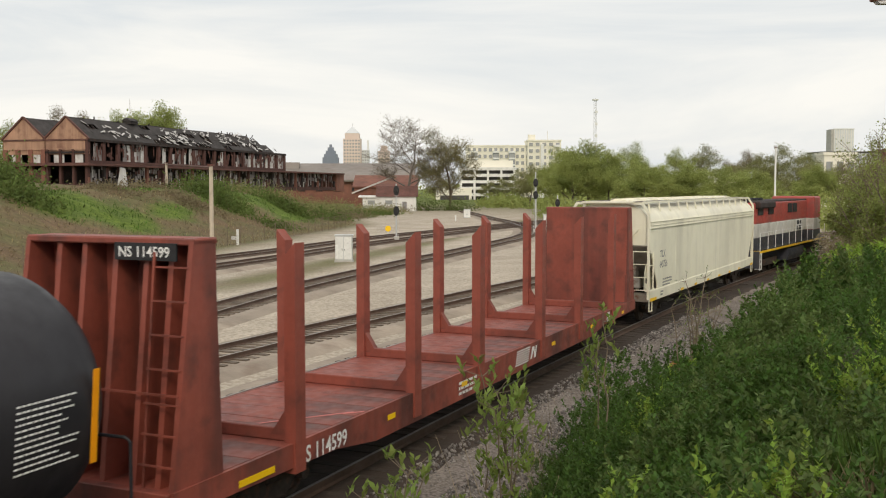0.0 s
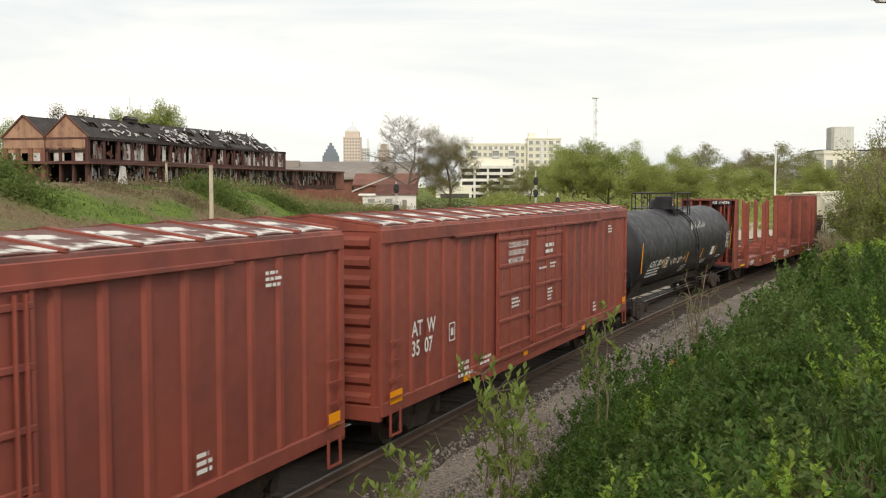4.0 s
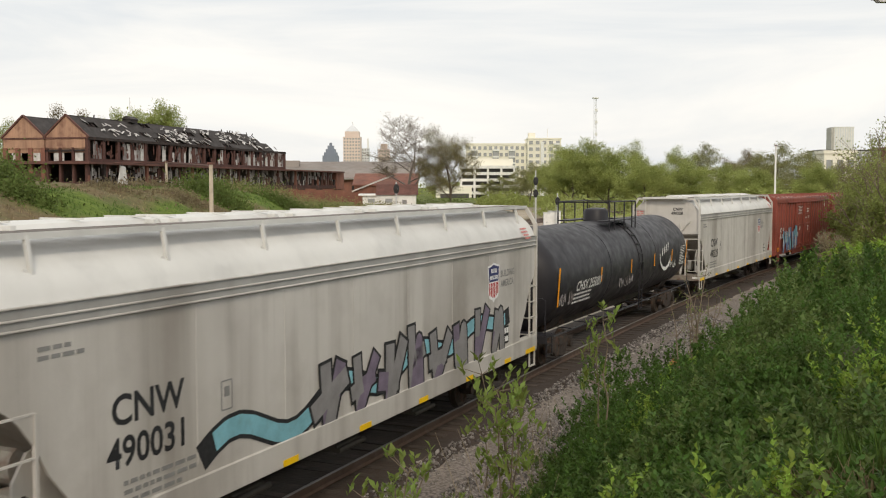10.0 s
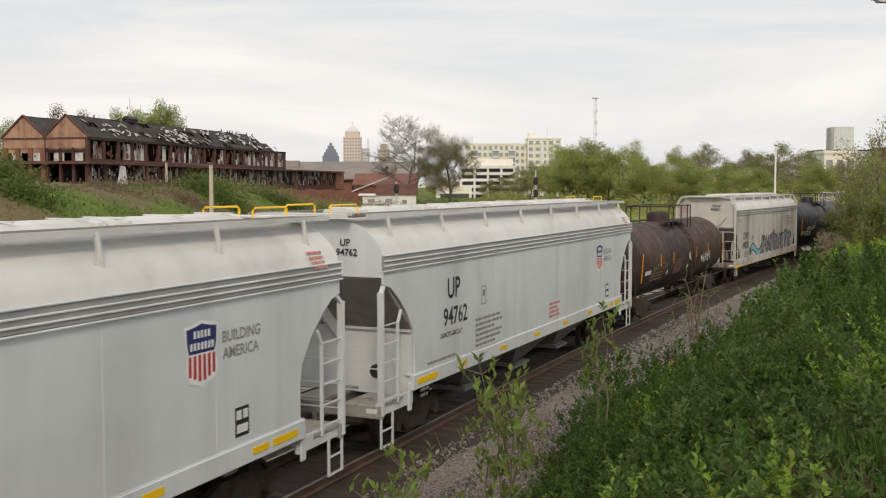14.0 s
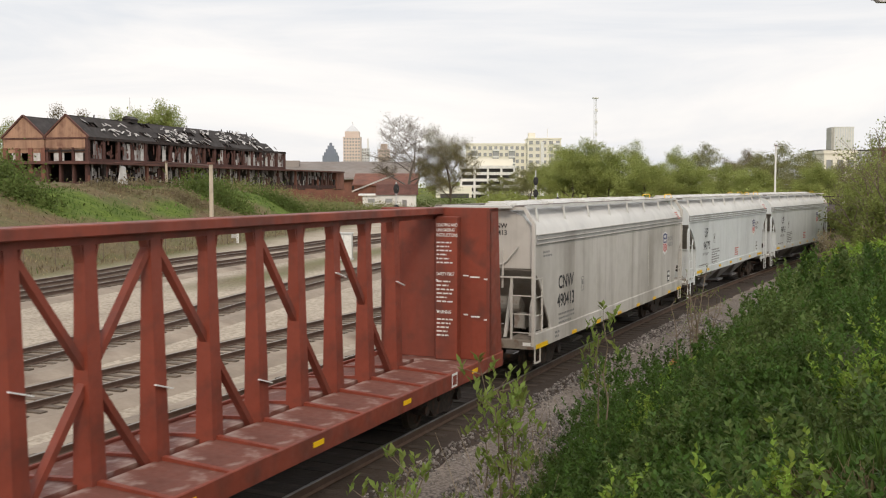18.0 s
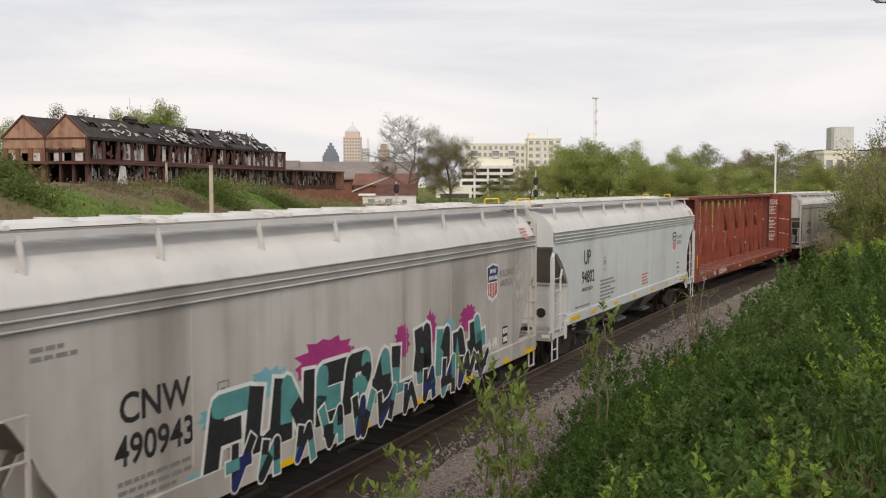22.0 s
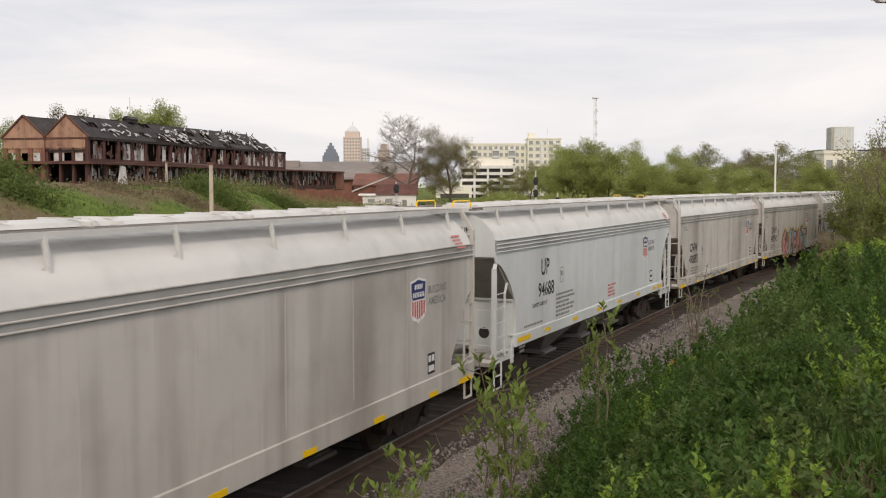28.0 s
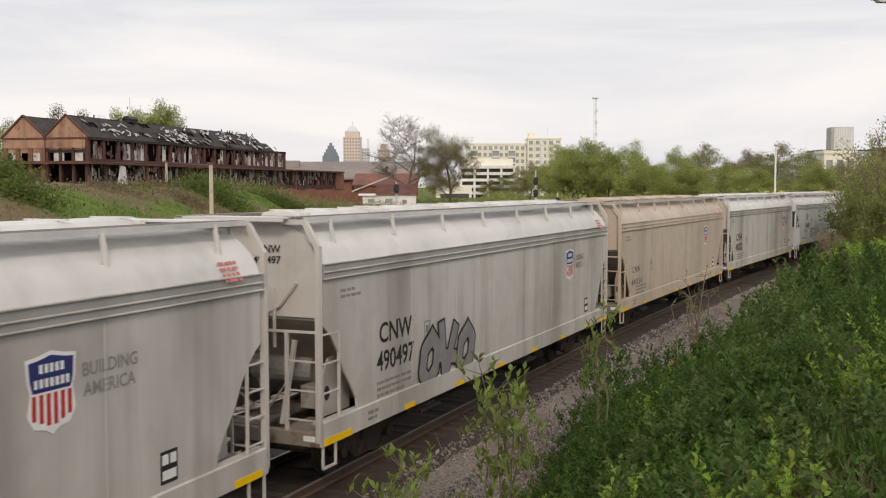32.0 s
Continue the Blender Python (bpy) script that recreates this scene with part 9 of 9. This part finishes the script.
def make_sapling(label, height, stems, seed, leaf=0.075, n_leaf=7, mat_="leaf_sapling"):
    """Thin stems, leafy at the tips."""
    rnd = random.Random(seed)
    r = np.random.RandomState(seed)
    sap = thing("sapling", label, "sapling", "saplings by the track")
    tips, shoots = [], Shape()
    for k in range(stems):
        a = rnd.uniform(0, 2 * math.pi)
        h = height * rnd.uniform(0.72, 1.0)
        lean = Vector((math.cos(a), math.sin(a), 0)) * rnd.uniform(0.1, 0.32) * h
        pts = [Vector((rnd.uniform(-0.15, 0.15), rnd.uniform(-0.15, 0.15), -0.1))]
        for i in range(1, 8):
            t = i / 7
            pts.append(pts[0] + lean * t ** 1.4 + Vector((rnd.uniform(-0.04, 0.04), rnd.uniform(-0.04, 0.04), h * t)))
        part("stem", Shape().tube(pts, [0.016 * (1 - 0.75 * i / 7) + 0.003 for i in range(8)], 5), M["twig"], sap, smooth=True)
        for i in (3, 4, 5, 6, 7):
            for j in range(1 if i < 5 else 4):
                q = pts[i] + Vector((rnd.uniform(-0.24, 0.24), rnd.uniform(-0.24, 0.24), rnd.uniform(-0.06, 0.22)))
                tips.append(q)
                shoots.tube([pts[i], q], [0.006, 0.003], 4)
    feet = np.array([tuple(t) for t in tips])
    a, b, c = sprigs(r, feet, n_leaf, np.full(len(feet), leaf) * r.uniform(0.7, 1.3, len(feet)), 0.7)
    ob = new("leaves", leaf_mesh("leaves", a, b, c, M[mat_], 0.22, 0.2, seed))
    ob.parent = sap
    tagged(part("branching", shoots, M["twig"], sap), kind="stuff")
    return sap


def make_saplings():
    a = make_sapling("pale green sapling with slender stems", 2.9, 3, 41, 0.115)
    b = make_sapling("pale green sapling with tufted leaves", 3.2, 4, 42, 0.125)
    c = make_sapling("thin leggy sapling in young leaf", 3.0, 2, 43, 0.12)
    for sap, x, y, s, turn in ((a, -0.72, 10.8, 1.0, 0), (b, 0.72, 13.0, 1.0, 30), (c, 2.55, 16.0, 1.0, 70)):
        sap.matrix_basis = pose(x, y, ground_z(x, y), 0, 0, turn) @ Matrix.Diagonal((s, s, s, 1))
    for sap, x, y, s, turn in ((c, 1.05, 13.4, 1.0, 190), (c, -0.35, 11.0, 0.8, 240), (a, 0.25, 12.6, 0.55, 160)):
        copy_thing(sap, pose(x, y, ground_z(x, y), 0, 0, turn) @ Matrix.Diagonal((s, s, s, 1)))
    # bare dark twigs that stand out of the thicket
    t = make_sapling("bare dark twigs rising from the thicket", 2.6, 6, 45, 0.04, 3)
    t.matrix_basis = pose(4.75, 19.0, ground_z(4.75, 19.0))
    copy_thing(t, pose(5.5, 20.5, ground_z(5.5, 20.5), 0, 0, 90) @ Matrix.Diagonal((0.9, 0.9, 0.9, 1)))
    # dry stalks among them
    rnd = random.Random(9)
    sh = Shape()
    for k in range(190):
        s, u = rnd.uniform(-6, 14), rnd.uniform(3.0, 5.6)
        x, y, h = on_line(s, u)
        z = ground_z(x, y)
        L = rnd.uniform(0.5, 1.5)
        a = rnd.uniform(0, 6.28)
        d = Vector((math.cos(a) * 0.45, math.sin(a) * 0.45, 1)).normalized() * L
        p = Vector((x, y, z - 0.05))
        if math.hypot(x, y) > 8:
            sh.tube([p, p + d * 0.55 + Vector((0, 0, 0.05)), p + d], [0.006, 0.005, 0.003], 4)
    tagged(new("dry_stalks", sh.mesh("dry_stalks", M["dry_stem"])), "dry brown stalks among the undergrowth", "stalks", kind="stuff")
    # a heap of dry brushwood and tall grass close to the eye
    r2 = np.random.RandomState(21)
    n = 900
    px, py = r2.normal(size=n) * 0.17 + 2.36, r2.normal(size=n) * 0.22 + 5.7
    feet = np.stack([px, py, ground_height(px, py)[0] + 0.25], 1)
    way = np.stack([r2.normal(size=n), r2.normal(size=n), r2.uniform(0.1, 1.2, n)], 1)
    tagged(new("dry_brush", leaf_mesh("dry_brush", feet, way, r2.uniform(0.15, 0.45, n), M["dry_grass"], 0.012, 0.1, 22)), "heap of dry brown brushwood and straw", "brushwood", kind="stuff")
    n = 260
    px, py = r2.normal(size=n) * 0.22 + 2.75, r2.normal(size=n) * 0.25 + 6.2
    feet = np.stack([px, py, ground_height(px, py)[0]], 1)
    way = np.stack([r2.normal(size=n) * 0.3, r2.normal(size=n) * 0.3, np.ones(n)], 1)
    tagged(new("tall_grass", leaf_mesh("tall_grass", feet, way, r2.uniform(0.4, 0.8, n), M["grass"], 0.009, 0.1, 23)), "tuft of tall green grass", "grass", kind="stuff")
    # low weeds that creep over the gravel
    r = np.random.RandomState(12)
    n = 6500
    s, u = np.where(r.uniform(0, 1, n) < 0.6, r.uniform(-5, 7, n), r.uniform(-9, 40, n)), 2.9 + np.abs(r.normal(size=n)) * 0.9 + r.uniform(0, 1.2, n)
    x, y, h = on_line(s, u)
    ok = (np.sin(x * 1.3 + y * 0.8) + np.sin(y * 1.7 - x) + r.normal(size=n) * 0.5 > 0.3 - (u - 3.4) * 0.6)
    x, y = x[ok], y[ok]
    feet = np.stack([x, y, ground_height(x, y)[0] + r.uniform(0.02, 0.16, len(x))], 1)
    a, b, c = sprigs(r, feet, 5, r.uniform(0.04, 0.09, len(feet)), 0.4)
    tagged(new("low_weeds", leaf_mesh("low_weeds", a, b, c, M["leaf_vine"], 0.25, 0.15, 13)), "low green weeds creeping over the gravel", "weeds", kind="stuff")
    # stones of the ballast shoulder
    rock = Shape()
    rr = random.Random(4)
    for k in range(19000):
        s, u = rr.uniform(-4, 30), 1.6 + 3.0 * rr.random() ** 0.8
        x, y, h = on_line(s, u)
        size = rr.uniform(0.024, 0.052) * (1 + max(0, s) * 0.02)
        z = -0.20 if u < 1.75 else (-0.19 - 0.27 * (u - 1.75)) if u < 2.6 else None
        z = ground_z_fast(u) if z is None else z
        m = Euler((rr.uniform(0, 3), rr.uniform(0, 3), rr.uniform(0, 3))).to_matrix()
        pts = [m @ Vector(q) * size for q in ((1, 0, 0), (-1, 0.1, 0), (0, 0.9, 0.1), (0, -0.8, 0), (0.1, 0, 0.7), (0, 0.1, -0.7))]
        rock.add([(p.x + x, p.y + y, p.z + z + size * 0.3) for p in pts], [(0, 2, 4), (2, 1, 4), (1, 3, 4), (3, 0, 4), (2, 0, 5), (1, 2, 5), (3, 1, 5), (0, 3, 5)])
    me = bpy.data.meshes.new("ballast_stones")
    me.from_pydata(rock.v, [], rock.f)
    me.materials.append(M["rock"])
    tagged(new("ballast_stones", me), "loose grey ballast stones beside the track", "gravel", kind="stuff")


def ground_z_fast(u):
    return float(-0.34 + 0.10 * smoothstep(3.2, 2.0, u) - 0.22 * smoothstep(2.0, 4.2, u) + 3.55 * smoothstep(4.4, 9.2, u))


make_saplings()


# ---- what moves: the whole train, along the curve, slowly gaining speed ----
def run_of_train(t):
    """Metres that the train has gone since 16 s."""
    u = (t - 16.0) / 16.0
    return 188.799 * u + 6.145 * u * u - 1.446 * u ** 3


def motions():
    times = [0.8 * i for i in range(41)]
    for car, middle in TRAIN:
        rows = []
        for t in times:
            s = middle + run_of_train(t)
            x, y, heading = on_line(s)
            rows.append((t, pose(x, y, 0, 0, 0, 90 - math.degrees(heading))))
        walk(car, rows)


motions()
